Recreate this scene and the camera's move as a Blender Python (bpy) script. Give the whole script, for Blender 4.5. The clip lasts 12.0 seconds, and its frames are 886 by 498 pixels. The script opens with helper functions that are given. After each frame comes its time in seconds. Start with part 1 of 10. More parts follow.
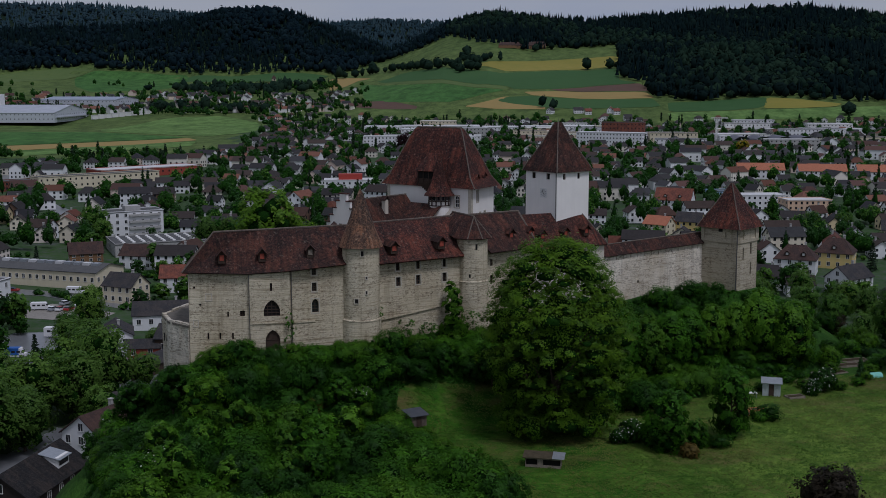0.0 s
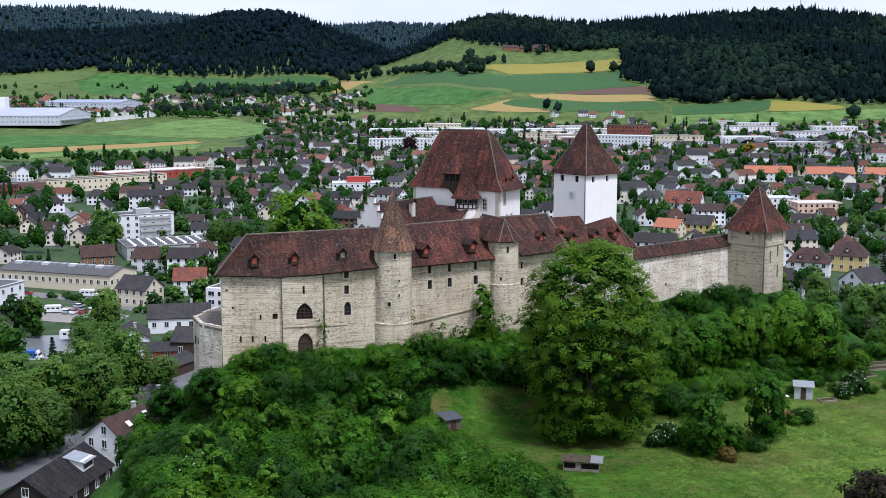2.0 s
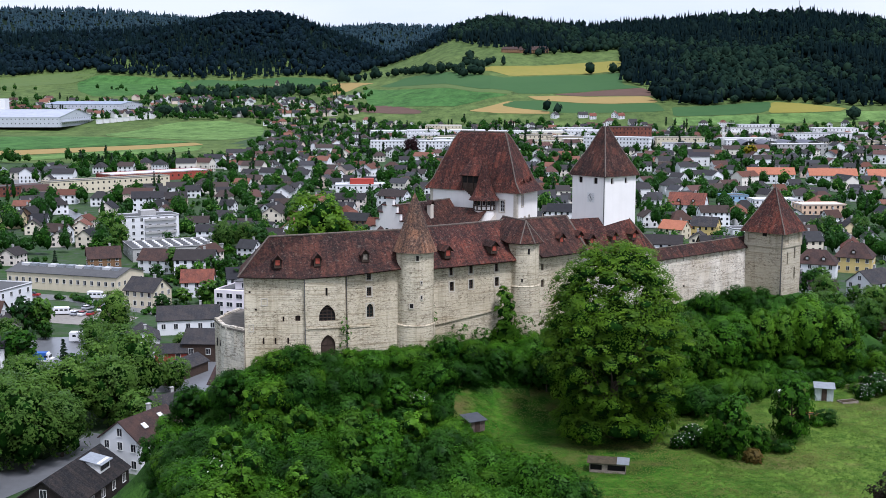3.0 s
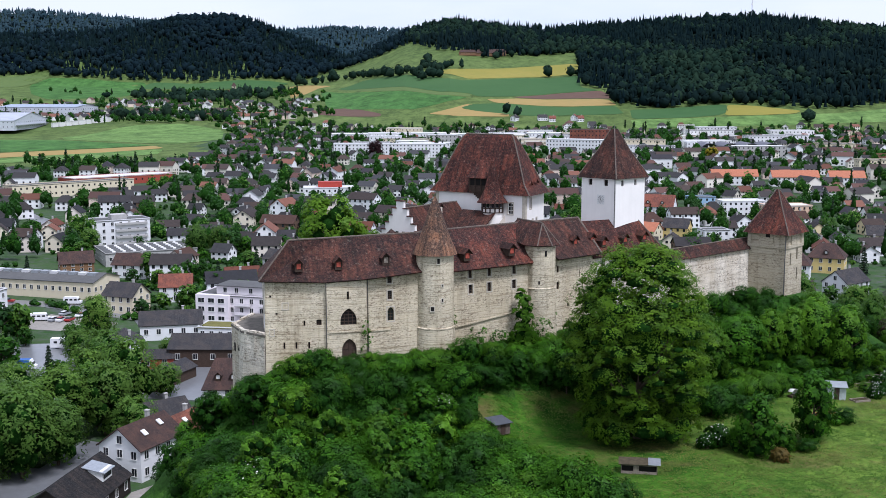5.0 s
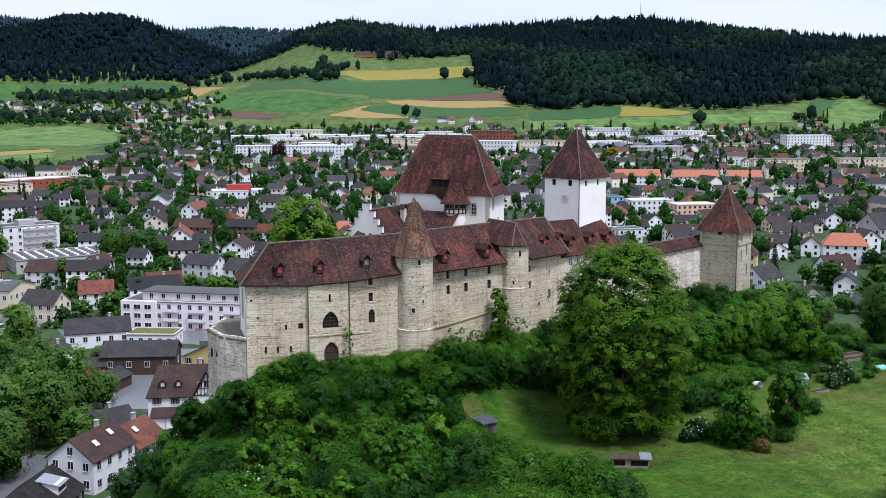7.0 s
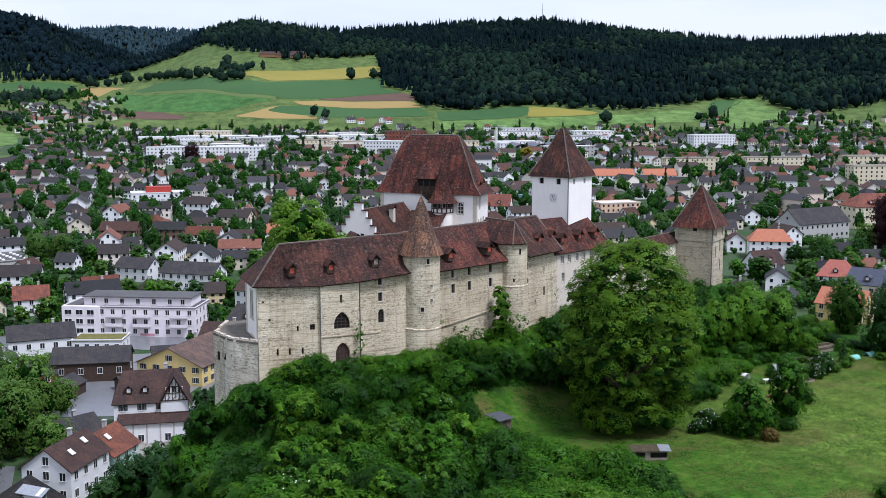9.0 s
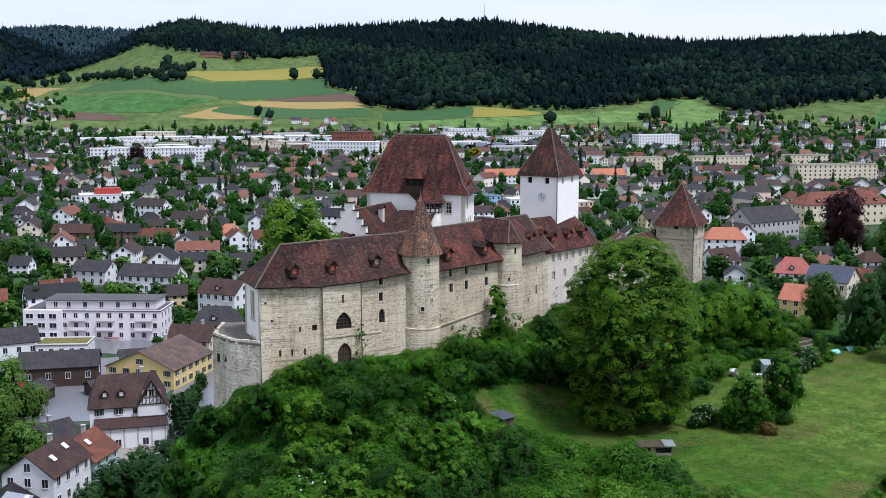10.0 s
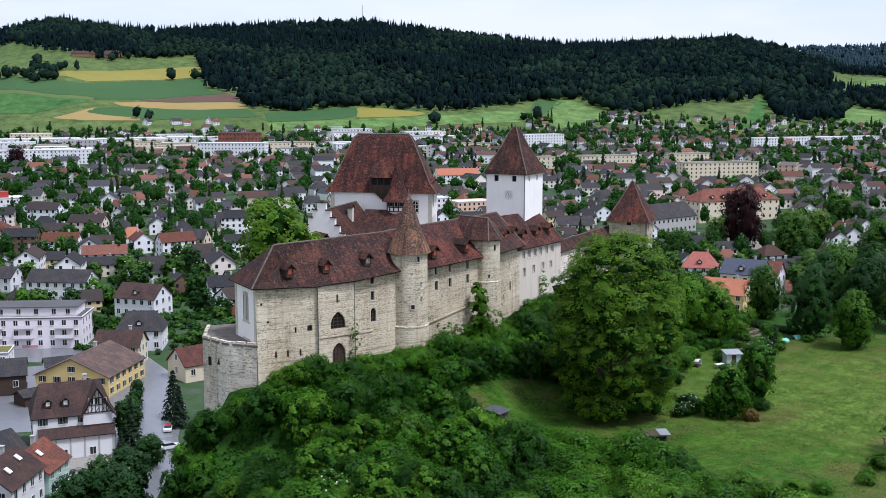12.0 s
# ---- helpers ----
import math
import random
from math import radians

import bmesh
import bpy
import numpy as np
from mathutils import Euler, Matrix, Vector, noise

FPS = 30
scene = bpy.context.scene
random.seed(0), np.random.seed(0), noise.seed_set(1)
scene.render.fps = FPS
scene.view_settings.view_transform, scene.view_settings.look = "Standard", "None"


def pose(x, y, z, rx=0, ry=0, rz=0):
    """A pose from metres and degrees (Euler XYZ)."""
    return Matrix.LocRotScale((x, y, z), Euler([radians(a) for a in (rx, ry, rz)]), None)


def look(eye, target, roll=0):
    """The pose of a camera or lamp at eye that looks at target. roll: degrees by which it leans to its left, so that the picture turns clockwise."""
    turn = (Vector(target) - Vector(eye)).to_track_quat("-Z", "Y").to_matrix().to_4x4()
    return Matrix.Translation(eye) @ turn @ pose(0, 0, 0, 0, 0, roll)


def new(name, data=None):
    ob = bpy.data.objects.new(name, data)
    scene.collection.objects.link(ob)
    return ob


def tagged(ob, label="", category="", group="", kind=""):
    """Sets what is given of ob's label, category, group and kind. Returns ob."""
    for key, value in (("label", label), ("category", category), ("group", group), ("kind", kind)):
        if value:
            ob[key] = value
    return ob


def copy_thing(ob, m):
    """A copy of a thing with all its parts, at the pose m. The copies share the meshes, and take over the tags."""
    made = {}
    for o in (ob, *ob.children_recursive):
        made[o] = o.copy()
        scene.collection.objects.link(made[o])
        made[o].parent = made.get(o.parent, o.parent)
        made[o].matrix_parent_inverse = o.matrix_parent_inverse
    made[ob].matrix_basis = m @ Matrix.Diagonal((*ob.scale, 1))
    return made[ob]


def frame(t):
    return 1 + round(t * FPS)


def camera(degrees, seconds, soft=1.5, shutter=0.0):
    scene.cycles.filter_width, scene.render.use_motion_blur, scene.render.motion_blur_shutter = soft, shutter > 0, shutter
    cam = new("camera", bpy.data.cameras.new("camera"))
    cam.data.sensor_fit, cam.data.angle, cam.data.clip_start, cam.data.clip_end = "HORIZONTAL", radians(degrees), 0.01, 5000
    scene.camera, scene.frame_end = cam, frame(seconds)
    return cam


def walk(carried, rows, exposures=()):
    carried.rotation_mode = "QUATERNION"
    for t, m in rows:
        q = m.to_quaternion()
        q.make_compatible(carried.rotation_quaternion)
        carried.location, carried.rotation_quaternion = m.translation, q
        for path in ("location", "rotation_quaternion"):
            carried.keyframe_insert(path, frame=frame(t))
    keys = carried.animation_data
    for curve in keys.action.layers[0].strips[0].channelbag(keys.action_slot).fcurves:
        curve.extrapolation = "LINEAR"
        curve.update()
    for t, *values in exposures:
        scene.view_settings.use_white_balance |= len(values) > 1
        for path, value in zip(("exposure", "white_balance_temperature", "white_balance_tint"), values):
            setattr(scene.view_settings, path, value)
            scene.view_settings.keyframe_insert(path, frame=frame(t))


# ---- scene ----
cam = camera(43.3, 12.0, 0.65)
PATH = [
    (0, (1.513, 0.423, 75.355), (1.392, 2.398, 75.064), 0.0),
    (0.5, (0.705, 0.553, 75.372), (0.584, 2.528, 75.082), 0.0),
    (1, (-0.318, 0.657, 75.344), (-0.44, 2.633, 75.056), 0.0),
    (1.5, (-1.574, 0.661, 75.329), (-1.696, 2.636, 75.042), -0.0),
    (2, (-2.973, 0.608, 75.282), (-3.096, 2.584, 74.996), -0.0),
    (2.5, (-4.598, 0.473, 75.329), (-4.721, 2.449, 75.044), -0.0),
    (3, (-6.448, 0.341, 75.309), (-6.567, 2.317, 75.026), -0.0),
    (5, (-15.824, 0.333, 75.249), (-15.861, 2.313, 74.971), -0.0),
    (5.5, (-18.607, 0.383, 75.312), (-18.602, 2.363, 75.034), 0.0),
    (6, (-21.655, 0.275, 75.309), (-21.603, 2.255, 75.033), -0.0),
    (6.5, (-24.782, 0.407, 75.213), (-24.677, 2.385, 74.938), 0.0),
    (7, (-28.188, 0.446, 75.19), (-28.032, 2.421, 74.915), 0.0),
    (9, (-43.308, 1.723, 75.035), (-42.975, 3.676, 74.761), 0.0),
    (9.5, (-47.439, 2.57, 74.939), (-47.053, 4.513, 74.666), 0.0),
    (10, (-51.594, 3.136, 74.904), (-51.156, 5.068, 74.631), 0.0),
    (10.5, (-55.841, 3.871, 74.878), (-55.344, 5.789, 74.605), 0.0),
    (11, (-60.006, 4.718, 74.814), (-59.451, 6.62, 74.542), 0.0),
    (11.5, (-64.251, 5.878, 74.676), (-63.638, 7.763, 74.403), -0.0),
    (12, (-67.356, 6.575, 74.664), (-66.703, 8.446, 74.392), -0.0),
]

# ---- fade from black at the start ----
FADE = [(0.0, -1.42), (0.2, -1.05), (0.4, -0.74), (0.6, -0.39), (0.8, -0.1), (1.0, 0.12), (1.2, 0.12), (12.0, 0.12)]
walk(cam, [(t, look(eye, target, roll)) for t, eye, target, roll in PATH], [(t, stops, 5750, 18) for t, stops in FADE])

# ---- light: overcast sky, weak wide sun ----
SUN_AZ, SUN_EL = radians(140), radians(62)      # azimuth clockwise from +y
world = bpy.data.worlds.new("overcast")
scene.world = world
world.use_nodes = True
wn, wl = world.node_tree.nodes, world.node_tree.links
wn.clear()
w_out = wn.new("ShaderNodeOutputWorld")
w_sky = wn.new("ShaderNodeTexSky")
w_sky.sky_type, w_sky.sun_disc = "NISHITA", False
w_sky.sun_elevation, w_sky.sun_rotation = SUN_EL, SUN_AZ
w_sky.dust_density = 3.0
w_bg = wn.new("ShaderNodeBackground")
w_bg.inputs[1].default_value = 0.12
w_cloud = wn.new("ShaderNodeBackground")
w_cloud.inputs[1].default_value = 1.0
w_mix = wn.new("ShaderNodeMixShader")
w_mix.inputs[0].default_value = 0.85
w_noise = wn.new("ShaderNodeTexNoise")
w_noise.inputs["Scale"].default_value = 2.2
w_noise.inputs["Detail"].default_value = 6
w_map = wn.new("ShaderNodeMapping")
w_map.inputs["Scale"].default_value = (1, 1, 5)
w_co = wn.new("ShaderNodeTexCoord")
w_ramp = wn.new("ShaderNodeValToRGB")
w_ramp.color_ramp.elements[0].position, w_ramp.color_ramp.elements[0].color = 0.36, (0.76, 0.85, 1.0, 1)
w_ramp.color_ramp.elements[1].position, w_ramp.color_ramp.elements[1].color = 0.56, (0.93, 0.97, 1.0, 1)
wl.new(w_co.outputs["Generated"], w_map.inputs[0])
wl.new(w_map.outputs[0], w_noise.inputs["Vector"])
wl.new(w_noise.outputs["Fac"], w_ramp.inputs[0])
wl.new(w_ramp.outputs[0], w_cloud.inputs[0])
wl.new(w_sky.outputs[0], w_bg.inputs[0])
wl.new(w_bg.outputs[0], w_mix.inputs[1])
wl.new(w_cloud.outputs[0], w_mix.inputs[2])
wl.new(w_mix.outputs[0], w_out.inputs[0])

sun_data = bpy.data.lights.new("sun", "SUN")
sun_data.energy, sun_data.angle, sun_data.color = 3.3, radians(12), (1.0, 0.98, 0.95)
sun_ob = new("sun", sun_data)
sun_ob.matrix_world = look((math.sin(SUN_AZ) * math.cos(SUN_EL) * 500, math.cos(SUN_AZ) * math.cos(SUN_EL) * 500, math.sin(SUN_EL) * 500), (0, 0, 0))


# ---- materials ----
def nodes_of(name, rough=0.8):
    m = bpy.data.materials.new(name)
    m.use_nodes = True
    nt = m.node_tree
    bsdf = nt.nodes["Principled BSDF"]
    bsdf.inputs["Roughness"].default_value = rough
    bsdf.inputs["Specular IOR Level"].default_value = 0.25
    return m, nt, bsdf


def add(nt, kind, **values):
    n = nt.nodes.new(kind)
    for key, v in values.items():
        n.inputs[key.replace("_", " ")].default_value = v
    return n


def mixed(nt, fac, a, b, mode="MIX"):
    """A colour mix; fac, a and b are sockets or values."""
    n = nt.nodes.new("ShaderNodeMix")
    n.data_type, n.blend_type = "RGBA", mode
    for socket, v in ((n.inputs[0], fac), (n.inputs[6], a), (n.inputs[7], b)):
        if isinstance(v, bpy.types.NodeSocket):
            nt.links.new(v, socket)
        else:
            socket.default_value = v if isinstance(v, (int, float)) else (*v, 1)[:4]
    return n.outputs[2]


def ramp(nt, src, lo, hi):
    """src rescaled so that lo..hi becomes 0..1."""
    n = nt.nodes.new("ShaderNodeMapRange")
    n.inputs[1].default_value, n.inputs[2].default_value = lo, hi
    nt.links.new(src, n.inputs[0])
    return n.outputs[0]


def noise_at(nt, vec, scale, detail=4, rough=0.6):
    n = add(nt, "ShaderNodeTexNoise", Scale=scale, Detail=detail, Roughness=rough)
    nt.links.new(vec, n.inputs["Vector"])
    return n.outputs["Fac"]


def bumped(nt, bsdf, height, strength=0.5, distance=0.05):
    b = add(nt, "ShaderNodeBump", Strength=strength, Distance=distance)
    nt.links.new(height, b.inputs["Height"])
    nt.links.new(b.outputs[0], bsdf.inputs["Normal"])


def stretched(nt, vec, sx, sy, sz):
    n = nt.nodes.new("ShaderNodeMapping")
    n.inputs["Scale"].default_value = (sx, sy, sz)
    nt.links.new(vec, n.inputs[0])
    return n.outputs[0]


def stone_material(name, light, dark, mortar, width=0.62, height=0.33, stain=0.6, rough_stone=0.5):
    """Coursed limestone; UV in metres."""
    m, nt, bsdf = nodes_of(name, 0.9)
    uv = nt.nodes.new("ShaderNodeUVMap").outputs[0]
    pos = nt.nodes.new("ShaderNodeTexCoord").outputs["Object"]
    warp = add(nt, "ShaderNodeTexNoise", Scale=1.1, Detail=3)
    nt.links.new(uv, warp.inputs["Vector"])
    shift = nt.nodes.new("ShaderNodeVectorMath")
    shift.operation = "MULTIPLY_ADD"
    nt.links.new(warp.outputs["Color"], shift.inputs[0])
    shift.inputs[1].default_value = (0.7, 0.2, 0)
    nt.links.new(uv, shift.inputs[2])
    brick = add(nt, "ShaderNodeTexBrick", Scale=1.0, Mortar_Size=0.026, Mortar_Smooth=0.5, Bias=-0.1, Brick_Width=width, Row_Height=height)
    brick.offset, brick.squash, brick.squash_frequency = 0.43, 0.8, 3
    brick.inputs["Color1"].default_value, brick.inputs["Color2"].default_value = (*light, 1), (*dark, 1)
    brick.inputs["Mortar"].default_value = (*mortar, 1)
    nt.links.new(shift.outputs[0], brick.inputs["Vector"])
    small = noise_at(nt, pos, 3.2, 6, 0.7)
    plain = noise_at(nt, stretched(nt, pos, 0.35, 0.35, 0.6), 1.0, 5, 0.7)
    col = mixed(nt, ramp(nt, plain, 0.44, 0.64), (light[0] * 0.98, light[1] * 0.97, light[2] * 0.94), brick.outputs["Color"])
    col = mixed(nt, ramp(nt, small, 0.4, 0.8), col, (light[0] * 1.12, light[1] * 1.1, light[2] * 1.06))
    beds = noise_at(nt, stretched(nt, uv, 0.16, 3.3, 1.0), 1.0, 4, 0.7)
    col = mixed(nt, ramp(nt, beds, 0.5, 0.66), col, (0.6, 0.57, 0.52), "MULTIPLY")
    pits = noise_at(nt, stretched(nt, pos, 1.2, 1.2, 2.9), 1.7, 8, 0.8)
    patch = noise_at(nt, stretched(nt, pos, 0.22, 0.22, 0.4), 1.0, 5, 0.7)
    gone = nt.nodes.new("ShaderNodeMath")
    gone.operation = "MULTIPLY"
    nt.links.new(ramp(nt, pits, 0.51, 0.6), gone.inputs[0])
    nt.links.new(ramp(nt, patch, 0.4, 0.53), gone.inputs[1])
    col = mixed(nt, gone.outputs[0], col, (dark[0] * 0.4, dark[1] * 0.36, dark[2] * 0.32))
    big = noise_at(nt, stretched(nt, pos, 0.12, 0.12, 0.05), 1.0, 5, 0.65)
    stains = nt.nodes.new("ShaderNodeMath")
    stains.operation = "MULTIPLY"
    stains.inputs[1].default_value = stain
    nt.links.new(ramp(nt, big, 0.42, 0.66), stains.inputs[0])
    col = mixed(nt, stains.outputs[0], col, (0.6, 0.53, 0.42), "MULTIPLY")
    streak = noise_at(nt, stretched(nt, pos, 0.9, 0.9, 0.06), 1.0, 5, 0.6)
    col = mixed(nt, ramp(nt, streak, 0.54, 0.8), col, (0.5, 0.47, 0.42), "MULTIPLY")
    nt.links.new(col, bsdf.inputs["Base Color"])
    h = nt.nodes.new("ShaderNodeMath")
    h.operation = "MULTIPLY_ADD"
    h.inputs[1].default_value = rough_stone
    nt.links.new(small, h.inputs[0])
    nt.links.new(ramp(nt, brick.outputs["Fac"], 1, 0), h.inputs[2])
    bumped(nt, bsdf, h.outputs[0], 0.8, 0.06)
    return m


def plaster_material(name, colour, dirt=0.5):
    m, nt, bsdf = nodes_of(name, 0.85)
    pos = nt.nodes.new("ShaderNodeTexCoord").outputs["Object"]
    big = noise_at(nt, pos, 0.25, 6, 0.65)
    streak = noise_at(nt, stretched(nt, pos, 1.3, 1.3, 0.07), 1.0, 5, 0.6)
    f = nt.nodes.new("ShaderNodeMath")
    f.operation = "MULTIPLY"
    f.inputs[1].default_value = dirt
    nt.links.new(ramp(nt, streak, 0.5, 0.95), f.inputs[0])
    col = mixed(nt, f.outputs[0], colour, tuple(c * k for c, k in zip(colour, (0.55, 0.53, 0.48))))
    col = mixed(nt, ramp(nt, big, 0.35, 0.8), col, tuple(c * k for c, k in zip(colour, (0.9, 0.9, 0.9))))
    nt.links.new(col, bsdf.inputs["Base Color"])
    bumped(nt, bsdf, noise_at(nt, pos, 6, 5), 0.25, 0.02)
    return m


def times(nt, fac, k):
    """A factor times a constant."""
    f = nt.nodes.new("ShaderNodeMath")
    f.operation = "MULTIPLY"
    f.inputs[1].default_value = k
    nt.links.new(fac, f.inputs[0])
    return f.outputs[0]


def tile_material(name, a, b, moss=0.3, row=0.17, lichen=0.2, wear=1.0):
    """Plain clay tiles in courses, weathered; UV in metres, v up the slope."""
    m, nt, bsdf = nodes_of(name, 0.8)
    uv = nt.nodes.new("ShaderNodeUVMap").outputs[0]
    pos = nt.nodes.new("ShaderNodeTexCoord").outputs["Object"]
    brick = add(nt, "ShaderNodeTexBrick", Scale=1.0, Mortar_Size=0.012, Brick_Width=0.2, Row_Height=row, Bias=0.0)
    brick.inputs["Color1"].default_value, brick.inputs["Color2"].default_value = (*a, 1), (*b, 1)
    brick.inputs["Mortar"].default_value = (*[c * 0.35 for c in a], 1)
    nt.links.new(uv, brick.inputs["Vector"])
    big = noise_at(nt, pos, 0.3, 7, 0.75)
    col = mixed(nt, times(nt, ramp(nt, big, 0.45, 0.58), wear), brick.outputs["Color"], (b[0] * 2.2, b[1] * 1.75, b[2] * 1.35))
    run = noise_at(nt, stretched(nt, uv, 1.4, 0.12, 1), 1.0, 5, 0.65)
    col = mixed(nt, times(nt, ramp(nt, run, 0.42, 0.66), wear), col, (a[0] * 0.4, a[1] * 0.42, a[2] * 0.42))
    speck = noise_at(nt, pos, 3.3, 8, 0.85)
    col = mixed(nt, times(nt, ramp(nt, speck, 0.52, 0.63), wear), col, (b[0] * 1.9, b[1] * 1.7, b[2] * 1.6))
    col = mixed(nt, times(nt, ramp(nt, speck, 0.49, 0.4), wear), col, (a[0] * 0.28, a[1] * 0.3, a[2] * 0.33))
    fine = noise_at(nt, pos, 2.6, 6, 0.8)
    col = mixed(nt, times(nt, ramp(nt, fine, 0.55, 0.72), moss), col, (0.1, 0.07, 0.03))
    spots = noise_at(nt, pos, 2.4, 9, 0.8)
    col = mixed(nt, times(nt, ramp(nt, spots, 0.56, 0.63), lichen), col, (0.42, 0.38, 0.3))
    nt.links.new(col, bsdf.inputs["Base Color"])
    bumped(nt, bsdf, brick.outputs["Fac"], 0.7, -0.03)
    return m


def plain_material(name, colour, rough=0.7, vary=0.25, scale=1.5, metal=0.0, spec=0.25):
    m, nt, bsdf = nodes_of(name, rough)
    bsdf.inputs["Metallic"].default_value = metal
    bsdf.inputs["Specular IOR Level"].default_value = spec
    pos = nt.nodes.new("ShaderNodeTexCoord").outputs["Object"]
    n1 = noise_at(nt, pos, scale, 6, 0.7)
    col = mixed(nt, ramp(nt, n1, 0.3, 0.7), tuple(c * (1 - vary) for c in colour), tuple(min(1, c * (1 + vary)) for c in colour))
    nt.links.new(col, bsdf.inputs["Base Color"])
    bumped(nt, bsdf, n1, 0.2, 0.02)
    return m


def by_object(name, colours, rough=0.8, vary=0.18, scale=0.6):
    """One of several colours, picked by Object Info's Random."""
    m, nt, bsdf = nodes_of(name, rough)
    bsdf.inputs["Specular IOR Level"].default_value = 0.25
    info = nt.nodes.new("ShaderNodeObjectInfo")
    cr = nt.nodes.new("ShaderNodeValToRGB")
    cr.color_ramp.interpolation = "CONSTANT"
    while len(cr.color_ramp.elements) < len(colours):
        cr.color_ramp.elements.new(0.5)
    for n, (e, c) in enumerate(zip(cr.color_ramp.elements, colours)):
        e.position, e.color = n / len(colours), (*c, 1)
    nt.links.new(info.outputs["Random"], cr.inputs[0])
    pos = nt.nodes.new("ShaderNodeTexCoord").outputs["Object"]
    n1 = noise_at(nt, pos, scale, 6, 0.7)
    col = mixed(nt, ramp(nt, n1, 0.35, 0.7), cr.outputs[0], (1 - vary * 2, 1 - vary * 2, 1 - vary * 2), "MULTIPLY")
    nt.links.new(col, bsdf.inputs["Base Color"])
    return m


def by_island(name, colours, rough=0.8):
    m, nt, bsdf = nodes_of(name, rough)
    geo = nt.nodes.new("ShaderNodeNewGeometry")
    cr = nt.nodes.new("ShaderNodeValToRGB")
    cr.color_ramp.interpolation = "CONSTANT"
    while len(cr.color_ramp.elements) < len(colours):
        cr.color_ramp.elements.new(0.5)
    for n, (e, c) in enumerate(zip(cr.color_ramp.elements, colours)):
        e.position, e.color = n / len(colours), (*c, 1)
    nt.links.new(geo.outputs["Random Per Island"], cr.inputs[0])
    nt.links.new(cr.outputs[0], bsdf.inputs["Base Color"])
    return m


def leaf_material(name, a, b, glow=0.2, tint=0.16, gloss=0.5, grain=0.18, patch=0.6):
    """Leaves: colour by leaf, by clump and by plant, with light through them."""
    m, nt, bsdf = nodes_of(name, gloss)
    bsdf.inputs["Specular IOR Level"].default_value = 0.1 if gloss < 0.8 else 0.0
    geo = nt.nodes.new("ShaderNodeNewGeometry")
    info = nt.nodes.new("ShaderNodeObjectInfo")
    pos = nt.nodes.new("ShaderNodeTexCoord").outputs["Object"]
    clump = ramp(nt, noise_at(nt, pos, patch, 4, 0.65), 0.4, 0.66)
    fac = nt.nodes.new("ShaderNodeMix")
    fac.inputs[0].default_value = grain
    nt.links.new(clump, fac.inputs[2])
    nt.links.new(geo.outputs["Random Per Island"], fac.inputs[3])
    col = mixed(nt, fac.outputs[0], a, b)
    col = mixed(nt, ramp(nt, info.outputs["Random"], -0.2, 1.2), col, mixed(nt, tint, col, (b[0] * 1.5, b[1] * 1.25, b[2] * 0.9)))
    shade = nt.nodes.new("ShaderNodeMath")
    shade.operation = "MULTIPLY"
    shade.inputs[1].default_value = 7.31
    nt.links.new(info.outputs["Random"], shade.inputs[0])
    part_of = nt.nodes.new("ShaderNodeMath")
    part_of.operation = "FRACT"
    nt.links.new(shade.outputs[0], part_of.inputs[0])
    dim = mixed(nt, part_of.outputs[0], (0.74, 0.76, 0.8), (1.28, 1.22, 1.08))
    col = mixed(nt, 1.0, col, dim, "MULTIPLY")
    nt.links.new(col, bsdf.inputs["Base Color"])
    tr = nt.nodes.new("ShaderNodeBsdfTranslucent")
    nt.links.new(mixed(nt, 0.5, col, (b[0] * 1.6, b[1] * 1.7, b[2] * 0.8)), tr.inputs[0])
    mix = nt.nodes.new("ShaderNodeMixShader")
    mix.inputs[0].default_value = glow
    nt.links.new(bsdf.outputs[0], mix.inputs[1])
    nt.links.new(tr.outputs[0], mix.inputs[2])
    nt.links.new(mix.outputs[0], nt.nodes["Material Output"].inputs[0])
    return m


def ground_material(name, a, b, c, s1=0.03, s2=0.5, rough=0.95, dirt=None, bump=0.12, fine=0.0):
    m, nt, bsdf = nodes_of(name, rough)
    bsdf.inputs["Specular IOR Level"].default_value = 0.1
    pos = nt.nodes.new("ShaderNodeTexCoord").outputs["Object"]
    n1, n2 = noise_at(nt, pos, s1, 6, 0.65), noise_at(nt, pos, s2, 6, 0.75)
    col = mixed(nt, ramp(nt, n1, 0.35, 0.65), a, b)
    col = mixed(nt, ramp(nt, n2, 0.4, 0.75), col, c)
    if dirt:
        n3 = noise_at(nt, pos, s1 * 2.3, 5, 0.7)
        col = mixed(nt, ramp(nt, n3, 0.54, 0.72), col, dirt)
    if fine:
        grain = noise_at(nt, stretched(nt, pos, 1.0, 0.55, 1.0), fine, 8, 0.8)
        col = mixed(nt, 1.0, col, mixed(nt, ramp(nt, grain, 0.36, 0.64), (0.5, 0.55, 0.5), (1.5, 1.42, 1.4)), "MULTIPLY")
    nt.links.new(col, bsdf.inputs["Base Color"])
    bumped(nt, bsdf, n2, 0.5, bump)
    return m


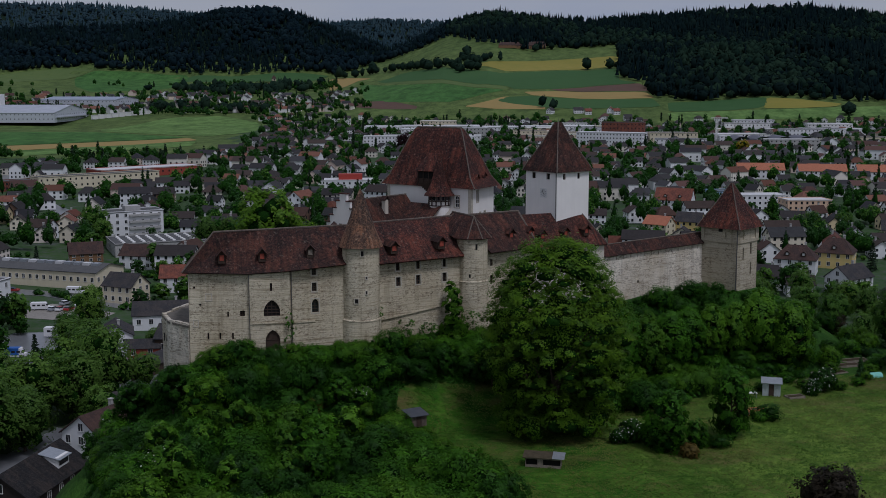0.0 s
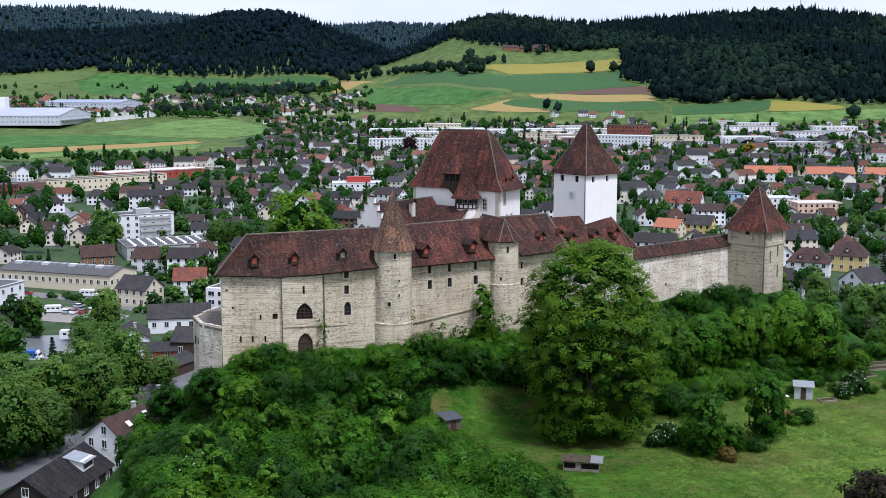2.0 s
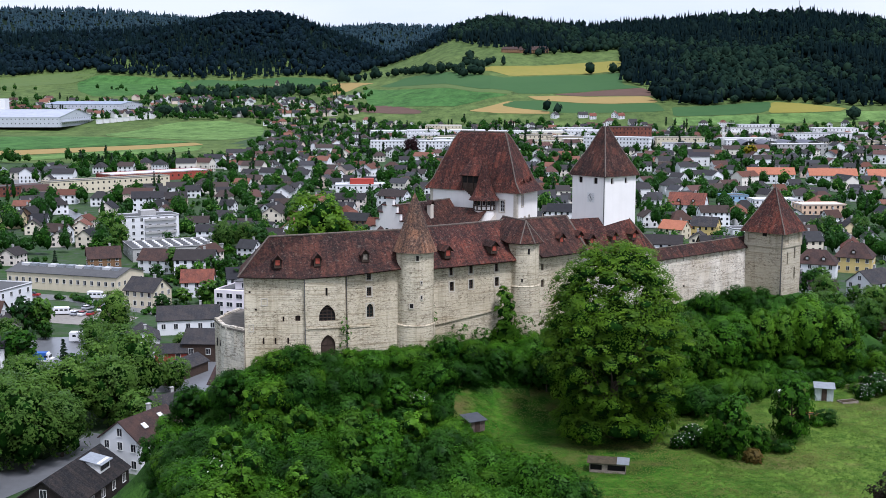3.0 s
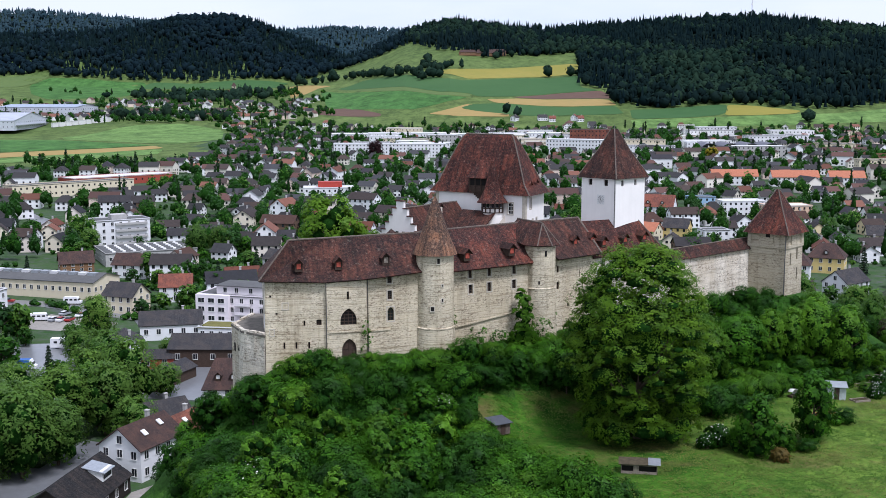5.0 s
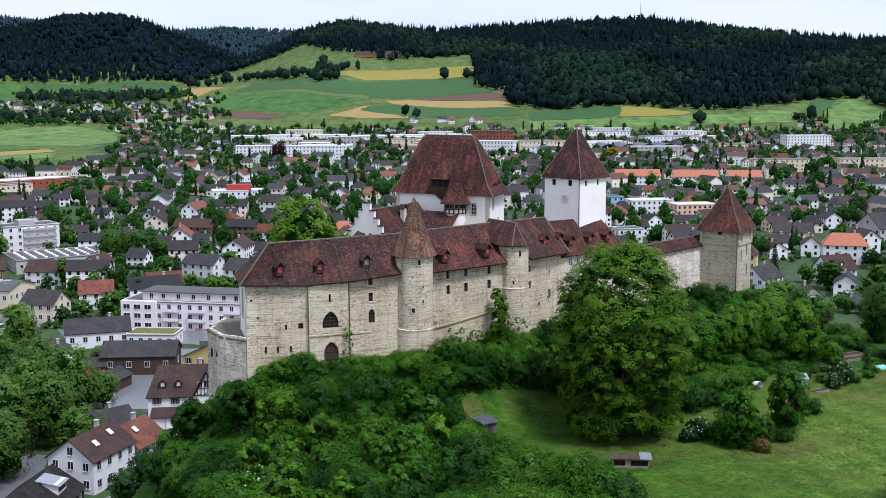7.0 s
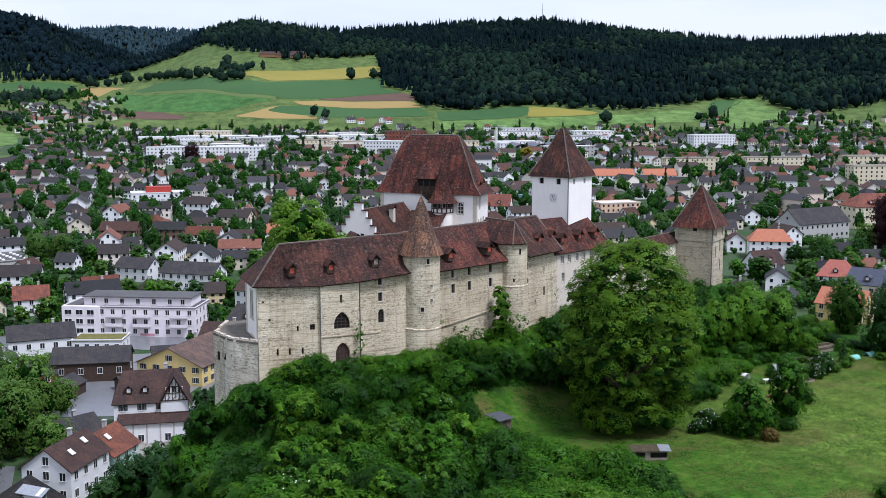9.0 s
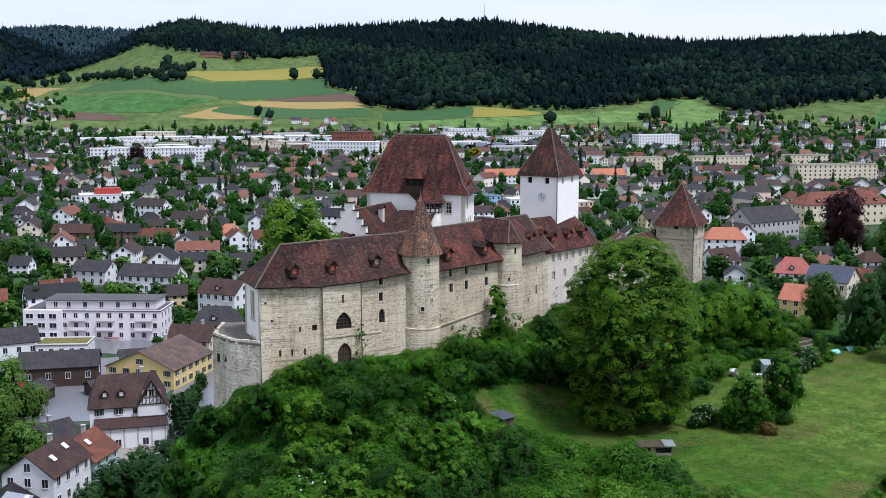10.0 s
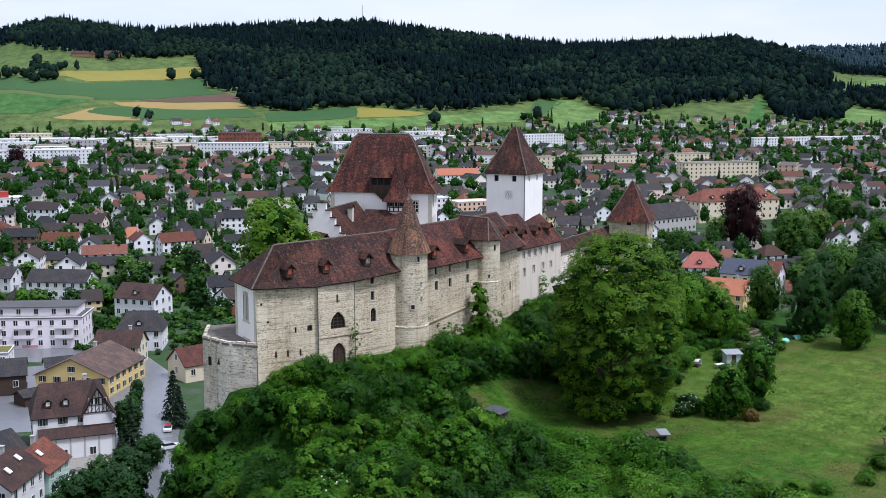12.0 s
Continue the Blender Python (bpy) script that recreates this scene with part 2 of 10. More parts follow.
STONE = stone_material("coursed_limestone", (0.68, 0.612, 0.465), (0.5, 0.435, 0.325), (0.33, 0.285, 0.21), 0.56, 0.3)
STONE_PALE = stone_material("limewashed_stone", (0.85, 0.79, 0.69), (0.6, 0.53, 0.43), (0.44, 0.38, 0.3), 0.5, 0.3, 0.8, 0.8)
STONE_BUFF = stone_material("buff_sandstone", (0.5, 0.445, 0.34), (0.44, 0.39, 0.295), (0.35, 0.3, 0.22), 1.0, 0.5, 0.35, 0.2)
STONE_GREY = stone_material("grey_rubble", (0.72, 0.665, 0.57), (0.46, 0.42, 0.35), (0.26, 0.235, 0.195), 0.6, 0.36, 0.9, 1.0)
STONE_TRIM = plain_material("stone_trim", (0.5, 0.45, 0.365), 0.9, 0.2, 2.0)
WHITE = plaster_material("white_plaster", (0.88, 0.84, 0.79), 0.3)
WHITE_OLD = plaster_material("weathered_plaster", (0.6, 0.54, 0.45), 1.3)
TILES = tile_material("old_brown_tiles", (0.027, 0.0135, 0.0115), (0.05, 0.021, 0.016), 0.45, lichen=0.2)
TILES_RED = tile_material("old_red_tiles", (0.036, 0.0145, 0.012), (0.076, 0.0255, 0.0185), 0.4, lichen=0.22)
TILES_MOSS = tile_material("mossy_tiles", (0.08, 0.05, 0.038), (0.125, 0.075, 0.052), 0.4, lichen=0.4)
RIDGE = plain_material("lichened_ridge_tiles", (0.13, 0.105, 0.085), 0.9, 0.45, 2.5)
GLASS = plain_material("dark_window_glass", (0.018, 0.02, 0.024), 0.08, 0.3, 0.7, spec=0.6)
HOLE = plain_material("dark_opening", (0.012, 0.011, 0.01), 0.9, 0.2)
WOOD_DARK = plain_material("dark_old_wood", (0.055, 0.036, 0.026), 0.8, 0.35, 3.0)
WOOD_GREY = plain_material("grey_weathered_boards", (0.24, 0.2, 0.16), 0.85, 0.35, 3.0)
WOOD = plain_material("brown_wood", (0.2, 0.11, 0.055), 0.75, 0.3, 2.5)
RED_PAINT = plain_material("faded_red_paint", (0.33, 0.07, 0.045), 0.7, 0.25, 3.0)
FRAME_WHITE = plain_material("white_window_frame", (0.72, 0.71, 0.68), 0.6, 0.08)
METAL = plain_material("grey_metal", (0.38, 0.4, 0.42), 0.45, 0.15, 2.0, 0.6)
LEAD = plain_material("lead_pipe", (0.13, 0.125, 0.12), 0.5, 0.2, 2.0, 0.5)
BARK = plain_material("bark", (0.075, 0.055, 0.04), 0.95, 0.4, 4.0)
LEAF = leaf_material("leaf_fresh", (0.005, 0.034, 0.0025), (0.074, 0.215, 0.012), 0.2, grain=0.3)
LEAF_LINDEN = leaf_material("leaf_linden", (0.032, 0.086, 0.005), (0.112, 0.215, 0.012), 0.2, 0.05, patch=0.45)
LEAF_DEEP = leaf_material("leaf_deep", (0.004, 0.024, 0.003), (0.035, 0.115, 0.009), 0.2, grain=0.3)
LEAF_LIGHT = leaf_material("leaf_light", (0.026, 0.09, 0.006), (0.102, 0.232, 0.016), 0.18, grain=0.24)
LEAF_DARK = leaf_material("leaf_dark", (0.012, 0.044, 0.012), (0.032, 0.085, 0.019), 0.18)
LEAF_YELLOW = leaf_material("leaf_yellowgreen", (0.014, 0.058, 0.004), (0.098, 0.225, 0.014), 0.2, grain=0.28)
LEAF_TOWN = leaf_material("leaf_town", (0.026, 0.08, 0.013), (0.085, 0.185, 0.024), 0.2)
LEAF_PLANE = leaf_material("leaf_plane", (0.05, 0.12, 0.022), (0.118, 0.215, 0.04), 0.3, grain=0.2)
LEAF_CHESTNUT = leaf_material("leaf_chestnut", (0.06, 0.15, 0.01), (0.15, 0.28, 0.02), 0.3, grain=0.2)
LEAF_COPPER = leaf_material("leaf_copper", (0.022, 0.008, 0.010), (0.04, 0.014, 0.014), 0.15)
LEAF_RUST = leaf_material("leaf_rust", (0.085, 0.075, 0.018), (0.17, 0.11, 0.03), 0.2)
NEEDLE = leaf_material("needles", (0.008, 0.022, 0.010), (0.016, 0.036, 0.014), 0.1)
BLOSSOM = plain_material("white_blossom", (0.55, 0.54, 0.46), 0.7, 0.1)
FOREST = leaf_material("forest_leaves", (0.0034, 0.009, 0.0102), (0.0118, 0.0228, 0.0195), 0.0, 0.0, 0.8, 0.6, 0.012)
# far ridge and left hill: blue distance haze is mixed into the leaf colour
FOREST_FAR_HAZE = leaf_material("hazed_far_leaves", (0.02, 0.042, 0.055), (0.036, 0.06, 0.07), 0.0, 0.0, 0.8, 0.6, 0.008)
FOREST_HILL_HAZE = leaf_material("hazed_hill_leaves", (0.005, 0.012, 0.019), (0.014, 0.027, 0.031), 0.0, 0.0, 0.8, 0.6, 0.01)
FOREST_LIGHT = leaf_material("light_forest_leaves", (0.008, 0.02, 0.0155), (0.023, 0.043, 0.026), 0.0, 0.0, 0.8, 0.6, 0.012)
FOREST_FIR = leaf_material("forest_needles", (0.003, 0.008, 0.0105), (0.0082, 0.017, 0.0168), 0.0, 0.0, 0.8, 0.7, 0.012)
# inner foliage: shade in the gaps between leaf clumps is put into its dark colour
LEAF_CORE, core_nt, core_bsdf = nodes_of("shaded_inner_foliage", 0.9)
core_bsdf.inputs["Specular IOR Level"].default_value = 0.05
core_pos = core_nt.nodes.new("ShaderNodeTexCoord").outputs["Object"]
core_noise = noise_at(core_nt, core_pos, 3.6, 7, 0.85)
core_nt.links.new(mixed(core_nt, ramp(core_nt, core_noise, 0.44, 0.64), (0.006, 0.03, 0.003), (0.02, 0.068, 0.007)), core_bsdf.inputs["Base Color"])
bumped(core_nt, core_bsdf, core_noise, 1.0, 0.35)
UNDERGROWTH = ground_material("undergrowth", (0.012, 0.045, 0.006), (0.045, 0.11, 0.014), (0.02, 0.06, 0.009), 0.07, 1.4, bump=0.4, fine=2.2)


def meadow_material():
    """Rough grass: deep green hollows, a pale knoll coloured for drier grass and the light on it, brown trodden
    patches.
    """
    m, nt, bsdf = nodes_of("meadow", 0.95)
    bsdf.inputs["Specular IOR Level"].default_value = 0.1
    pos = nt.nodes.new("ShaderNodeTexCoord").outputs["Object"]
    far = nt.nodes.new("ShaderNodeVectorMath")
    far.operation = "DISTANCE"
    nt.links.new(stretched(nt, pos, 1.0, 1.0, 0.0), far.inputs[0])
    far.inputs[1].default_value = (46, 144, 0)
    wide = noise_at(nt, pos, 0.07, 6, 0.7)
    rim = nt.nodes.new("ShaderNodeMath")
    rim.operation = "MULTIPLY_ADD"
    rim.inputs[1].default_value = 30.0
    nt.links.new(wide, rim.inputs[0])
    nt.links.new(far.outputs["Value"], rim.inputs[2])
    col = mixed(nt, ramp(nt, noise_at(nt, pos, 0.16, 6, 0.7), 0.38, 0.62), (0.02, 0.082, 0.005), (0.05, 0.126, 0.011))
    # pale knoll: drier grass, with the crest's brighter light in the colour too
    col = mixed(nt, ramp(nt, rim.outputs[0], 54, 30), col, (0.098, 0.165, 0.025))
    tuft = noise_at(nt, stretched(nt, pos, 0.5, 1.2, 1.0), 0.9, 7, 0.75)
    col = mixed(nt, ramp(nt, tuft, 0.5, 0.72), col, (0.085, 0.145, 0.024))
    col = mixed(nt, ramp(nt, tuft, 0.46, 0.3), col, (0.014, 0.058, 0.005))
    blot = noise_at(nt, pos, 0.42, 5, 0.7)
    col = mixed(nt, 1.0, col, mixed(nt, ramp(nt, blot, 0.38, 0.62), (0.66, 0.74, 0.62), (1.32, 1.22, 1.2)), "MULTIPLY")
    bare = noise_at(nt, stretched(nt, pos, 0.6, 1.0, 1.0), 0.11, 6, 0.75)
    col = mixed(nt, ramp(nt, bare, 0.5, 0.66), col, (0.115, 0.1, 0.035))
    grain = noise_at(nt, stretched(nt, pos, 1.0, 0.55, 1.0), 2.6, 8, 0.8)
    col = mixed(nt, 1.0, col, mixed(nt, ramp(nt, grain, 0.36, 0.64), (0.8, 0.82, 0.8), (1.18, 1.16, 1.14)), "MULTIPLY")
    nt.links.new(col, bsdf.inputs["Base Color"])
    bumped(nt, bsdf, tuft, 0.6, 0.5)
    return m


MEADOW = meadow_material()
TOWN_GROUND = ground_material("town_gardens", (0.02, 0.06, 0.012), (0.042, 0.085, 0.022), (0.075, 0.085, 0.065), 0.05, 0.25, dirt=(0.085, 0.087, 0.09))
HILL_GRASS = ground_material("hill_pasture", (0.066, 0.106, 0.03), (0.092, 0.134, 0.038), (0.076, 0.114, 0.034), 0.006, 0.05, bump=0.5, fine=0.06)
FIELD_GREEN = ground_material("field_green", (0.09, 0.165, 0.045), (0.112, 0.188, 0.054), (0.1, 0.174, 0.05), 0.005, 0.04, bump=0.2, fine=0.05)
FIELD_DEEP = ground_material("field_deep_green", (0.038, 0.09, 0.03), (0.05, 0.105, 0.035), (0.044, 0.1, 0.034), 0.005, 0.04, bump=0.2)
FIELD_YELLOW = ground_material("field_yellow", (0.2, 0.18, 0.035), (0.25, 0.21, 0.05), (0.18, 0.18, 0.04), 0.006, 0.05, bump=0.2)
FIELD_OCHRE = ground_material("field_ochre", (0.27, 0.2, 0.07), (0.3, 0.21, 0.08), (0.24, 0.19, 0.07), 0.006, 0.05, bump=0.2)
FIELD_BROWN = ground_material("field_brown", (0.10, 0.062, 0.048), (0.12, 0.075, 0.055), (0.09, 0.058, 0.045), 0.006, 0.05, bump=0.3)
SOIL = ground_material("garden_soil", (0.045, 0.03, 0.02), (0.06, 0.04, 0.026), (0.05, 0.05, 0.025), 0.3, 2.0)
ROCK = ground_material("sandstone_rock", (0.3, 0.25, 0.18), (0.2, 0.17, 0.12), (0.14, 0.13, 0.08), 0.15, 0.8, bump=0.4)
ASPHALT = ground_material("wet_asphalt", (0.15, 0.154, 0.16), (0.185, 0.189, 0.195), (0.12, 0.123, 0.128), 0.04, 0.5, 0.28, bump=0.01)
GRAVEL = ground_material("gravel_yard", (0.26, 0.24, 0.21), (0.2, 0.185, 0.16), (0.3, 0.28, 0.25), 0.08, 1.0, bump=0.02)
ASPHALT.node_tree.nodes["Principled BSDF"].inputs["Specular IOR Level"].default_value = 0.6
KERB = plain_material("pale_concrete", (0.4, 0.39, 0.37), 0.85, 0.15)


# ---- building blocks ----
class Geo:
    """Faces with a material slot each; UV in metres along and up every face."""

    def __init__(self):
        self.v, self.f, self.m, self.uv = [], [], [], []

    def poly(self, pts, slot=0, uv=None):
        pts = [Vector(p) for p in pts]
        base = len(self.v)
        self.v += pts
        self.f.append(tuple(range(base, base + len(pts))))
        self.m.append(slot)
        if uv is None:
            n = Vector((0, 0, 0))
            for a, b in zip(pts, pts[1:] + pts[:1]):
                n += Vector(((a.y - b.y) * (a.z + b.z), (a.z - b.z) * (a.x + b.x), (a.x - b.x) * (a.y + b.y)))
            n = n.normalized() if n.length > 1e-9 else Vector((0, 0, 1))
            t = Vector((0, 0, 1)).cross(n)
            t = t.normalized() if t.length > 0.05 else Vector((1, 0, 0))
            s = n.cross(t)
            uv = [(p.dot(t), p.dot(s)) for p in pts]
        self.uv.append(uv)

    def box(self, lo, hi, slot=0, turn=None):
        x0, y0, z0 = lo
        x1, y1, z1 = hi
        c = [Vector(p) for p in ((x0, y0, z0), (x1, y0, z0), (x1, y1, z0), (x0, y1, z0), (x0, y0, z1), (x1, y0, z1), (x1, y1, z1), (x0, y1, z1))]
        if turn is not None:
            c = [turn @ p for p in c]
        for q in ((0, 3, 2, 1), (4, 5, 6, 7), (0, 1, 5, 4), (1, 2, 6, 5), (2, 3, 7, 6), (3, 0, 4, 7)):
            self.poly([c[i] for i in q], slot)

    def prism(self, plan, z0, z1, slot=0, top=True):
        """plan counter-clockwise from above."""
        for (ax, ay), (bx, by) in zip(plan, plan[1:] + plan[:1]):
            self.poly([(ax, ay, z0), (bx, by, z0), (bx, by, z1), (ax, ay, z1)], slot)
        if top:
            self.poly([(x, y, z1) for x, y in plan], slot)
            self.poly([(x, y, z0) for x, y in reversed(plan)], slot)

    def lathe(self, cx, cy, profile, slot=0, n=28, a0=0.0, a1=360.0):
        """profile: (radius, z) from bottom to top."""
        steps = [radians(a0 + (a1 - a0) * k / n) for k in range(n + 1)]
        along, run = [0.0], 0.0
        for (ra, za), (rb, zb) in zip(profile, profile[1:]):
            run += math.hypot(rb - ra, zb - za)
            along.append(run)
        big = max(r for r, _ in profile)
        for s, t in zip(steps, steps[1:]):
            for k, ((ra, za), (rb, zb)) in enumerate(zip(profile, profile[1:])):
                pts, uv = [], []
                for r, z, a, w in ((ra, za, s, along[k]), (ra, za, t, along[k]), (rb, zb, t, along[k + 1]), (rb, zb, s, along[k + 1])):
                    if r < 1e-4 and pts and abs(pts[-1][2] - z) < 1e-6 and len(pts) >= 3:
                        continue
                    pts.append((cx + r * math.cos(a), cy + r * math.sin(a), z))
                    uv.append((a * big, w))
                self.poly(pts, slot, uv)

    def cylinder(self, a, b, r0, r1, slot=0, n=7):
        a, b = Vector(a), Vector(b)
        d = (b - a).normalized()
        s = d.orthogonal().normalized()
        t = d.cross(s)
        ring = [(math.cos(2 * math.pi * k / n), math.sin(2 * math.pi * k / n)) for k in range(n)]
        low = [a + (s * c + t * q) * r0 for c, q in ring]
        top = [b + (s * c + t * q) * r1 for c, q in ring]
        for k in range(n):
            j = (k + 1) % n
            self.poly([low[k], low[j], top[j], top[k]], slot)
        self.poly(top, slot)

    def mesh(self, name, mats, smooth=False, weld=False):
        me = bpy.data.meshes.new(name)
        me.from_pydata([tuple(p) for p in self.v], [], self.f)
        layer = me.uv_layers.new(name="UVMap")
        layer.data.foreach_set("uv", [c for face in self.uv for pair in face for c in pair])
        me.polygons.foreach_set("material_index", self.m)
        for m in mats if isinstance(mats, (list, tuple)) else [mats]:
            me.materials.append(m)
        if smooth or weld:
            bm = bmesh.new()
            bm.from_mesh(me)
            bmesh.ops.remove_doubles(bm, verts=bm.verts, dist=0.001)
            bm.to_mesh(me)
            bm.free()
        if smooth:
            me.polygons.foreach_set("use_smooth", [True] * len(me.polygons))
        me.update()
        return me


def thing(name, x, y, z, turn=0.0, label="", category="", group="", kind=""):
    ob = new(name)
    ob.empty_display_size = 0.5
    ob.matrix_basis = pose(x, y, z, 0, 0, turn)
    return tagged(ob, label, category, group, kind)


def part(name, geo, mats, parent=None, label="", smooth=False, solid=0.0, kind=""):
    """One mesh object; its geometry is in the frame of its thing."""
    me = geo.mesh(name, mats, smooth, solid > 0) if isinstance(geo, Geo) else geo
    ob = new(name, me)
    ob.parent = parent
    if label:
        ob["label"] = label
    if kind:
        ob["kind"] = kind
    if solid:
        mod = ob.modifiers.new("thick", "SOLIDIFY")
        mod.thickness, mod.offset = solid, -1
    return ob


def arch(kind, w, h, n=7):
    """Right half of an opening's head, from the springing to the crown: (offset, height above the sill)."""
    if kind == "gothic":
        rise = w * 0.76
        spring, off = h - rise, (rise ** 2 - w * w / 4) / w
        r, top = w / 2 + off, math.atan2(rise, off)
        return spring, [(max(0.0, r * math.cos(top * k / n) - off), spring + r * math.sin(top * k / n)) for k in range(n + 1)]
    spring = h - w / 2
    return spring, [(w / 2 * math.cos(radians(90 * k / n)), spring + w / 2 * math.sin(radians(90 * k / n))) for k in range(n + 1)]


def wall_panel(g, p, q, z0, z1, openings=(), deep=0.45, batter=0.0, slot=0, reveal=None, z1q=None):
    """An outer wall face from p to q, outside to the right of the way, with real openings.
    openings: (along, sill z, width, height, kind). batter: metres by which the foot stands out."""
    reveal = slot if reveal is None else reveal
    d = Vector((q[0] - p[0], q[1] - p[1], 0))
    length = d.length
    d.normalize()
    n = Vector((d.y, -d.x, 0))

    def at(u, z, back=0.0):
        return Vector((p[0], p[1], z)) + d * u + n * (batter * (z1 - z) / (z1 - z0) - back)

    us = sorted({0.0, length, *(o[0] - o[2] / 2 for o in openings), *(o[0] + o[2] / 2 for o in openings)})
    zs = sorted({z0, z1, *(o[1] for o in openings), *(o[1] + o[3] for o in openings)})
    for ua, ub in zip(us, us[1:]):
        for za, zb in zip(zs, zs[1:]):
            um, zm = (ua + ub) / 2, (za + zb) / 2
            if any(abs(um - o[0]) < o[2] / 2 and o[1] < zm < o[1] + o[3] for o in openings):
                continue
            g.poly([at(ua, za), at(ub, za), at(ub, zb), at(ua, zb)], slot, [(ua, za), (ub, za), (ub, zb), (ua, zb)])
    for u, sill, w, h, kind in openings:
        if kind == "rect":
            rim = [(u - w / 2, sill), (u + w / 2, sill), (u + w / 2, sill + h), (u - w / 2, sill + h)]
        else:
            spring, half = arch(kind, w, h)
            rim = [(u - w / 2, sill), (u + w / 2, sill)] + [(u + a, sill + b) for a, b in half] + [(u - a, sill + b) for a, b in reversed(half[:-1])]
            for side in (1, -1):
                for (a0, b0), (a1, b1) in zip(half, half[1:]):
                    tri = [(u + side * w / 2, sill + h), (u + side * a1, sill + b1), (u + side * a0, sill + b0)]
                    tri = tri if side > 0 else tri[::-1]
                    g.poly([at(*c) for c in tri], slot, tri)
        for (ua, za), (ub, zb) in zip(rim, rim[1:] + rim[:1]):
            g.poly([at(ua, za, deep), at(ub, zb, deep), at(ub, zb), at(ua, za)], reveal)
    return at


def windows_in(parent, at, openings, deep=0.32, bars=(1, 2), frame_mat=None, pane_mat=None, surround=None, name="window"):
    """A window in every opening: bars before a pane; surround: a stone frame round it, proud of the wall."""
    made = []
    for u, sill, w, h, kind in openings:
        g = Geo()
        nx, nz = bars if w > 0.5 else (0, 0)
        t = 0.045

        def bar(g, ua, za, ub, zb):
            a, b, c, e = at(ua, za, deep - 0.08), at(ub, za, deep - 0.08), at(ub, zb, deep - 0.08), at(ua, zb, deep - 0.08)
            k, l, m, o = at(ua, za, deep + 0.02), at(ub, za, deep + 0.02), at(ub, zb, deep + 0.02), at(ua, zb, deep + 0.02)
            for f in ((a, b, c, e), (k, o, m, l), (a, k, l, b), (b, l, m, c), (c, m, o, e), (e, o, k, a)):
                g.poly(f)

        bar(g, u - w / 2, sill, u - w / 2 + 0.07, sill + h)
        bar(g, u + w / 2 - 0.07, sill, u + w / 2, sill + h)
        bar(g, u - w / 2 + 0.07, sill, u + w / 2 - 0.07, sill + 0.07)
        bar(g, u - w / 2 + 0.07, sill + h - 0.07, u + w / 2 - 0.07, sill + h)
        ob = part(name, g, frame_mat or WOOD_DARK, parent)
        lines = [(u - w / 2 + w * (k + 1) / (nx + 1) - t, sill + 0.07, u - w / 2 + w * (k + 1) / (nx + 1) + t, sill + h - 0.07) for k in range(nx)]
        cross = [(u - w / 2 + 0.07, sill + h * (k + 1) / (nz + 1) - t, u + w / 2 - 0.07, sill + h * (k + 1) / (nz + 1) + t) for k in range(nz)]
        for rect in lines + cross:
            bg = Geo()
            bar(bg, *rect)
            part("glazing_bar", bg, frame_mat or WOOD_DARK, ob)
        pg = Geo()
        pg.poly([at(u - w / 2 - 0.05, sill - 0.05, deep), at(u + w / 2 + 0.05, sill - 0.05, deep), at(u + w / 2 + 0.05, sill + h + 0.05, deep), at(u - w / 2 - 0.05, sill + h + 0.05, deep)])
        part("pane", pg, pane_mat or GLASS, ob, solid=0.03)
        if surround:
            sg = Geo()
            s = 0.16
            for ua, za, ub, zb in ((u - w / 2 - s, sill - s, u + w / 2 + s, sill), (u - w / 2 - s, sill, u - w / 2, sill + h), (u + w / 2, sill, u + w / 2 + s, sill + h), (u - w / 2 - s, sill + h, u + w / 2 + s, sill + h + s)):
                a, b, c, e = at(ua, za, -0.04), at(ub, za, -0.04), at(ub, zb, -0.04), at(ua, zb, -0.04)
                k, l, m, o = at(ua, za, 0.05), at(ub, za, 0.05), at(ub, zb, 0.05), at(ua, zb, 0.05)
                for f in ((a, b, c, e), (a, k, l, b), (b, l, m, c), (c, m, o, e), (e, o, k, a)):
                    sg.poly(f)
            part("surround", sg, surround, ob)
        made.append(ob)
    return made


def dormer(parent, x, y, z, turn, w=1.25, h=1.15, deep=2.6, front=None, roof=None):
    """A small gabled roof dormer; (x, y, z) is the middle of its sill, turn the way it faces."""
    rot = Matrix.Translation((x, y, z)) @ pose(0, 0, 0, 0, 0, turn)

    def at(u, v, b):
        return rot @ Vector((u, b, v))

    g = Geo()
    g.poly([at(-w / 2, -0.3, 0), at(w / 2, -0.3, 0), at(w / 2, h, 0), at(0, h + 0.55, 0), at(-w / 2, h, 0)], 0)
    g.poly([at(w / 2, -0.3, 0), at(w / 2, -0.3, deep), at(w / 2, h, deep), at(w / 2, h, 0)], 0)
    g.poly([at(-w / 2, -0.3, deep), at(-w / 2, -0.3, 0), at(-w / 2, h, 0), at(-w / 2, h, deep)], 0)
    body = part("dormer", g, WOOD_DARK, parent)
    s = Geo()
    s.box((-w * 0.3, -0.07, 0.12), (w * 0.3, -0.01, h - 0.12), 0, rot)
    part("shutter", s, front or RED_PAINT, body, "faded red shutter" if (front or RED_PAINT) == RED_PAINT else "")
    r = Geo()
    e, o = w / 2 + 0.28, 0.45
    r.poly([at(-e, h - 0.22, -o), at(0, h + 0.62, -o), at(0, h + 0.62, deep), at(-e, h - 0.22, deep)], 0)
    r.poly([at(0, h + 0.62, -o), at(e, h - 0.22, -o), at(e, h - 0.22, deep), at(0, h + 0.62, deep)], 0)
    part("dormer_roof", r, roof or TILES, body, solid=0.1)
    return body


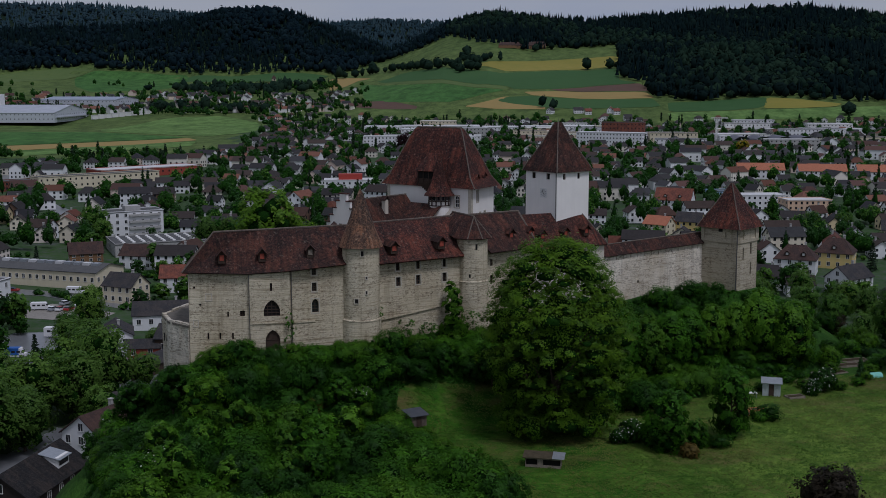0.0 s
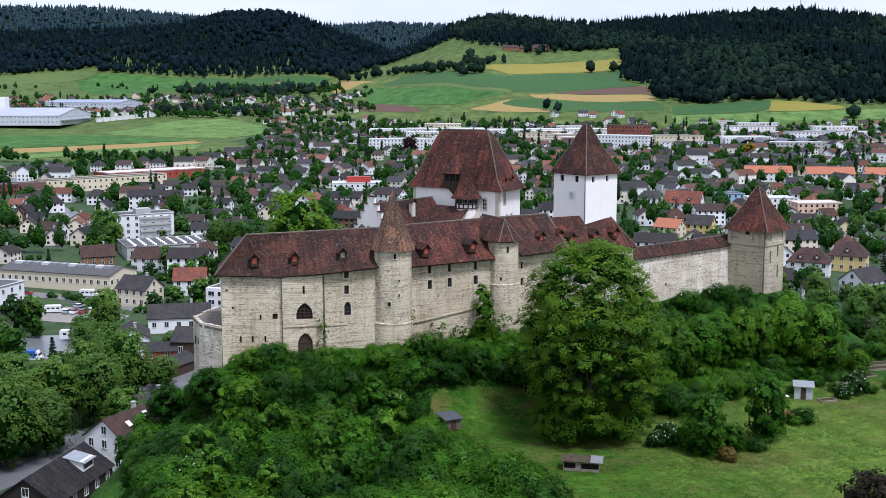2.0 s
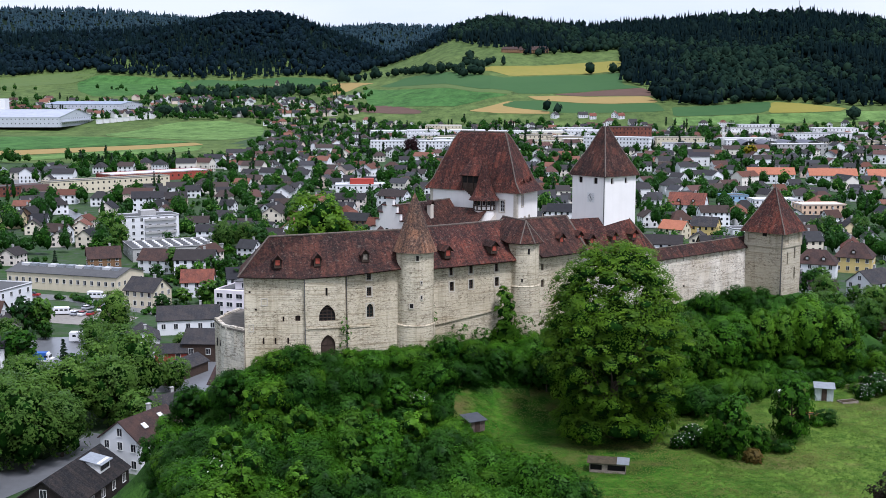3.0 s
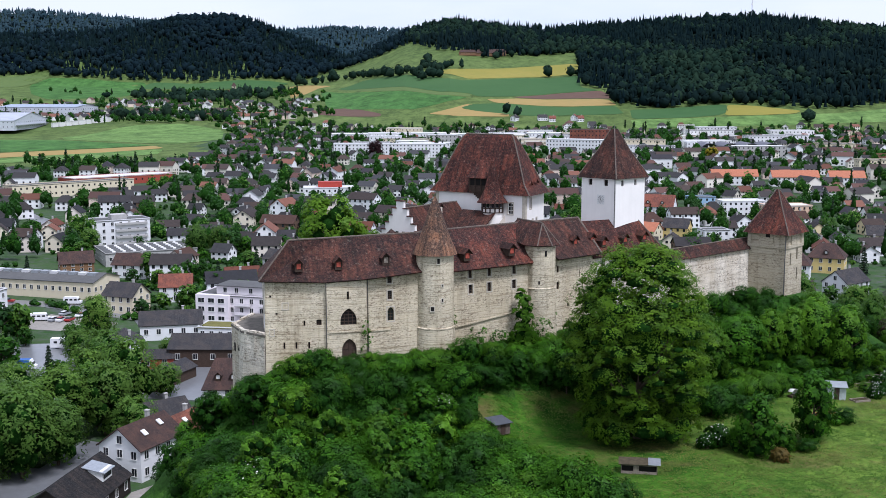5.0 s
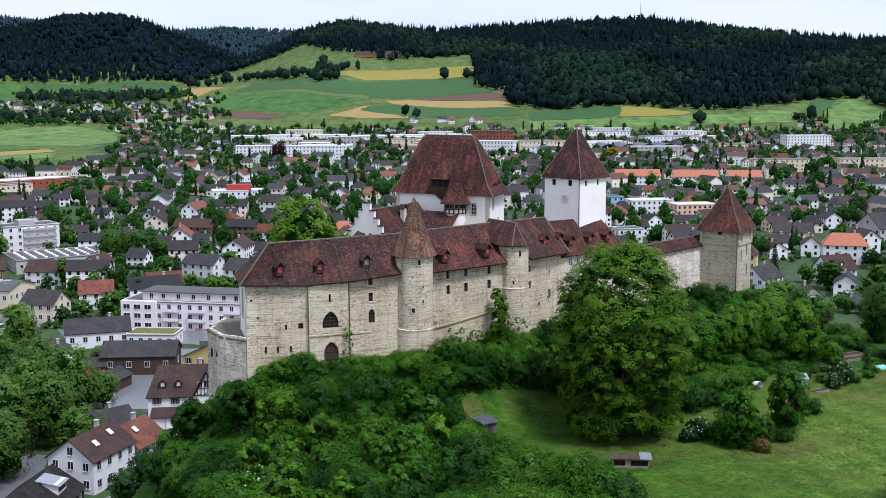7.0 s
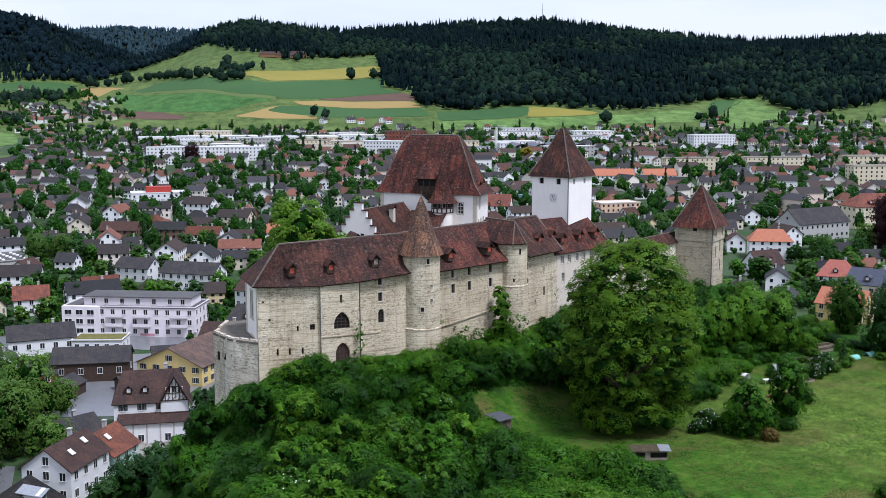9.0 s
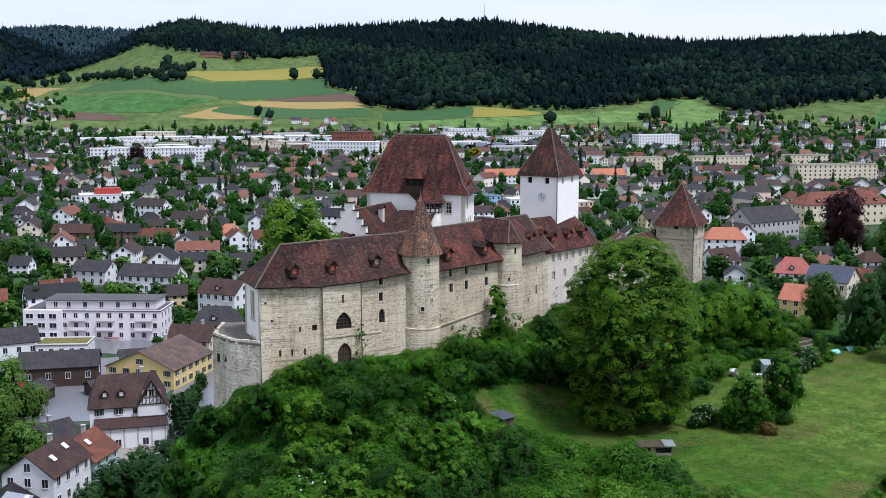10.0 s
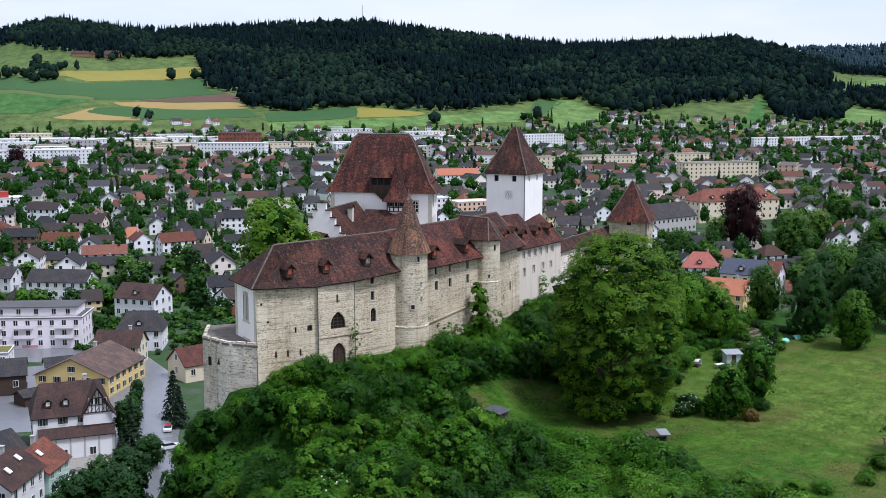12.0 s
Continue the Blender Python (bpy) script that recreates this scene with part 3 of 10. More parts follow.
def ridge_tiles(parent, pts, mat, r=0.16):
    g = Geo()
    for a, b in zip(pts, pts[1:]):
        a, b = Vector(a), Vector(b)
        count = max(1, int((b - a).length / 0.45))
        for k in range(count):
            s, e = a.lerp(b, k / count), a.lerp(b, (k + 1.05) / count)
            g.cylinder(s, e, r, r * 0.85, 0, 6)
    return part("ridge_cap", g, mat, parent)


# ---- the lie of the land ----
C0 = Vector((-30.0, 0.0))
AXIS = [(-38, 157), (-20, 164), (16, 190), (40, 203)]
SHELF = [(-51, 146), (-48, 128), (-40, 112), (-12, 92), (40, 86), (112, 112), (128, 168), (92, 206), (48, 206), (8, 176), (-20, 158), (-47, 155)]
RIDGE_R = [(-9, 0.012), (-5.5, 0.0255), (-4.0, 0.037), (-2.6, 0.05), (-0.3, 0.059), (2.0, 0.055), (4.5, 0.0515), (7.3, 0.055), (10.6, 0.0575), (14.8, 0.06), (18.6, 0.052), (24.6, 0.0415), (28.8, 0.043), (33.1, 0.0455), (35.5, 0.035), (38, 0.02), (46, 0.01)]
RIDGE_L = [(-60, 0.045), (-24.4, 0.043), (-19.3, 0.046), (-16.6, 0.049), (-14.2, 0.0595), (-11.1, 0.0625), (-9.7, 0.0555), (-8.4, 0.0465), (-4.8, 0.025), (-2, 0.0)]
RIDGE_F = [(-60, 0.055), (-24.5, 0.0635), (-19.7, 0.065), (-16.5, 0.06), (-13, 0.053), (-10, 0.052), (-6, 0.0545), (-2.5, 0.0525), (1, 0.045), (30, 0.03), (34, 0.037), (37, 0.0385), (41, 0.0375), (60, 0.036)]


def table(rows, x):
    return float(np.interp(x, [r[0] for r in rows], [r[1] for r in rows]))


def smooth(x):
    x = min(1.0, max(0.0, x))
    return x * x * (3 - 2 * x)


def off_line(x, y, line):
    best = 1e9
    for (ax, ay), (bx, by) in zip(line, line[1:]):
        dx, dy = bx - ax, by - ay
        k = min(1, max(0, ((x - ax) * dx + (y - ay) * dy) / (dx * dx + dy * dy)))
        best = min(best, math.hypot(x - ax - k * dx, y - ay - k * dy))
    return best


def inside(x, y, ring):
    hit = False
    for (ax, ay), (bx, by) in zip(ring, ring[1:] + ring[:1]):
        if (ay > y) != (by > y) and x < (bx - ax) * (y - ay) / (by - ay) + ax:
            hit = not hit
    return hit


def polar(x, y):
    return math.hypot(x - C0.x, y - C0.y), math.degrees(math.atan2(x - C0.x, y - C0.y))


def valley(r):
    return 2.0 + 0.0174 * max(0.0, r - 350)


def slope_to(r, foot, crest, z0, z1):
    k = (r - foot) / (crest - foot)
    return z0 + (z1 - z0) * k if k <= 1 else z1 - (r - crest) * 0.05


def land(x, y):
    """Height of the ground."""
    r, az = polar(x, y)
    z = valley(min(r, 2100))
    if r > 1200:
        wob = noise.noise((x * 0.0016, y * 0.0016, 3)) * 14 * smooth((r - 1500) / 600)
        fold = noise.noise((x * 0.0042, y * 0.0042, 6)) + 0.5 * noise.noise((x * 0.009, y * 0.009, 2))
        kr, kl = smooth((r - 1700) / 350) * smooth((2700 - r) / 350), smooth((r - 2480) / 150) * smooth((2880 - r) / 150)
        zr = slope_to(r, 1480, 2750, 21, 75 + 2750 * table(RIDGE_R, az))
        zl = slope_to(r, 2250, 2900, 35, 75 + 2900 * table(RIDGE_L, az))
        zf = slope_to(r, 3100, 4300, 45, 75 + 4300 * table(RIDGE_F, az))
        z = max(z, zr + wob * 0.5 + 20 * fold * kr * smooth((az - 8) / 3), zl + wob + 26 * fold * kl, zf + wob)
        if az > 19:
            z = max(z, 21 + 26 * math.exp(-((az - 27) / 2.2) ** 2 - ((r - 1600) / 160) ** 2))
    if -140 < x < 260 and 40 < y < 330:
        d = off_line(x, y, AXIS)
        north = 1.0 if y > 156 + 0.55 * (x + 44) else 0.0
        west = smooth((-36 - x) / 6)
        pad = 39.0 - (0.62 + 0.5 * north + west * (0.43 + 1.07 * smooth((y - 151) / 8))) * max(0.0, d - 6.5)
        away = 0.0 if inside(x, y, SHELF) else off_line(x, y, SHELF + SHELF[:1])
        east = smooth((x + 10) / 60)
        fall = away * (2.3 - 1.9 * east)
        shelf = 29.0 + 0.9 * noise.noise((x * 0.03, y * 0.03, 7)) - fall
        if shelf < 14 and east > 0.3:
            shelf = 14 - (14 - shelf) * 0.14
        hill = max(pad, shelf) + 0.5 * noise.noise((x * 0.09, y * 0.09, 1)) * (1 if max(pad, shelf) > z + 2 else 0)
        z = max(z, hill)
    return z


def graded(lo, a, b, hi, step, grow):
    """Coordinates dense between a and b, ever wider outside."""
    mid = list(np.arange(a, b + 0.1, step))
    out, x, s = [], b, step
    while x < hi:
        s = min(s * grow, 45)
        x += s
        out.append(x)
    left, x, s = [], a, step
    while x > lo:
        s = min(s * grow, 90)
        x -= s
        left.append(x)
    return left[::-1] + mid + out


gx = graded(-3600, -84, 150, 3400, 2.6, 1.07)
gy = graded(-400, 84, 262, 4850, 2.6, 1.06)
gv = [(x, y, land(x, y)) for y in gy for x in gx]
gf, gm = [], []
nx = len(gx)
for j in range(len(gy) - 1):
    for i in range(nx - 1):
        a = j * nx + i
        gf.append((a, a + 1, a + nx + 1, a + nx))
        cx, cy = (gx[i] + gx[i + 1]) / 2, (gy[j] + gy[j + 1]) / 2
        r, az = polar(cx, cy)
        zc = sum(gv[k][2] for k in gf[-1]) / 4
        steep = max(gv[k][2] for k in gf[-1]) - min(gv[k][2] for k in gf[-1])
        near = -90 < cx < 160 and 60 < cy < 270
        if near and zc > valley(r) + 3:
            gm.append(3 if steep > 2.6 * 1.5 and cx < -57 else 0)
        else:
            gm.append(1 if r < 1490 else 2)
me = bpy.data.meshes.new("ground")
me.from_pydata(gv, [], gf)
me.polygons.foreach_set("material_index", gm)
me.polygons.foreach_set("use_smooth", [True] * len(gf))
for m in (MEADOW, TOWN_GROUND, HILL_GRASS, ROCK):
    me.materials.append(m)
tagged(new("ground", me), "grassy castle hill, green valley floor and wooded hills", "ground", kind="structure")


def on_ground(x, y):
    """Height of the ground sheet itself, between its grid points."""
    i = min(len(gx) - 2, max(0, int(np.searchsorted(gx, x)) - 1))
    j = min(len(gy) - 2, max(0, int(np.searchsorted(gy, y)) - 1))
    u, v = (x - gx[i]) / (gx[i + 1] - gx[i]), (y - gy[j]) / (gy[j + 1] - gy[j])
    a = j * nx + i
    z = [gv[k][2] for k in (a, a + 1, a + nx, a + nx + 1)]
    return (z[0] * (1 - u) + z[1] * u) * (1 - v) + (z[2] * (1 - u) + z[3] * u) * v


def drape(name, ring, mat, lift, step, label, category="field", kind="structure", soft=False):
    """A flat covering that follows the ground inside a ring of plan points."""
    for _ in range(1 if soft else 0):
        ring = [c for a, b in zip(ring, ring[1:] + ring[:1]) for c in ((a[0] * 0.9 + b[0] * 0.1, a[1] * 0.9 + b[1] * 0.1), (a[0] * 0.1 + b[0] * 0.9, a[1] * 0.1 + b[1] * 0.9))]
    xs, ys = [p[0] for p in ring], [p[1] for p in ring]
    bm = bmesh.new()
    face = bm.faces.new([bm.verts.new((x, y, 0)) for x, y in ring])
    bmesh.ops.triangulate(bm, faces=[face])
    for axis, lo, hi, grid in ((0, min(xs), max(xs), gx), (1, min(ys), max(ys), gy)):
        cuts = [k for k in grid if lo < k < hi] if soft else np.arange(lo + step, hi, step)
        for k in cuts:
            co, no = Vector((0, 0, 0)), Vector((0, 0, 0))
            co[axis], no[axis] = k, 1
            bmesh.ops.bisect_plane(bm, geom=bm.verts[:] + bm.edges[:] + bm.faces[:], plane_co=co, plane_no=no)
    for v in bm.verts:
        v.co.z = (on_ground(v.co.x, v.co.y) if soft else land(v.co.x, v.co.y)) + lift
    bmesh.ops.recalc_face_normals(bm, faces=bm.faces)
    me = bpy.data.meshes.new(name)
    bm.to_mesh(me)
    bm.free()
    me.materials.append(mat)
    return tagged(new(name, me), label, category, kind=kind)


def polar_ring(rows):
    """Plan points from (azimuth, distance)."""
    return [(C0.x + r * math.sin(radians(a)), C0.y + r * math.cos(radians(a))) for a, r in rows]


# ---- the castle ----
UP = Vector((0, 0, 1))
W0, W1, W1B, W2B, W2, W3 = (-43.1, 150.6), (-34.7, 151.6), (-34.7, 151.15), (-29.3, 152.6), (-29.3, 153.1), (-21.6, 156.5)
W_BACK_L, W_BACK_R = (-44.6, 157.6), (-25.6, 168.4)


def local(ob, pts):
    o = ob.matrix_basis.translation
    return [(p[0] - o.x, p[1] - o.y, p[2] - o.z) for p in pts]


def shifted(p, o):
    return (p[0] - o[0], p[1] - o[1])


def west_wing():
    ox, oy = -34.0, 156.0
    ob = thing("castle_west_wing", ox, oy, 0, 0, "pale limestone castle wing with hipped brown tiled roof", "castle wing")
    s = lambda p: shifted(p, (ox, oy))  # noqa: E731
    g = Geo()
    front_a = [(0.75, 47.3, 0.3, 0.35, "rect"), (5.35, 43.3, 0.25, 0.75, "rect"), (7.35, 43.35, 0.7, 0.8, "rect"), (2.55, 40.1, 0.25, 0.95, "rect"), (4.2, 40.1, 0.25, 0.95, "rect"), (5.95, 40.1, 0.25, 0.95, "rect"), (1.55, 44.9, 0.3, 0.3, "rect")]
    front_b = [(3.0, 46.85, 0.3, 1.15, "rect"), (3.05, 43.3, 2.3, 2.3, "gothic"), (3.1, 38.5, 2.05, 2.85, "gothic")]
    front_c = [(3.4, 48.75, 0.68, 1.25, "rect"), (3.4, 46.45, 0.68, 1.25, "rect"), (3.5, 43.4, 0.98, 1.95, "gothic")]
    a = wall_panel(g, s(W0), s(W1), 30, 50.0, front_a, batter=0.6)
    b = wall_panel(g, s(W1B), s(W2B), 32, 49.75, front_b, batter=0.25)
    c = wall_panel(g, s(W2), s(W3), 32, 50.2, front_c, batter=0.3)
    wall_panel(g, s(W1), s(W1B), 30, 49.9)
    wall_panel(g, s(W2B), s(W2), 30, 49.9)
    wall_panel(g, s(W_BACK_R), s(W_BACK_L), 36, 50)
    wall_panel(g, s(W3), s(W_BACK_R), 36, 50)
    part("wall", g, STONE, ob, "coursed limestone wall, stained")
    e = Geo()
    end = [(3.2, 45.0, 0.78, 3.6, "round"), (4.05, 45.0, 0.78, 3.6, "round")]
    d = wall_panel(e, s(W_BACK_L), s(W0), 36, 50, end)
    part("end_wall", e, WHITE, ob, "white plastered end wall")
    for u in (0.15, 6.9):
        q = Geo()
        p0, p1 = d(u - 0.35, 36, -0.06), d(u + 0.35, 36, -0.06)
        q.poly([p0, p1, p1 + UP * 13.6, p0 + UP * 13.6])
        part("pilaster", q, STONE_TRIM, ob, solid=0.12)
    for z in (44.6, 42.2):
        q = Geo()
        q.poly([d(2.5, z, -0.1), d(4.8, z, -0.1), d(4.8, z + 0.25, -0.1), d(2.5, z + 0.25, -0.1)])
        part("sill_band", q, STONE_TRIM, ob, solid=0.12)
    windows_in(ob, a, front_a, pane_mat=HOLE)
    windows_in(ob, b, front_b[:2], bars=(3, 4), pane_mat=HOLE)
    windows_in(ob, b, front_b[2:], bars=(3, 1), frame_mat=WOOD_DARK, pane_mat=WOOD_DARK, name="door")
    windows_in(ob, c, front_c, bars=(1, 3), surround=STONE_TRIM)
    windows_in(ob, d, end, bars=(1, 3), frame_mat=WOOD_GREY, surround=STONE_TRIM)
    for u, z, w, h in ((2.75, 45.55, 0.95, 1.1), (0.9, 41.9, 0.75, 1.1)):
        blind = Geo()
        for x0, y0, x1, y1 in ((u - w / 2, z, u - w / 2 + 0.12, z + h), (u + w / 2 - 0.12, z, u + w / 2, z + h), (u - w / 2, z, u + w / 2, z + 0.12), (u - w / 2, z + h - 0.12, u + w / 2, z + h)):
            blind.poly([a(x0, y0, -0.05), a(x1, y0, -0.05), a(x1, y1, -0.05), a(x0, y1, -0.05)])
        part("blind_frame", blind, STONE_TRIM, ob, "walled-up opening frame", solid=0.08)
    for fn, u0, u1, z in ((b, 0.0, 5.6, 42.25), (c, 0.1, 3.4, 42.1)):
        band = Geo()
        band.poly([fn(u0, z, -0.12), fn(u1, z, -0.12), fn(u1, z + 0.22, -0.12), fn(u0, z + 0.22, -0.12)])
        part("string_course", band, STONE, ob, solid=0.14)
    # roof
    e0, e1, e2, e3 = (-43.75, 149.7, 49.75), (-34.9, 150.75, 49.45), (-29.0, 152.0, 49.75), (-21.2, 155.6, 50.25)
    el, er = (-45.5, 158.6, 49.9), (-25.2, 169.6, 50.0)
    r0, r1 = (-40.1, 153.3, 54.95), (-21.6, 162.3, 55.0)
    rm1, rm2 = (-34.4, 156.05, 54.95), (-28.6, 158.9, 55.0)
    roof = Geo()
    for f in ((e0, e1, rm1, r0), (e1, e2, rm2, rm1), (e2, e3, r1, rm2), (el, e0, r0), (er, el, r0, r1)):
        roof.poly(local(ob, f))
    top = part("roof", roof, TILES, ob, "weathered brown clay tiles", solid=0.22)
    ridge_tiles(ob, local(ob, [r0, rm1, rm2, r1]), RIDGE)
    ridge_tiles(ob, local(ob, [e0, r0]), RIDGE, 0.13)
    for x, y, z, red in ((-38.4, 150.95, 51.15, RED_PAINT), (-33.1, 152.55, 51.2, RED_PAINT), (-26.7, 154.75, 51.5, WOOD_GREY)):
        p = local(ob, [(x, y, z)])[0]
        dormer(ob, *p, 15, w=0.98, h=0.98, front=red)
    for fn, u in ((b, -0.05), (c, 0.1)):
        pipe = Geo()
        lo, hi = fn(u, 36, -0.1), fn(u, 49.4, -0.1)
        pipe.cylinder(lo, hi, 0.06, 0.06)
        part("downpipe", pipe, LEAD, ob)
    return ob


def round_tower():
    x, y = -19.9, 157.4
    ob = thing("round_tower", x, y, 34, 0, "round limestone tower with a pointed tiled spire", "tower")
    g = Geo()
    g.lathe(0, 0, [(3.0, 0), (2.84, 7.9), (2.7, 8.1), (2.66, 19.2)], 0, 36)
    part("wall", g, STONE, ob, smooth=False)
    b = Geo()
    b.lathe(0, 0, [(2.8, 7.95), (2.9, 8.0), (2.9, 8.14), (2.68, 8.25)], 0, 36)
    part("string_course", b, STONE, ob)
    r = Geo()
    r.lathe(0, 0, [(3.2, 18.55), (2.75, 19.6), (2.2, 20.9), (1.5, 22.9), (0.75, 25.2), (0.12, 26.7), (0.0, 26.8)], 0, 30)
    part("spire", r, TILES_MOSS, ob, "tall mossy tiled spire")
    f = Geo()
    f.cylinder((0, 0, 26.5), (0, 0, 27.6), 0.09, 0.03)
    part("finial", f, LEAD, ob)
    w = Geo()
    for az, z, wd, h in ((-78, 17.45, 0.38, 0.75), (-66, 14.2, 0.22, 0.3), (-66, 12.0, 0.22, 0.45), (-96, 10.7, 0.5, 0.62)):
        t = pose(0, 0, 0, 0, 0, az)
        ww = Geo()
        ww.box((2.6, -wd / 2, z), (2.72, wd / 2, z + h), 0, t)
        ob2 = part("window", ww, HOLE, ob)
        ss = Geo()
        for lo, hi in (((2.6, -wd / 2 - 0.1, z - 0.1), (2.78, -wd / 2, z + h + 0.1)), ((2.6, wd / 2, z - 0.1), (2.78, wd / 2 + 0.1, z + h + 0.1)), ((2.6, -wd / 2, z - 0.1), (2.78, wd / 2, z)), ((2.6, -wd / 2, z + h), (2.78, wd / 2, z + h + 0.1))):
            ss.box(lo, hi, 0, t)
        part("surround", ss, STONE_TRIM, ob2)
    return ob


def middle_wing():
    p, q = (-17.9, 158.2), (-5.6, 166.2)
    ox, oy = -11.0, 164.0
    ob = thing("castle_middle_wing", ox, oy, 0, 0, "limestone castle wing with long brown tiled roof", "castle wing")
    s = lambda c: shifted(c, (ox, oy))  # noqa: E731
    length = math.dist(p, q)
    ops = [(u, z, 0.62, 1.2, "rect") for u, z in ((3.6, 48.55), (6.95, 48.55), (11.4, 48.5))] + [(u, z, 0.72, 1.35, "rect") for u, z in ((3.65, 46.25), (6.95, 46.3), (11.4, 46.3))]
    g = Geo()
    a = wall_panel(g, s(p), s(q), 32, 50.6, ops, batter=0.35)
    back = ((-9.8, 175.5), (-23.0, 167.5))
    wall_panel(g, s(q), s(back[0]), 36, 50.6)
    wall_panel(g, s(back[0]), s(back[1]), 36, 50.6)
    wall_panel(g, s(back[1]), s(p), 36, 50.6)
    part("wall", g, STONE, ob, "pale coursed limestone wall")
    windows_in(ob, a, ops, bars=(1, 2), surround=STONE_TRIM)
    band = Geo()
    band.poly([a(0.2, 41.5, -0.25), a(length - 0.4, 43.0, -0.2), a(length - 0.4, 43.2, -0.2), a(0.2, 41.7, -0.25)])
    part("string_course", band, STONE, ob, solid=0.14)
    e0, e1 = (-17.2, 157.2, 50.0), (-5.4, 165.0, 50.1)
    r0, r1 = (-22.2, 162.0, 55.1), (-7.3, 171.0, 55.45)
    b0, b1 = (-26.0, 167.5, 50.4), (-10.6, 177.0, 50.4)
    roof = Geo()
    roof.poly(local(ob, [e0, e1, r1, r0]))
    roof.poly(local(ob, [b1, b0, r0, r1]))
    part("roof", roof, TILES_RED, ob, "reddish brown clay tiles", solid=0.22)
    ridge_tiles(ob, local(ob, [r0, r1]), RIDGE)
    for x, y, z in ((-15.3, 159.4, 51.45), (-8.7, 163.6, 51.6)):
        dormer(ob, *local(ob, [(x, y, z)])[0], 33, w=1.1, h=1.0)
    return ob


def half_round_tower():
    x, y = -4.3, 167.3
    ob = thing("half_round_tower", x, y, 32, 0, "rounded limestone tower with faceted tiled roof", "tower")
    g = Geo()
    g.lathe(0, 0, [(2.75, 0), (2.65, 6.5), (2.44, 13.9), (2.5, 14.1), (2.36, 14.3), (2.32, 21.1)], 0, 36)
    part("wall", g, STONE, ob)
    back = pose(0, 0, 0, 0, 0, 33.5)
    r = Geo()
    e, ez, az = 3.0, 20.65, 23.85
    ring = [back @ Vector((e * math.cos(radians(t)), e * math.sin(radians(t)), ez)) for t in (-180, -135, -90, -45, 0)]
    apex = back @ Vector((0, -0.5, az))
    far = back @ Vector((-0.3, 5.4, az + 0.15))
    le, re = back @ Vector((-3.0, 5.4, ez + 0.9)), back @ Vector((3.0, 5.4, ez + 0.9))
    for a, b in zip(ring, ring[1:]):
        r.poly([a, b, apex])
    r.poly([le, ring[0], apex, far])
    r.poly([ring[-1], re, far, apex])
    part("roof", r, TILES, ob, "faceted brown tiled roof", solid=0.18)
    ridge_tiles(ob, [apex, far], RIDGE, 0.14)
    for k in (1, 2, 3):
        ridge_tiles(ob, [ring[k], apex], RIDGE, 0.1)
    for az_, z, wd, h in ((-72, 19.0, 0.3, 0.85), (-62, 8.2, 0.22, 1.7), (-96, 14.8, 0.25, 0.5)):
        t = pose(0, 0, 0, 0, 0, az_)
        w = Geo()
        w.box((2.2, -wd / 2, z), (2.46 if z < 13 else 2.38, wd / 2, z + h), 0, t)
        part("window", w, HOLE, ob)
    return ob


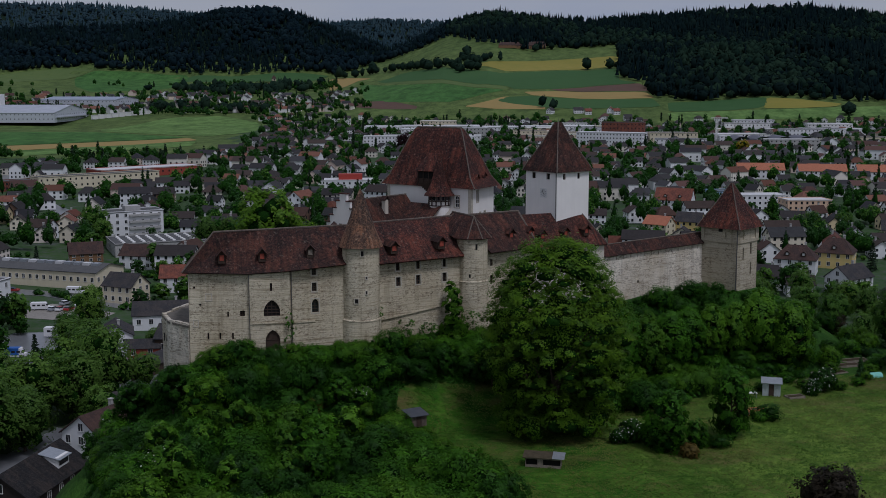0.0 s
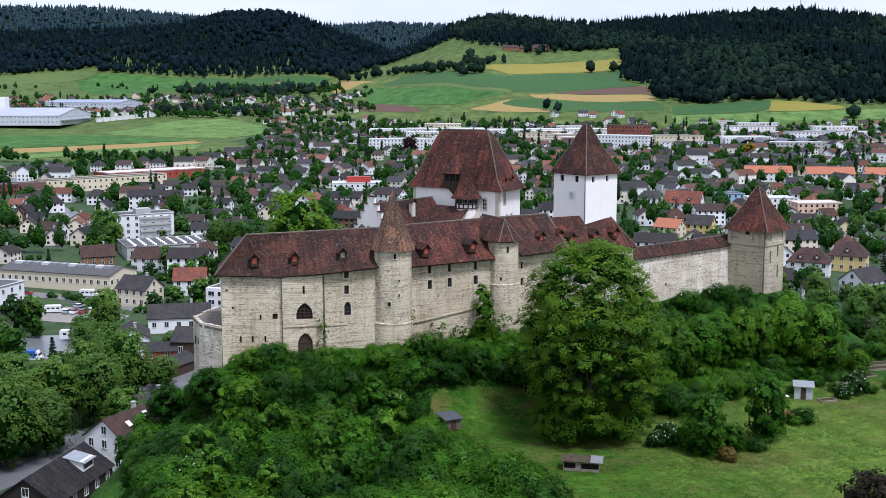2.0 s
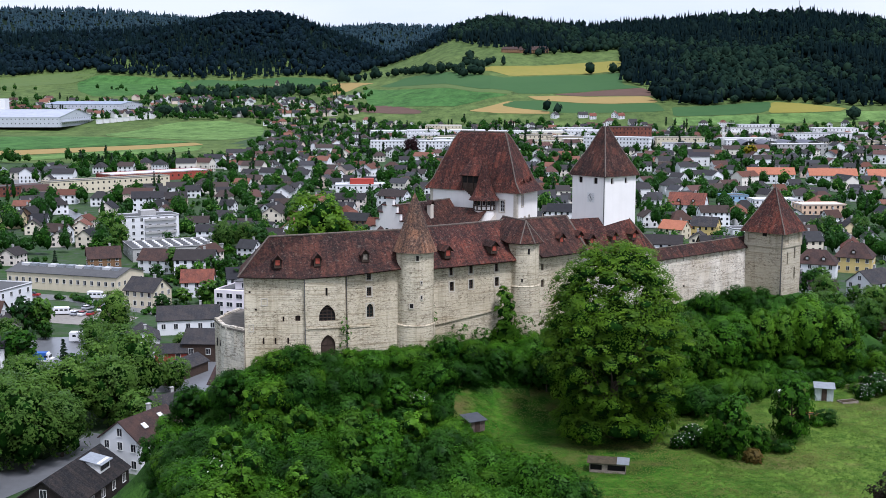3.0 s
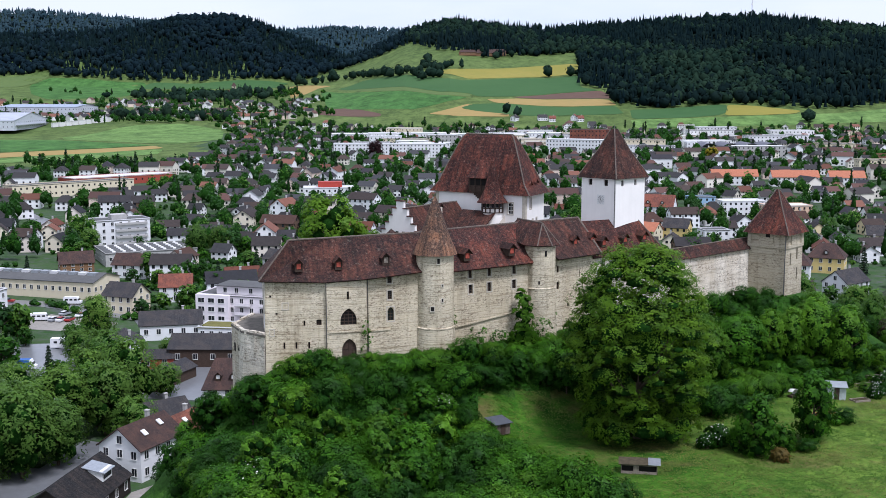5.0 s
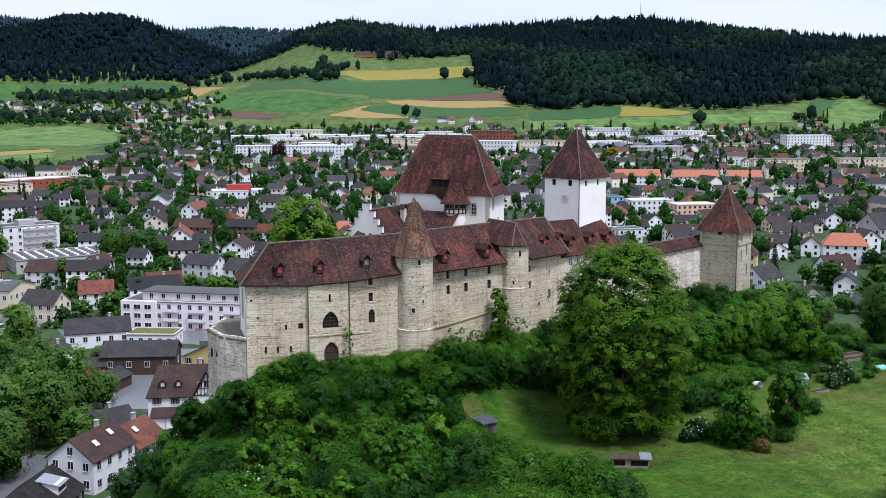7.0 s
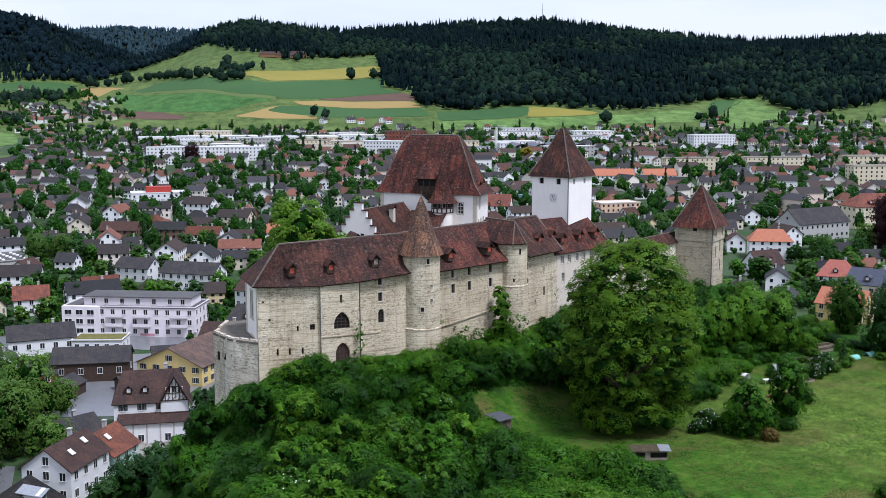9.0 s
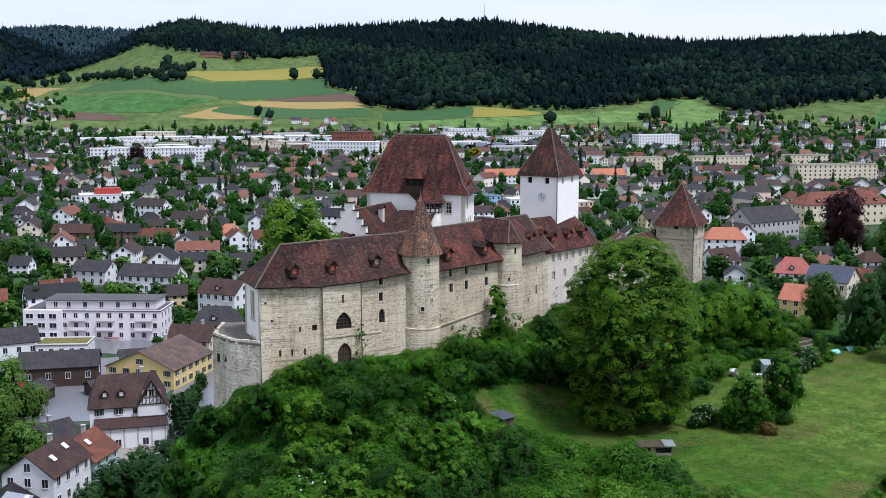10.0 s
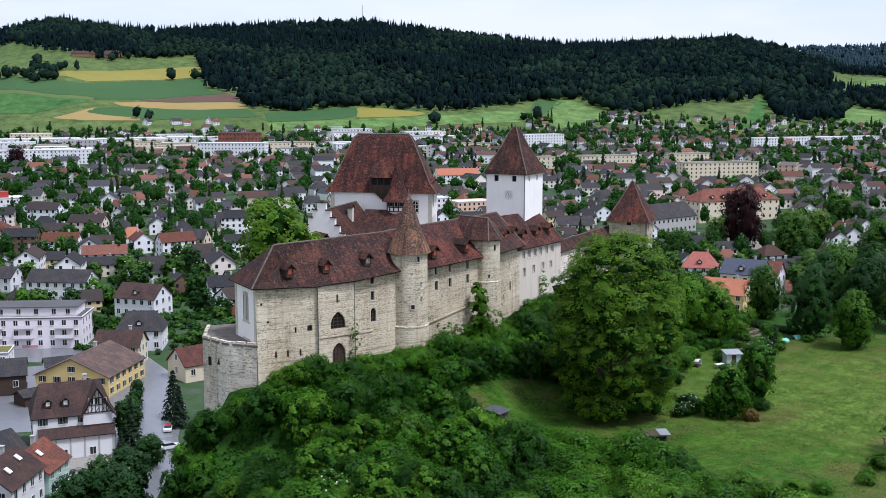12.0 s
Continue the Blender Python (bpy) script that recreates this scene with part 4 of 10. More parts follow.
def east_wing():
    p, m, q = (-2.4, 168.4), (5.2, 176.0), (17.0, 185.0)
    ox, oy = 6.0, 180.0
    ob = thing("castle_east_wing", ox, oy, 0, 0, "castle wing of stone and limewash under stepped roofs", "castle wing")
    s = lambda c: shifted(c, (ox, oy))  # noqa: E731
    ops_e = [(1.4, 47.9, 0.55, 1.05, "rect"), (1.4, 45.3, 0.6, 1.2, "rect"), (6.6, 46.6, 0.3, 1.1, "rect"), (6.7, 43.1, 0.62, 1.45, "rect"), (3.9, 42.3, 0.5, 0.55, "rect")]
    ops_f = [(u, 47.6, 0.85, 1.25, "rect") for u in (1.5, 3.4, 5.5, 7.4, 9.6, 11.7)] + [(1.7, 44.6, 0.75, 1.4, "rect"), (5.0, 44.9, 0.7, 1.2, "rect"), (8.3, 45.0, 0.75, 1.2, "rect"), (11.2, 45.0, 0.75, 1.1, "rect")]
    g = Geo()
    a = wall_panel(g, s(p), s(m), 30, 50.3, ops_e, batter=0.3)
    part("stone_wall", g, STONE, ob, "limestone rubble wall")
    g = Geo()
    b = wall_panel(g, s(m), s(q), 30, 49.6, ops_f, batter=0.25)
    wall_panel(g, s(q), s((12.6, 190.6)), 32, 49.6)
    wall_panel(g, s((12.6, 190.6)), s((-6.5, 174.5)), 36, 49.6)
    wall_panel(g, s((-6.5, 174.5)), s(p), 36, 49.6)
    part("limewashed_wall", g, WHITE_OLD, ob, "weathered limewashed wall")
    windows_in(ob, a, ops_e, bars=(1, 1))
    windows_in(ob, b, ops_f, bars=(1, 2), frame_mat=FRAME_WHITE, surround=STONE_TRIM)
    roof = Geo()
    e0, e1 = (-1.4, 167.6, 50.2), (6.0, 175.2, 50.1)
    r0, r1 = (-7.4, 171.0, 55.4), (2.6, 179.9, 55.25)
    roof.poly(local(ob, [e0, e1, r1, r0]))
    roof.poly(local(ob, [(-1.0, 184.6, 50.3), (-11, 176, 50.3), r0, r1]))
    part("roof", roof, TILES, ob, "patched brown tiles with pale lichen", solid=0.22)
    ridge_tiles(ob, local(ob, [r0, r1, e1]), RIDGE, 0.17)
    roof = Geo()
    f0, f1 = (4.7, 174.9, 49.35), (17.6, 184.7, 49.3)
    g0, g1 = (3.2, 180.2, 54.6), (13.0, 186.6, 54.5)
    h1 = (12.9, 192.0, 49.4)
    roof.poly(local(ob, [f0, f1, g1, g0]))
    roof.poly(local(ob, [f1, h1, g1]))
    roof.poly(local(ob, [h1, (-2, 186, 49.4), g0, g1]))
    part("lower_roof", roof, TILES_RED, ob, "brown tiles hipped at the end", solid=0.22)
    ridge_tiles(ob, local(ob, [g1, f1]), RIDGE, 0.12)
    for x, y, z, t in ((1.6, 173.3, 51.7, 42), (6.6, 177.6, 51.0, 36), (10.4, 180.5, 51.1, 36), (13.9, 183.0, 51.2, 36), (4.6, 176.9, 51.6, 40)):
        dormer(ob, *local(ob, [(x, y, z)])[0], t, w=1.0, h=0.95)
    return ob


def curtain_wall():
    p, q = (16.8, 185.6), (38.2, 204.4)
    ox, oy = 27.0, 196.0
    ob = thing("curtain_wall", ox, oy, 0, 0, "crumbling limewashed curtain wall with a tiled cover", "wall")
    s = lambda c: shifted(c, (ox, oy))  # noqa: E731
    d = Vector((q[0] - p[0], q[1] - p[1], 0))
    length = d.length
    d.normalize()
    n = Vector((d.y, -d.x, 0))
    slits = [(u, 46.2, 0.16, 0.65, "rect") for u in np.arange(1.6, length - 1, 1.75)]
    holes = [(2.2, 42.3, 0.9, 0.35, "rect"), (8.8, 41.6, 0.5, 0.5, "rect")]
    g = Geo()
    a = wall_panel(g, s(p), s(q), 32, 47.5, slits + holes, batter=0.3)
    b0, b1 = Vector((*p, 0)) - n * 1.6, Vector((*q, 0)) - n * 1.6
    wall_panel(g, s((b1.x, b1.y)), s((b0.x, b0.y)), 34, 47.5)
    part("wall", g, STONE_PALE, ob, "peeling limewash over rubble stone")
    windows_in(ob, a, slits + holes, bars=(0, 0), pane_mat=HOLE, name="loophole")
    roof = Geo()
    o = Vector((ox, oy, 0))
    f0, f1 = Vector((*p, 47.0)) + n * 0.5 - o, Vector((*q, 47.2)) + n * 0.5 - o
    r0, r1 = Vector((*p, 48.75)) - n * 1.1 - o, Vector((*q, 49.0)) - n * 1.1 - o
    k0, k1 = Vector((*p, 47.2)) - n * 2.6 - o, Vector((*q, 47.4)) - n * 2.6 - o
    roof.poly([f0, f1, r1, r0])
    roof.poly([k1, k0, r0, r1])
    part("roof", roof, TILES, ob, "low brown tiled roof", solid=0.18)
    ridge_tiles(ob, [r0, r1], RIDGE, 0.12)
    foot = Geo()
    for u0, u1, z in ((19.4, 28.4, 43.0), (22.8, 28.4, 45.0)):
        foot.poly([a(u0, 32, -0.6), a(u1, 32, -0.6), a(u1, z, -0.02), a(u1 - 1.2, z, -0.02)])
    part("broken_stump", foot, STONE_GREY, ob, "broken masonry stump", solid=0.4)
    return ob


def square_tower(name, label, x, y, turn, side, z0, z1, apex, wall, roofm, eave=0.65, flare=0.5, tip=0.35):
    """A square tower with a steep pyramid roof; local axes along its sides."""
    ob = thing(name, x, y, z0, turn, label, "tower")
    h, t = side / 2, z1 - z0
    return ob, h, t


def pyramid(parent, h, t, rise, eave, tip, mat, label, ridge=0.0):
    """A bell-cast hipped roof over a square of half-width h at height t."""
    g = Geo()
    rings = [(h + eave, t - 0.35), (h + eave * 0.35, t + 0.45), (h * 0.5, t + rise * 0.55), (tip, t + rise)]
    for (ra, za), (rb, zb) in zip(rings, rings[1:]):
        for k in range(4):
            c, s = [(1, 0), (0, 1), (-1, 0), (0, -1)][k]

            def at(r, z, side):
                return (c * r - s * side * r, s * r + c * side * r, z)

            g.poly([at(ra, za, -1), at(ra, za, 1), at(rb, zb, 1), at(rb, zb, -1)])
    g.poly([(tip, -tip, t + rise), (tip, tip, t + rise), (-tip, tip, t + rise), (-tip, -tip, t + rise)])
    g.poly([(h + eave, h + eave, t - 0.35), (h + eave, -h - eave, t - 0.35), (-h - eave, -h - eave, t - 0.35), (-h - eave, h + eave, t - 0.35)])
    ob = part("roof", g, mat, parent, label)
    for sx, sy in ((1, 1), (1, -1), (-1, 1), (-1, -1)):
        ridge_tiles(parent, [(sx * r, sy * r, z) for r, z in rings], RIDGE, 0.11)
    return ob


def side_ring(h):
    """The four sides of a square, outside to the right of the way: south, east, north, west in the tower's frame."""
    return [((-h, -h), (h, -h)), ((h, -h), (h, h)), ((h, h), (-h, h)), ((-h, h), (-h, -h))]


def white_tower():
    # local x runs along the brighter side wall, local -y faces the other
    ob, h, t = square_tower("white_clock_tower", "square white plastered tower with clock and pyramid roof", 9.2, 187.6, 42, 7.4, 44, 61.55, 69.2, WHITE, TILES)
    g = Geo()
    ops_s = [(1.7, t - 1.55, 0.62, 0.95, "rect"), (5.0, t - 1.55, 0.62, 0.95, "rect")]
    ops_w = [(1.9, t - 1.55, 0.85, 1.0, "rect"), (5.3, t - 1.55, 0.85, 1.0, "rect")]
    at = []
    for (p, q), ops in zip(side_ring(h), (ops_s, ops_w, ops_s, ops_w)):
        at.append(wall_panel(g, p, q, 0, t, ops))
    part("wall", g, WHITE, ob, "clean white plaster")
    for fn, ops in zip(at, (ops_s, ops_w, ops_s, ops_w)):
        windows_in(ob, fn, ops, bars=(0, 0), pane_mat=HOLE)
    fn = at[3]
    c = Geo()
    cu, cz = 4.3, t - 3.85
    base = fn
    fn = lambda u, z, d=0.0: base(cu + (u - cu) * 0.8, cz + (z - cz) * 0.8, d)  # noqa: E731
    c.poly([fn(cu - 0.95, cz - 0.98, -0.04), fn(cu + 0.95, cz - 0.98, -0.04), fn(cu + 0.95, cz + 0.98, -0.04), fn(cu - 0.95, cz + 0.98, -0.04)])
    clock = part("clock", c, FRAME_WHITE, ob, "painted square clock face", solid=0.04)
    marks = Geo()
    for k in range(12):
        a = radians(30 * k)
        u, z = cu + 0.74 * math.sin(a), cz + 0.74 * math.cos(a)
        du, dz = 0.13 * math.sin(a), 0.13 * math.cos(a)
        su, sz = 0.05 * math.cos(a), -0.05 * math.sin(a)
        marks.poly([fn(u - du - su, z - dz - sz, -0.06), fn(u - du + su, z - dz + sz, -0.06), fn(u + du + su, z + dz + sz, -0.06), fn(u + du - su, z + dz - sz, -0.06)])
    for k in range(24):
        a, b = radians(15 * k), radians(15 * k + 15)
        for r in (0.48,):
            marks.poly([fn(cu + r * math.sin(a), cz + r * math.cos(a), -0.06), fn(cu + r * math.sin(b), cz + r * math.cos(b), -0.06), fn(cu + (r + 0.05) * math.sin(b), cz + (r + 0.05) * math.cos(b), -0.06), fn(cu + (r + 0.05) * math.sin(a), cz + (r + 0.05) * math.cos(a), -0.06)])
    part("clock_dial", marks, plain_material("faded_dial_paint", (0.3, 0.29, 0.28), 0.7, 0.1), clock, "dark hour marks")
    pointer = Geo()
    for a, r in ((-18, 0.75), (140, 0.45)):
        a = radians(a)
        pointer.cylinder(fn(cu, cz, -0.1), fn(cu + r * math.sin(a), cz + r * math.cos(a), -0.1), 0.055, 0.03)
    part("clock_pointer", pointer, LEAD, clock)
    pyramid(ob, h, t, 7.7, 0.45, 0.38, TILES, "steep brown tiled pyramid roof")
    pipe = Geo()
    pipe.cylinder((-h - 0.08, -h + 0.12, 0), (-h - 0.08, -h + 0.12, t), 0.06, 0.06)
    part("downpipe", pipe, LEAD, ob)
    f = Geo()
    f.cylinder((0, 0, t + 7.6), (0, 0, t + 8.4), 0.08, 0.03)
    part("finial", f, LEAD, ob)
    return ob


def corner_tower():
    ob, h, t = square_tower("corner_tower", "square buff sandstone tower with steep tiled roof", 41.0, 202.9, 50, 7.1, 26, 50.5, 57.9, STONE_BUFF, TILES_RED)
    g = Geo()
    ops_s = [(2.1, t - 6.0, 0.5, 2.2, "rect"), (4.8, t - 5.2, 0.6, 2.0, "rect"), (4.9, t - 8.9, 0.55, 2.2, "rect"), (2.2, t - 14.2, 0.5, 1.0, "rect")]
    at = []
    for (p, q), ops in zip(side_ring(h), (ops_s, (), (), ())):
        at.append(wall_panel(g, p, q, 0, t - 2.9, ops, batter=0.15))
    part("wall", g, STONE_BUFF, ob, "smooth buff ashlar")
    windows_in(ob, at[0], ops_s, bars=(0, 0))
    up = Geo()
    hh = h + 0.16
    niches = [(1.4, t - 2.3, 1.5, 1.9, "round"), (5.6, t - 2.3, 1.5, 1.9, "round")]
    for (p, q) in side_ring(hh):
        fn = wall_panel(up, p, q, t - 2.9, t, niches, deep=0.18)
        for u, z, w, k, _ in niches:
            up.poly([fn(u - w / 2, z, 0.18), fn(u + w / 2, z, 0.18), fn(u + w / 2, z + k, 0.18), fn(u - w / 2, z + k, 0.18)])
    up.poly([(hh, hh, t - 2.9), (hh, -hh, t - 2.9), (-hh, -hh, t - 2.9), (-hh, hh, t - 2.9)])
    part("parapet", up, STONE_BUFF, ob, "projecting parapet with blind arches")
    hole = Geo()
    fn = wall_panel(Geo(), *side_ring(hh)[3], t - 2.9, t)
    hole.poly([fn(3.5, t - 1.0, -0.02), fn(4.3, t - 1.0, -0.02), fn(4.3, t - 0.2, -0.02), fn(3.5, t - 0.2, -0.02)])
    part("hatch", hole, HOLE, ob, solid=0.02)
    pyramid(ob, hh, t, 7.4, 0.62, 0.18, TILES_RED, "steep red-brown tiled pyramid roof")
    f = Geo()
    f.cylinder((0, 0, t + 7.3), (0, 0, t + 9.5), 0.07, 0.03)
    f.lathe(0, 0, [(0, t + 8.3), (0.16, t + 8.45), (0, t + 8.6)], 0, 8)
    part("finial", f, LEAD, ob)
    pipe = Geo()
    pipe.cylinder((-h - 0.1, -h + 0.12, 0), (-hh - 0.1, -hh + 0.12, t - 0.2), 0.09, 0.09)
    part("downpipe", pipe, LEAD, ob)
    lean = Geo()
    lean.poly([(h, -1.5, t - 12.5), (h + 2.6, -1.5, t - 14.6), (h + 2.6, 2.5, t - 14.6), (h, 2.5, t - 12.5)])
    part("lean_to_roof", lean, TILES_RED, ob, solid=0.15)
    return ob


def keep():
    m, r, l = Vector((-5.3, 190.4)), Vector((-1.6, 198.3)), Vector((-20.8, 200.6))
    k = l + (r - m)
    ox, oy = -11.2, 199.5
    ob = thing("castle_keep", ox, oy, 0, 0, "white plastered keep with huge hipped tiled roof", "keep")
    s = lambda c: shifted(c, (ox, oy))  # noqa: E731
    g = Geo()
    ops_f = [(15.55, 54.4, 1.05, 2.0, "round")]
    ops_r = [(2.4, 55.3, 0.8, 2.0, "rect"), (1.6, 52.0, 0.45, 1.3, "rect"), (3.4, 52.1, 0.5, 1.3, "rect"), (5.2, 52.2, 0.5, 1.3, "rect")]
    a = wall_panel(g, s(l), s(m), 40, 58.0, ops_f)
    b = wall_panel(g, s(m), s(r), 40, 58.0, ops_r)
    wall_panel(g, s(r), s(k), 40, 58.0)
    wall_panel(g, s(k), s(l), 40, 58.0)
    part("wall", g, WHITE, ob, "white plaster with faint grey stains")
    windows_in(ob, a, ops_f, bars=(1, 2), frame_mat=FRAME_WHITE, surround=STONE_TRIM)
    windows_in(ob, b, ops_r, bars=(1, 2), frame_mat=WOOD_GREY, surround=STONE_TRIM)
    for fn, u in ((a, 0.35), (a, (m - l).length - 0.3), (b, 0.3)):
        q = Geo()
        p0, p1 = fn(u - 0.32, 40, -0.05), fn(u + 0.32, 40, -0.05)
        q.poly([p0, p1, p1 + UP * 17.8, p0 + UP * 17.8])
        part("quoin", q, STONE_TRIM, ob, solid=0.1)
    rw = Geo()
    c = a(14.2, 51.3, -0.06)
    out = (a(1, 0, -1) - a(1, 0, 0)).normalized()
    along = (a(2, 0) - a(1, 0)).normalized()
    rw.poly([c + along * 0.62 * math.cos(t) + UP * 0.62 * math.sin(t) for t in np.linspace(0, 2 * math.pi, 21)[:-1]])
    round_window = part("round_window", rw, HOLE, ob, solid=0.05)
    rim = Geo()
    for t in np.linspace(0, 2 * math.pi, 21)[:-1]:
        d = math.pi / 10
        rim.poly([c + out * 0.03 + along * x * math.cos(w) + UP * x * math.sin(w) for x, w in ((0.62, t), (0.82, t), (0.82, t + d), (0.62, t + d))])
    part("surround", rim, STONE_TRIM, round_window, solid=0.06)
    # bell-cast hipped roof
    mid = (m + k) / 2
    ax = (m - l).normalized()
    r0, r1 = mid - ax * 4.7, mid + ax * 4.4
    roof = Geo()

    def ring(f, z):
        """The eaves rectangle shrunk by f towards the ridge."""
        return [Vector((*(c + (t - c) * f), z)) for c, t in ((l, r0), (m, r1), (r, r1), (k, r0))]

    lo = [Vector((*(Vector((p.x, p.y)) + (Vector((p.x, p.y)) - mid).normalized() * 1.15), 57.75)) for p in ring(0, 0)]
    stages = [lo, ring(0.08, 59.5), ring(0.36, 62.6), ring(0.72, 66.3), ring(0.86, 67.45), ring(0.96, 67.9)]
    for sa, sb in zip(stages, stages[1:]):
        for i in range(4):
            j = (i + 1) % 4
            roof.poly(local(ob, [sa[i], sa[j], sb[j], sb[i]]))
    roof.poly(local(ob, stages[-1]))
    roof.poly(local(ob, lo[::-1]))
    part("roof", roof, TILES_RED, ob, "huge weathered red-brown tiled hipped roof")
    for i in range(4):
        ridge_tiles(ob, local(ob, [st[i] for st in stages]), RIDGE, 0.12)
    ridge_tiles(ob, local(ob, stages[-1] + stages[-1][:1]), RIDGE, 0.16)
    # timber hoist dormer
    face = math.degrees(math.atan2(ax.y, ax.x))
    hx, hy = (l + ax * 9.6)
    t = Matrix.Translation((hx - ox, hy - oy, 0)) @ pose(0, 0, 0, 0, 0, face)
    w = Geo()
    w.box((-1.75, -1.0, 58.3), (1.75, 2.0, 60.7), 0, t)
    hoist = part("hoist_dormer", w, WOOD_DARK, ob, "dark timber hoist dormer")
    for x in (-1.75, -0.6, 0.6, 1.75):
        post = Geo()
        post.box((x - 0.08, -1.1, 58.2), (x + 0.08, -0.95, 60.7), 0, t)
        part("post", post, WOOD_DARK, hoist)
    for i in range(7):
        sh = 1.6 - i * 0.26
        beam = Geo()
        beam.box((-sh, -0.95 + i * 0.12, 58.0 - i * 0.28), (sh, 0.3, 58.3 - i * 0.28), 0, t)
        part("corbel_beam", beam, WOOD_DARK, hoist)
    o = Geo()
    o.box((-1.6, -1.04, 59.2), (1.6, -0.97, 60.4), 0, t)
    part("opening", o, HOLE, hoist)
    hr = Geo()
    pts = [t @ Vector(p) for p in ((-2.2, -1.6, 60.5), (2.2, -1.6, 60.5), (1.5, 3.4, 63.2), (-1.5, 3.4, 63.2), (0.5, 0.6, 63.6), (-0.5, 0.6, 63.6), (2.2, 2.6, 60.9), (-2.2, 2.6, 60.9))]
    hr.poly([pts[0], pts[1], pts[4], pts[5]])
    hr.poly([pts[1], pts[6], pts[2], pts[4]])
    hr.poly([pts[7], pts[0], pts[5], pts[3]])
    hr.poly([pts[5], pts[4], pts[2], pts[3]])
    part("hoist_roof", hr, TILES_RED, hoist, solid=0.15)
    sky = Geo()
    st = l + ax * 13.7 + Vector((-ax.y, ax.x)) * 3.1
    sky.box((-0.35, -0.3, 63.4), (0.35, 0.6, 64.6), 0, Matrix.Translation((st.x - ox, st.y - oy, 0)) @ pose(0, 0, 0, 0, 0, face))
    part("skylight", sky, METAL, ob, "small metal roof hatch")
    side = math.degrees(math.atan2((r - m).y, (r - m).x))
    for f, z in ((0.3, 59.3), (0.62, 59.5)):
        c = m.lerp(r, f)
        inn = Vector((-(r - m).y, (r - m).x)).normalized()
        c = c + inn * 0.6
        d = Geo()
        d.poly([(pose(c.x - ox, c.y - oy, z, 0, 0, side) @ Vector(p)) for p in ((-0.7, -0.5, 0), (0.7, -0.5, 0), (0, -0.45, 0.75))])
        d.poly([(pose(c.x - ox, c.y - oy, z, 0, 0, side) @ Vector(p)) for p in ((-0.8, -0.7, 0), (0, -0.65, 0.85), (0, 1.6, 0.9))])
        d.poly([(pose(c.x - ox, c.y - oy, z, 0, 0, side) @ Vector(p)) for p in ((0.8, -0.7, 0), (0, 1.6, 0.9), (0, -0.65, 0.85))])
        part("roof_vent", d, TILES_RED, ob, solid=0.06)
    # stair turret
    sx, sy = -10.9 - ox, 192.4 - oy
    tur = Geo()
    tur.lathe(sx, sy, [(1.78, 42), (1.78, 54.75)], 0, 24)
    turret = part("stair_turret", tur, WHITE, ob, "round white stair turret")
    band = Geo()
    band.lathe(sx, sy, [(1.82, 54.75), (1.86, 56.7)], 0, 24)
    part("infill", band, WHITE, turret)
    tim = Geo()
    for i in range(14):
        a0 = radians(360 * i / 14)
        c = Vector((sx + 1.87 * math.cos(a0), sy + 1.87 * math.sin(a0), 0))
        tim.box((-0.05, -0.11, 54.7), (0.06, 0.11, 56.75), 0, Matrix.Translation(c) @ pose(0, 0, 0, 0, 0, 360 * i / 14))
    for z in (54.7, 55.45, 56.5):
        tim.lathe(sx, sy, [(1.93, z), (1.93, z + 0.18)], 0, 24)
    part("timber_band", tim, WOOD_DARK, turret, "dark half-timbering")
    panes = Geo()
    for i in range(14):
        a0 = radians(360 * (i + 0.5) / 14)
        c = Vector((sx + 1.85 * math.cos(a0), sy + 1.85 * math.sin(a0), 0))
        panes.box((-0.03, -0.24, 55.68), (0.045, 0.24, 56.45), 0, Matrix.Translation(c) @ pose(0, 0, 0, 0, 0, 360 * (i + 0.5) / 14))
    part("turret_pane", panes, GLASS, turret, kind="stuff")
    cone = Geo()
    cone.lathe(sx, sy, [(2.7, 56.45), (2.05, 57.3), (1.42, 58.6), (1.0, 60.2), (0.55, 62.3), (0.25, 63.6), (0.0, 63.8)], 0, 26)
    part("cone_roof", cone, TILES_RED, turret, "pointed tiled cone")
    return ob


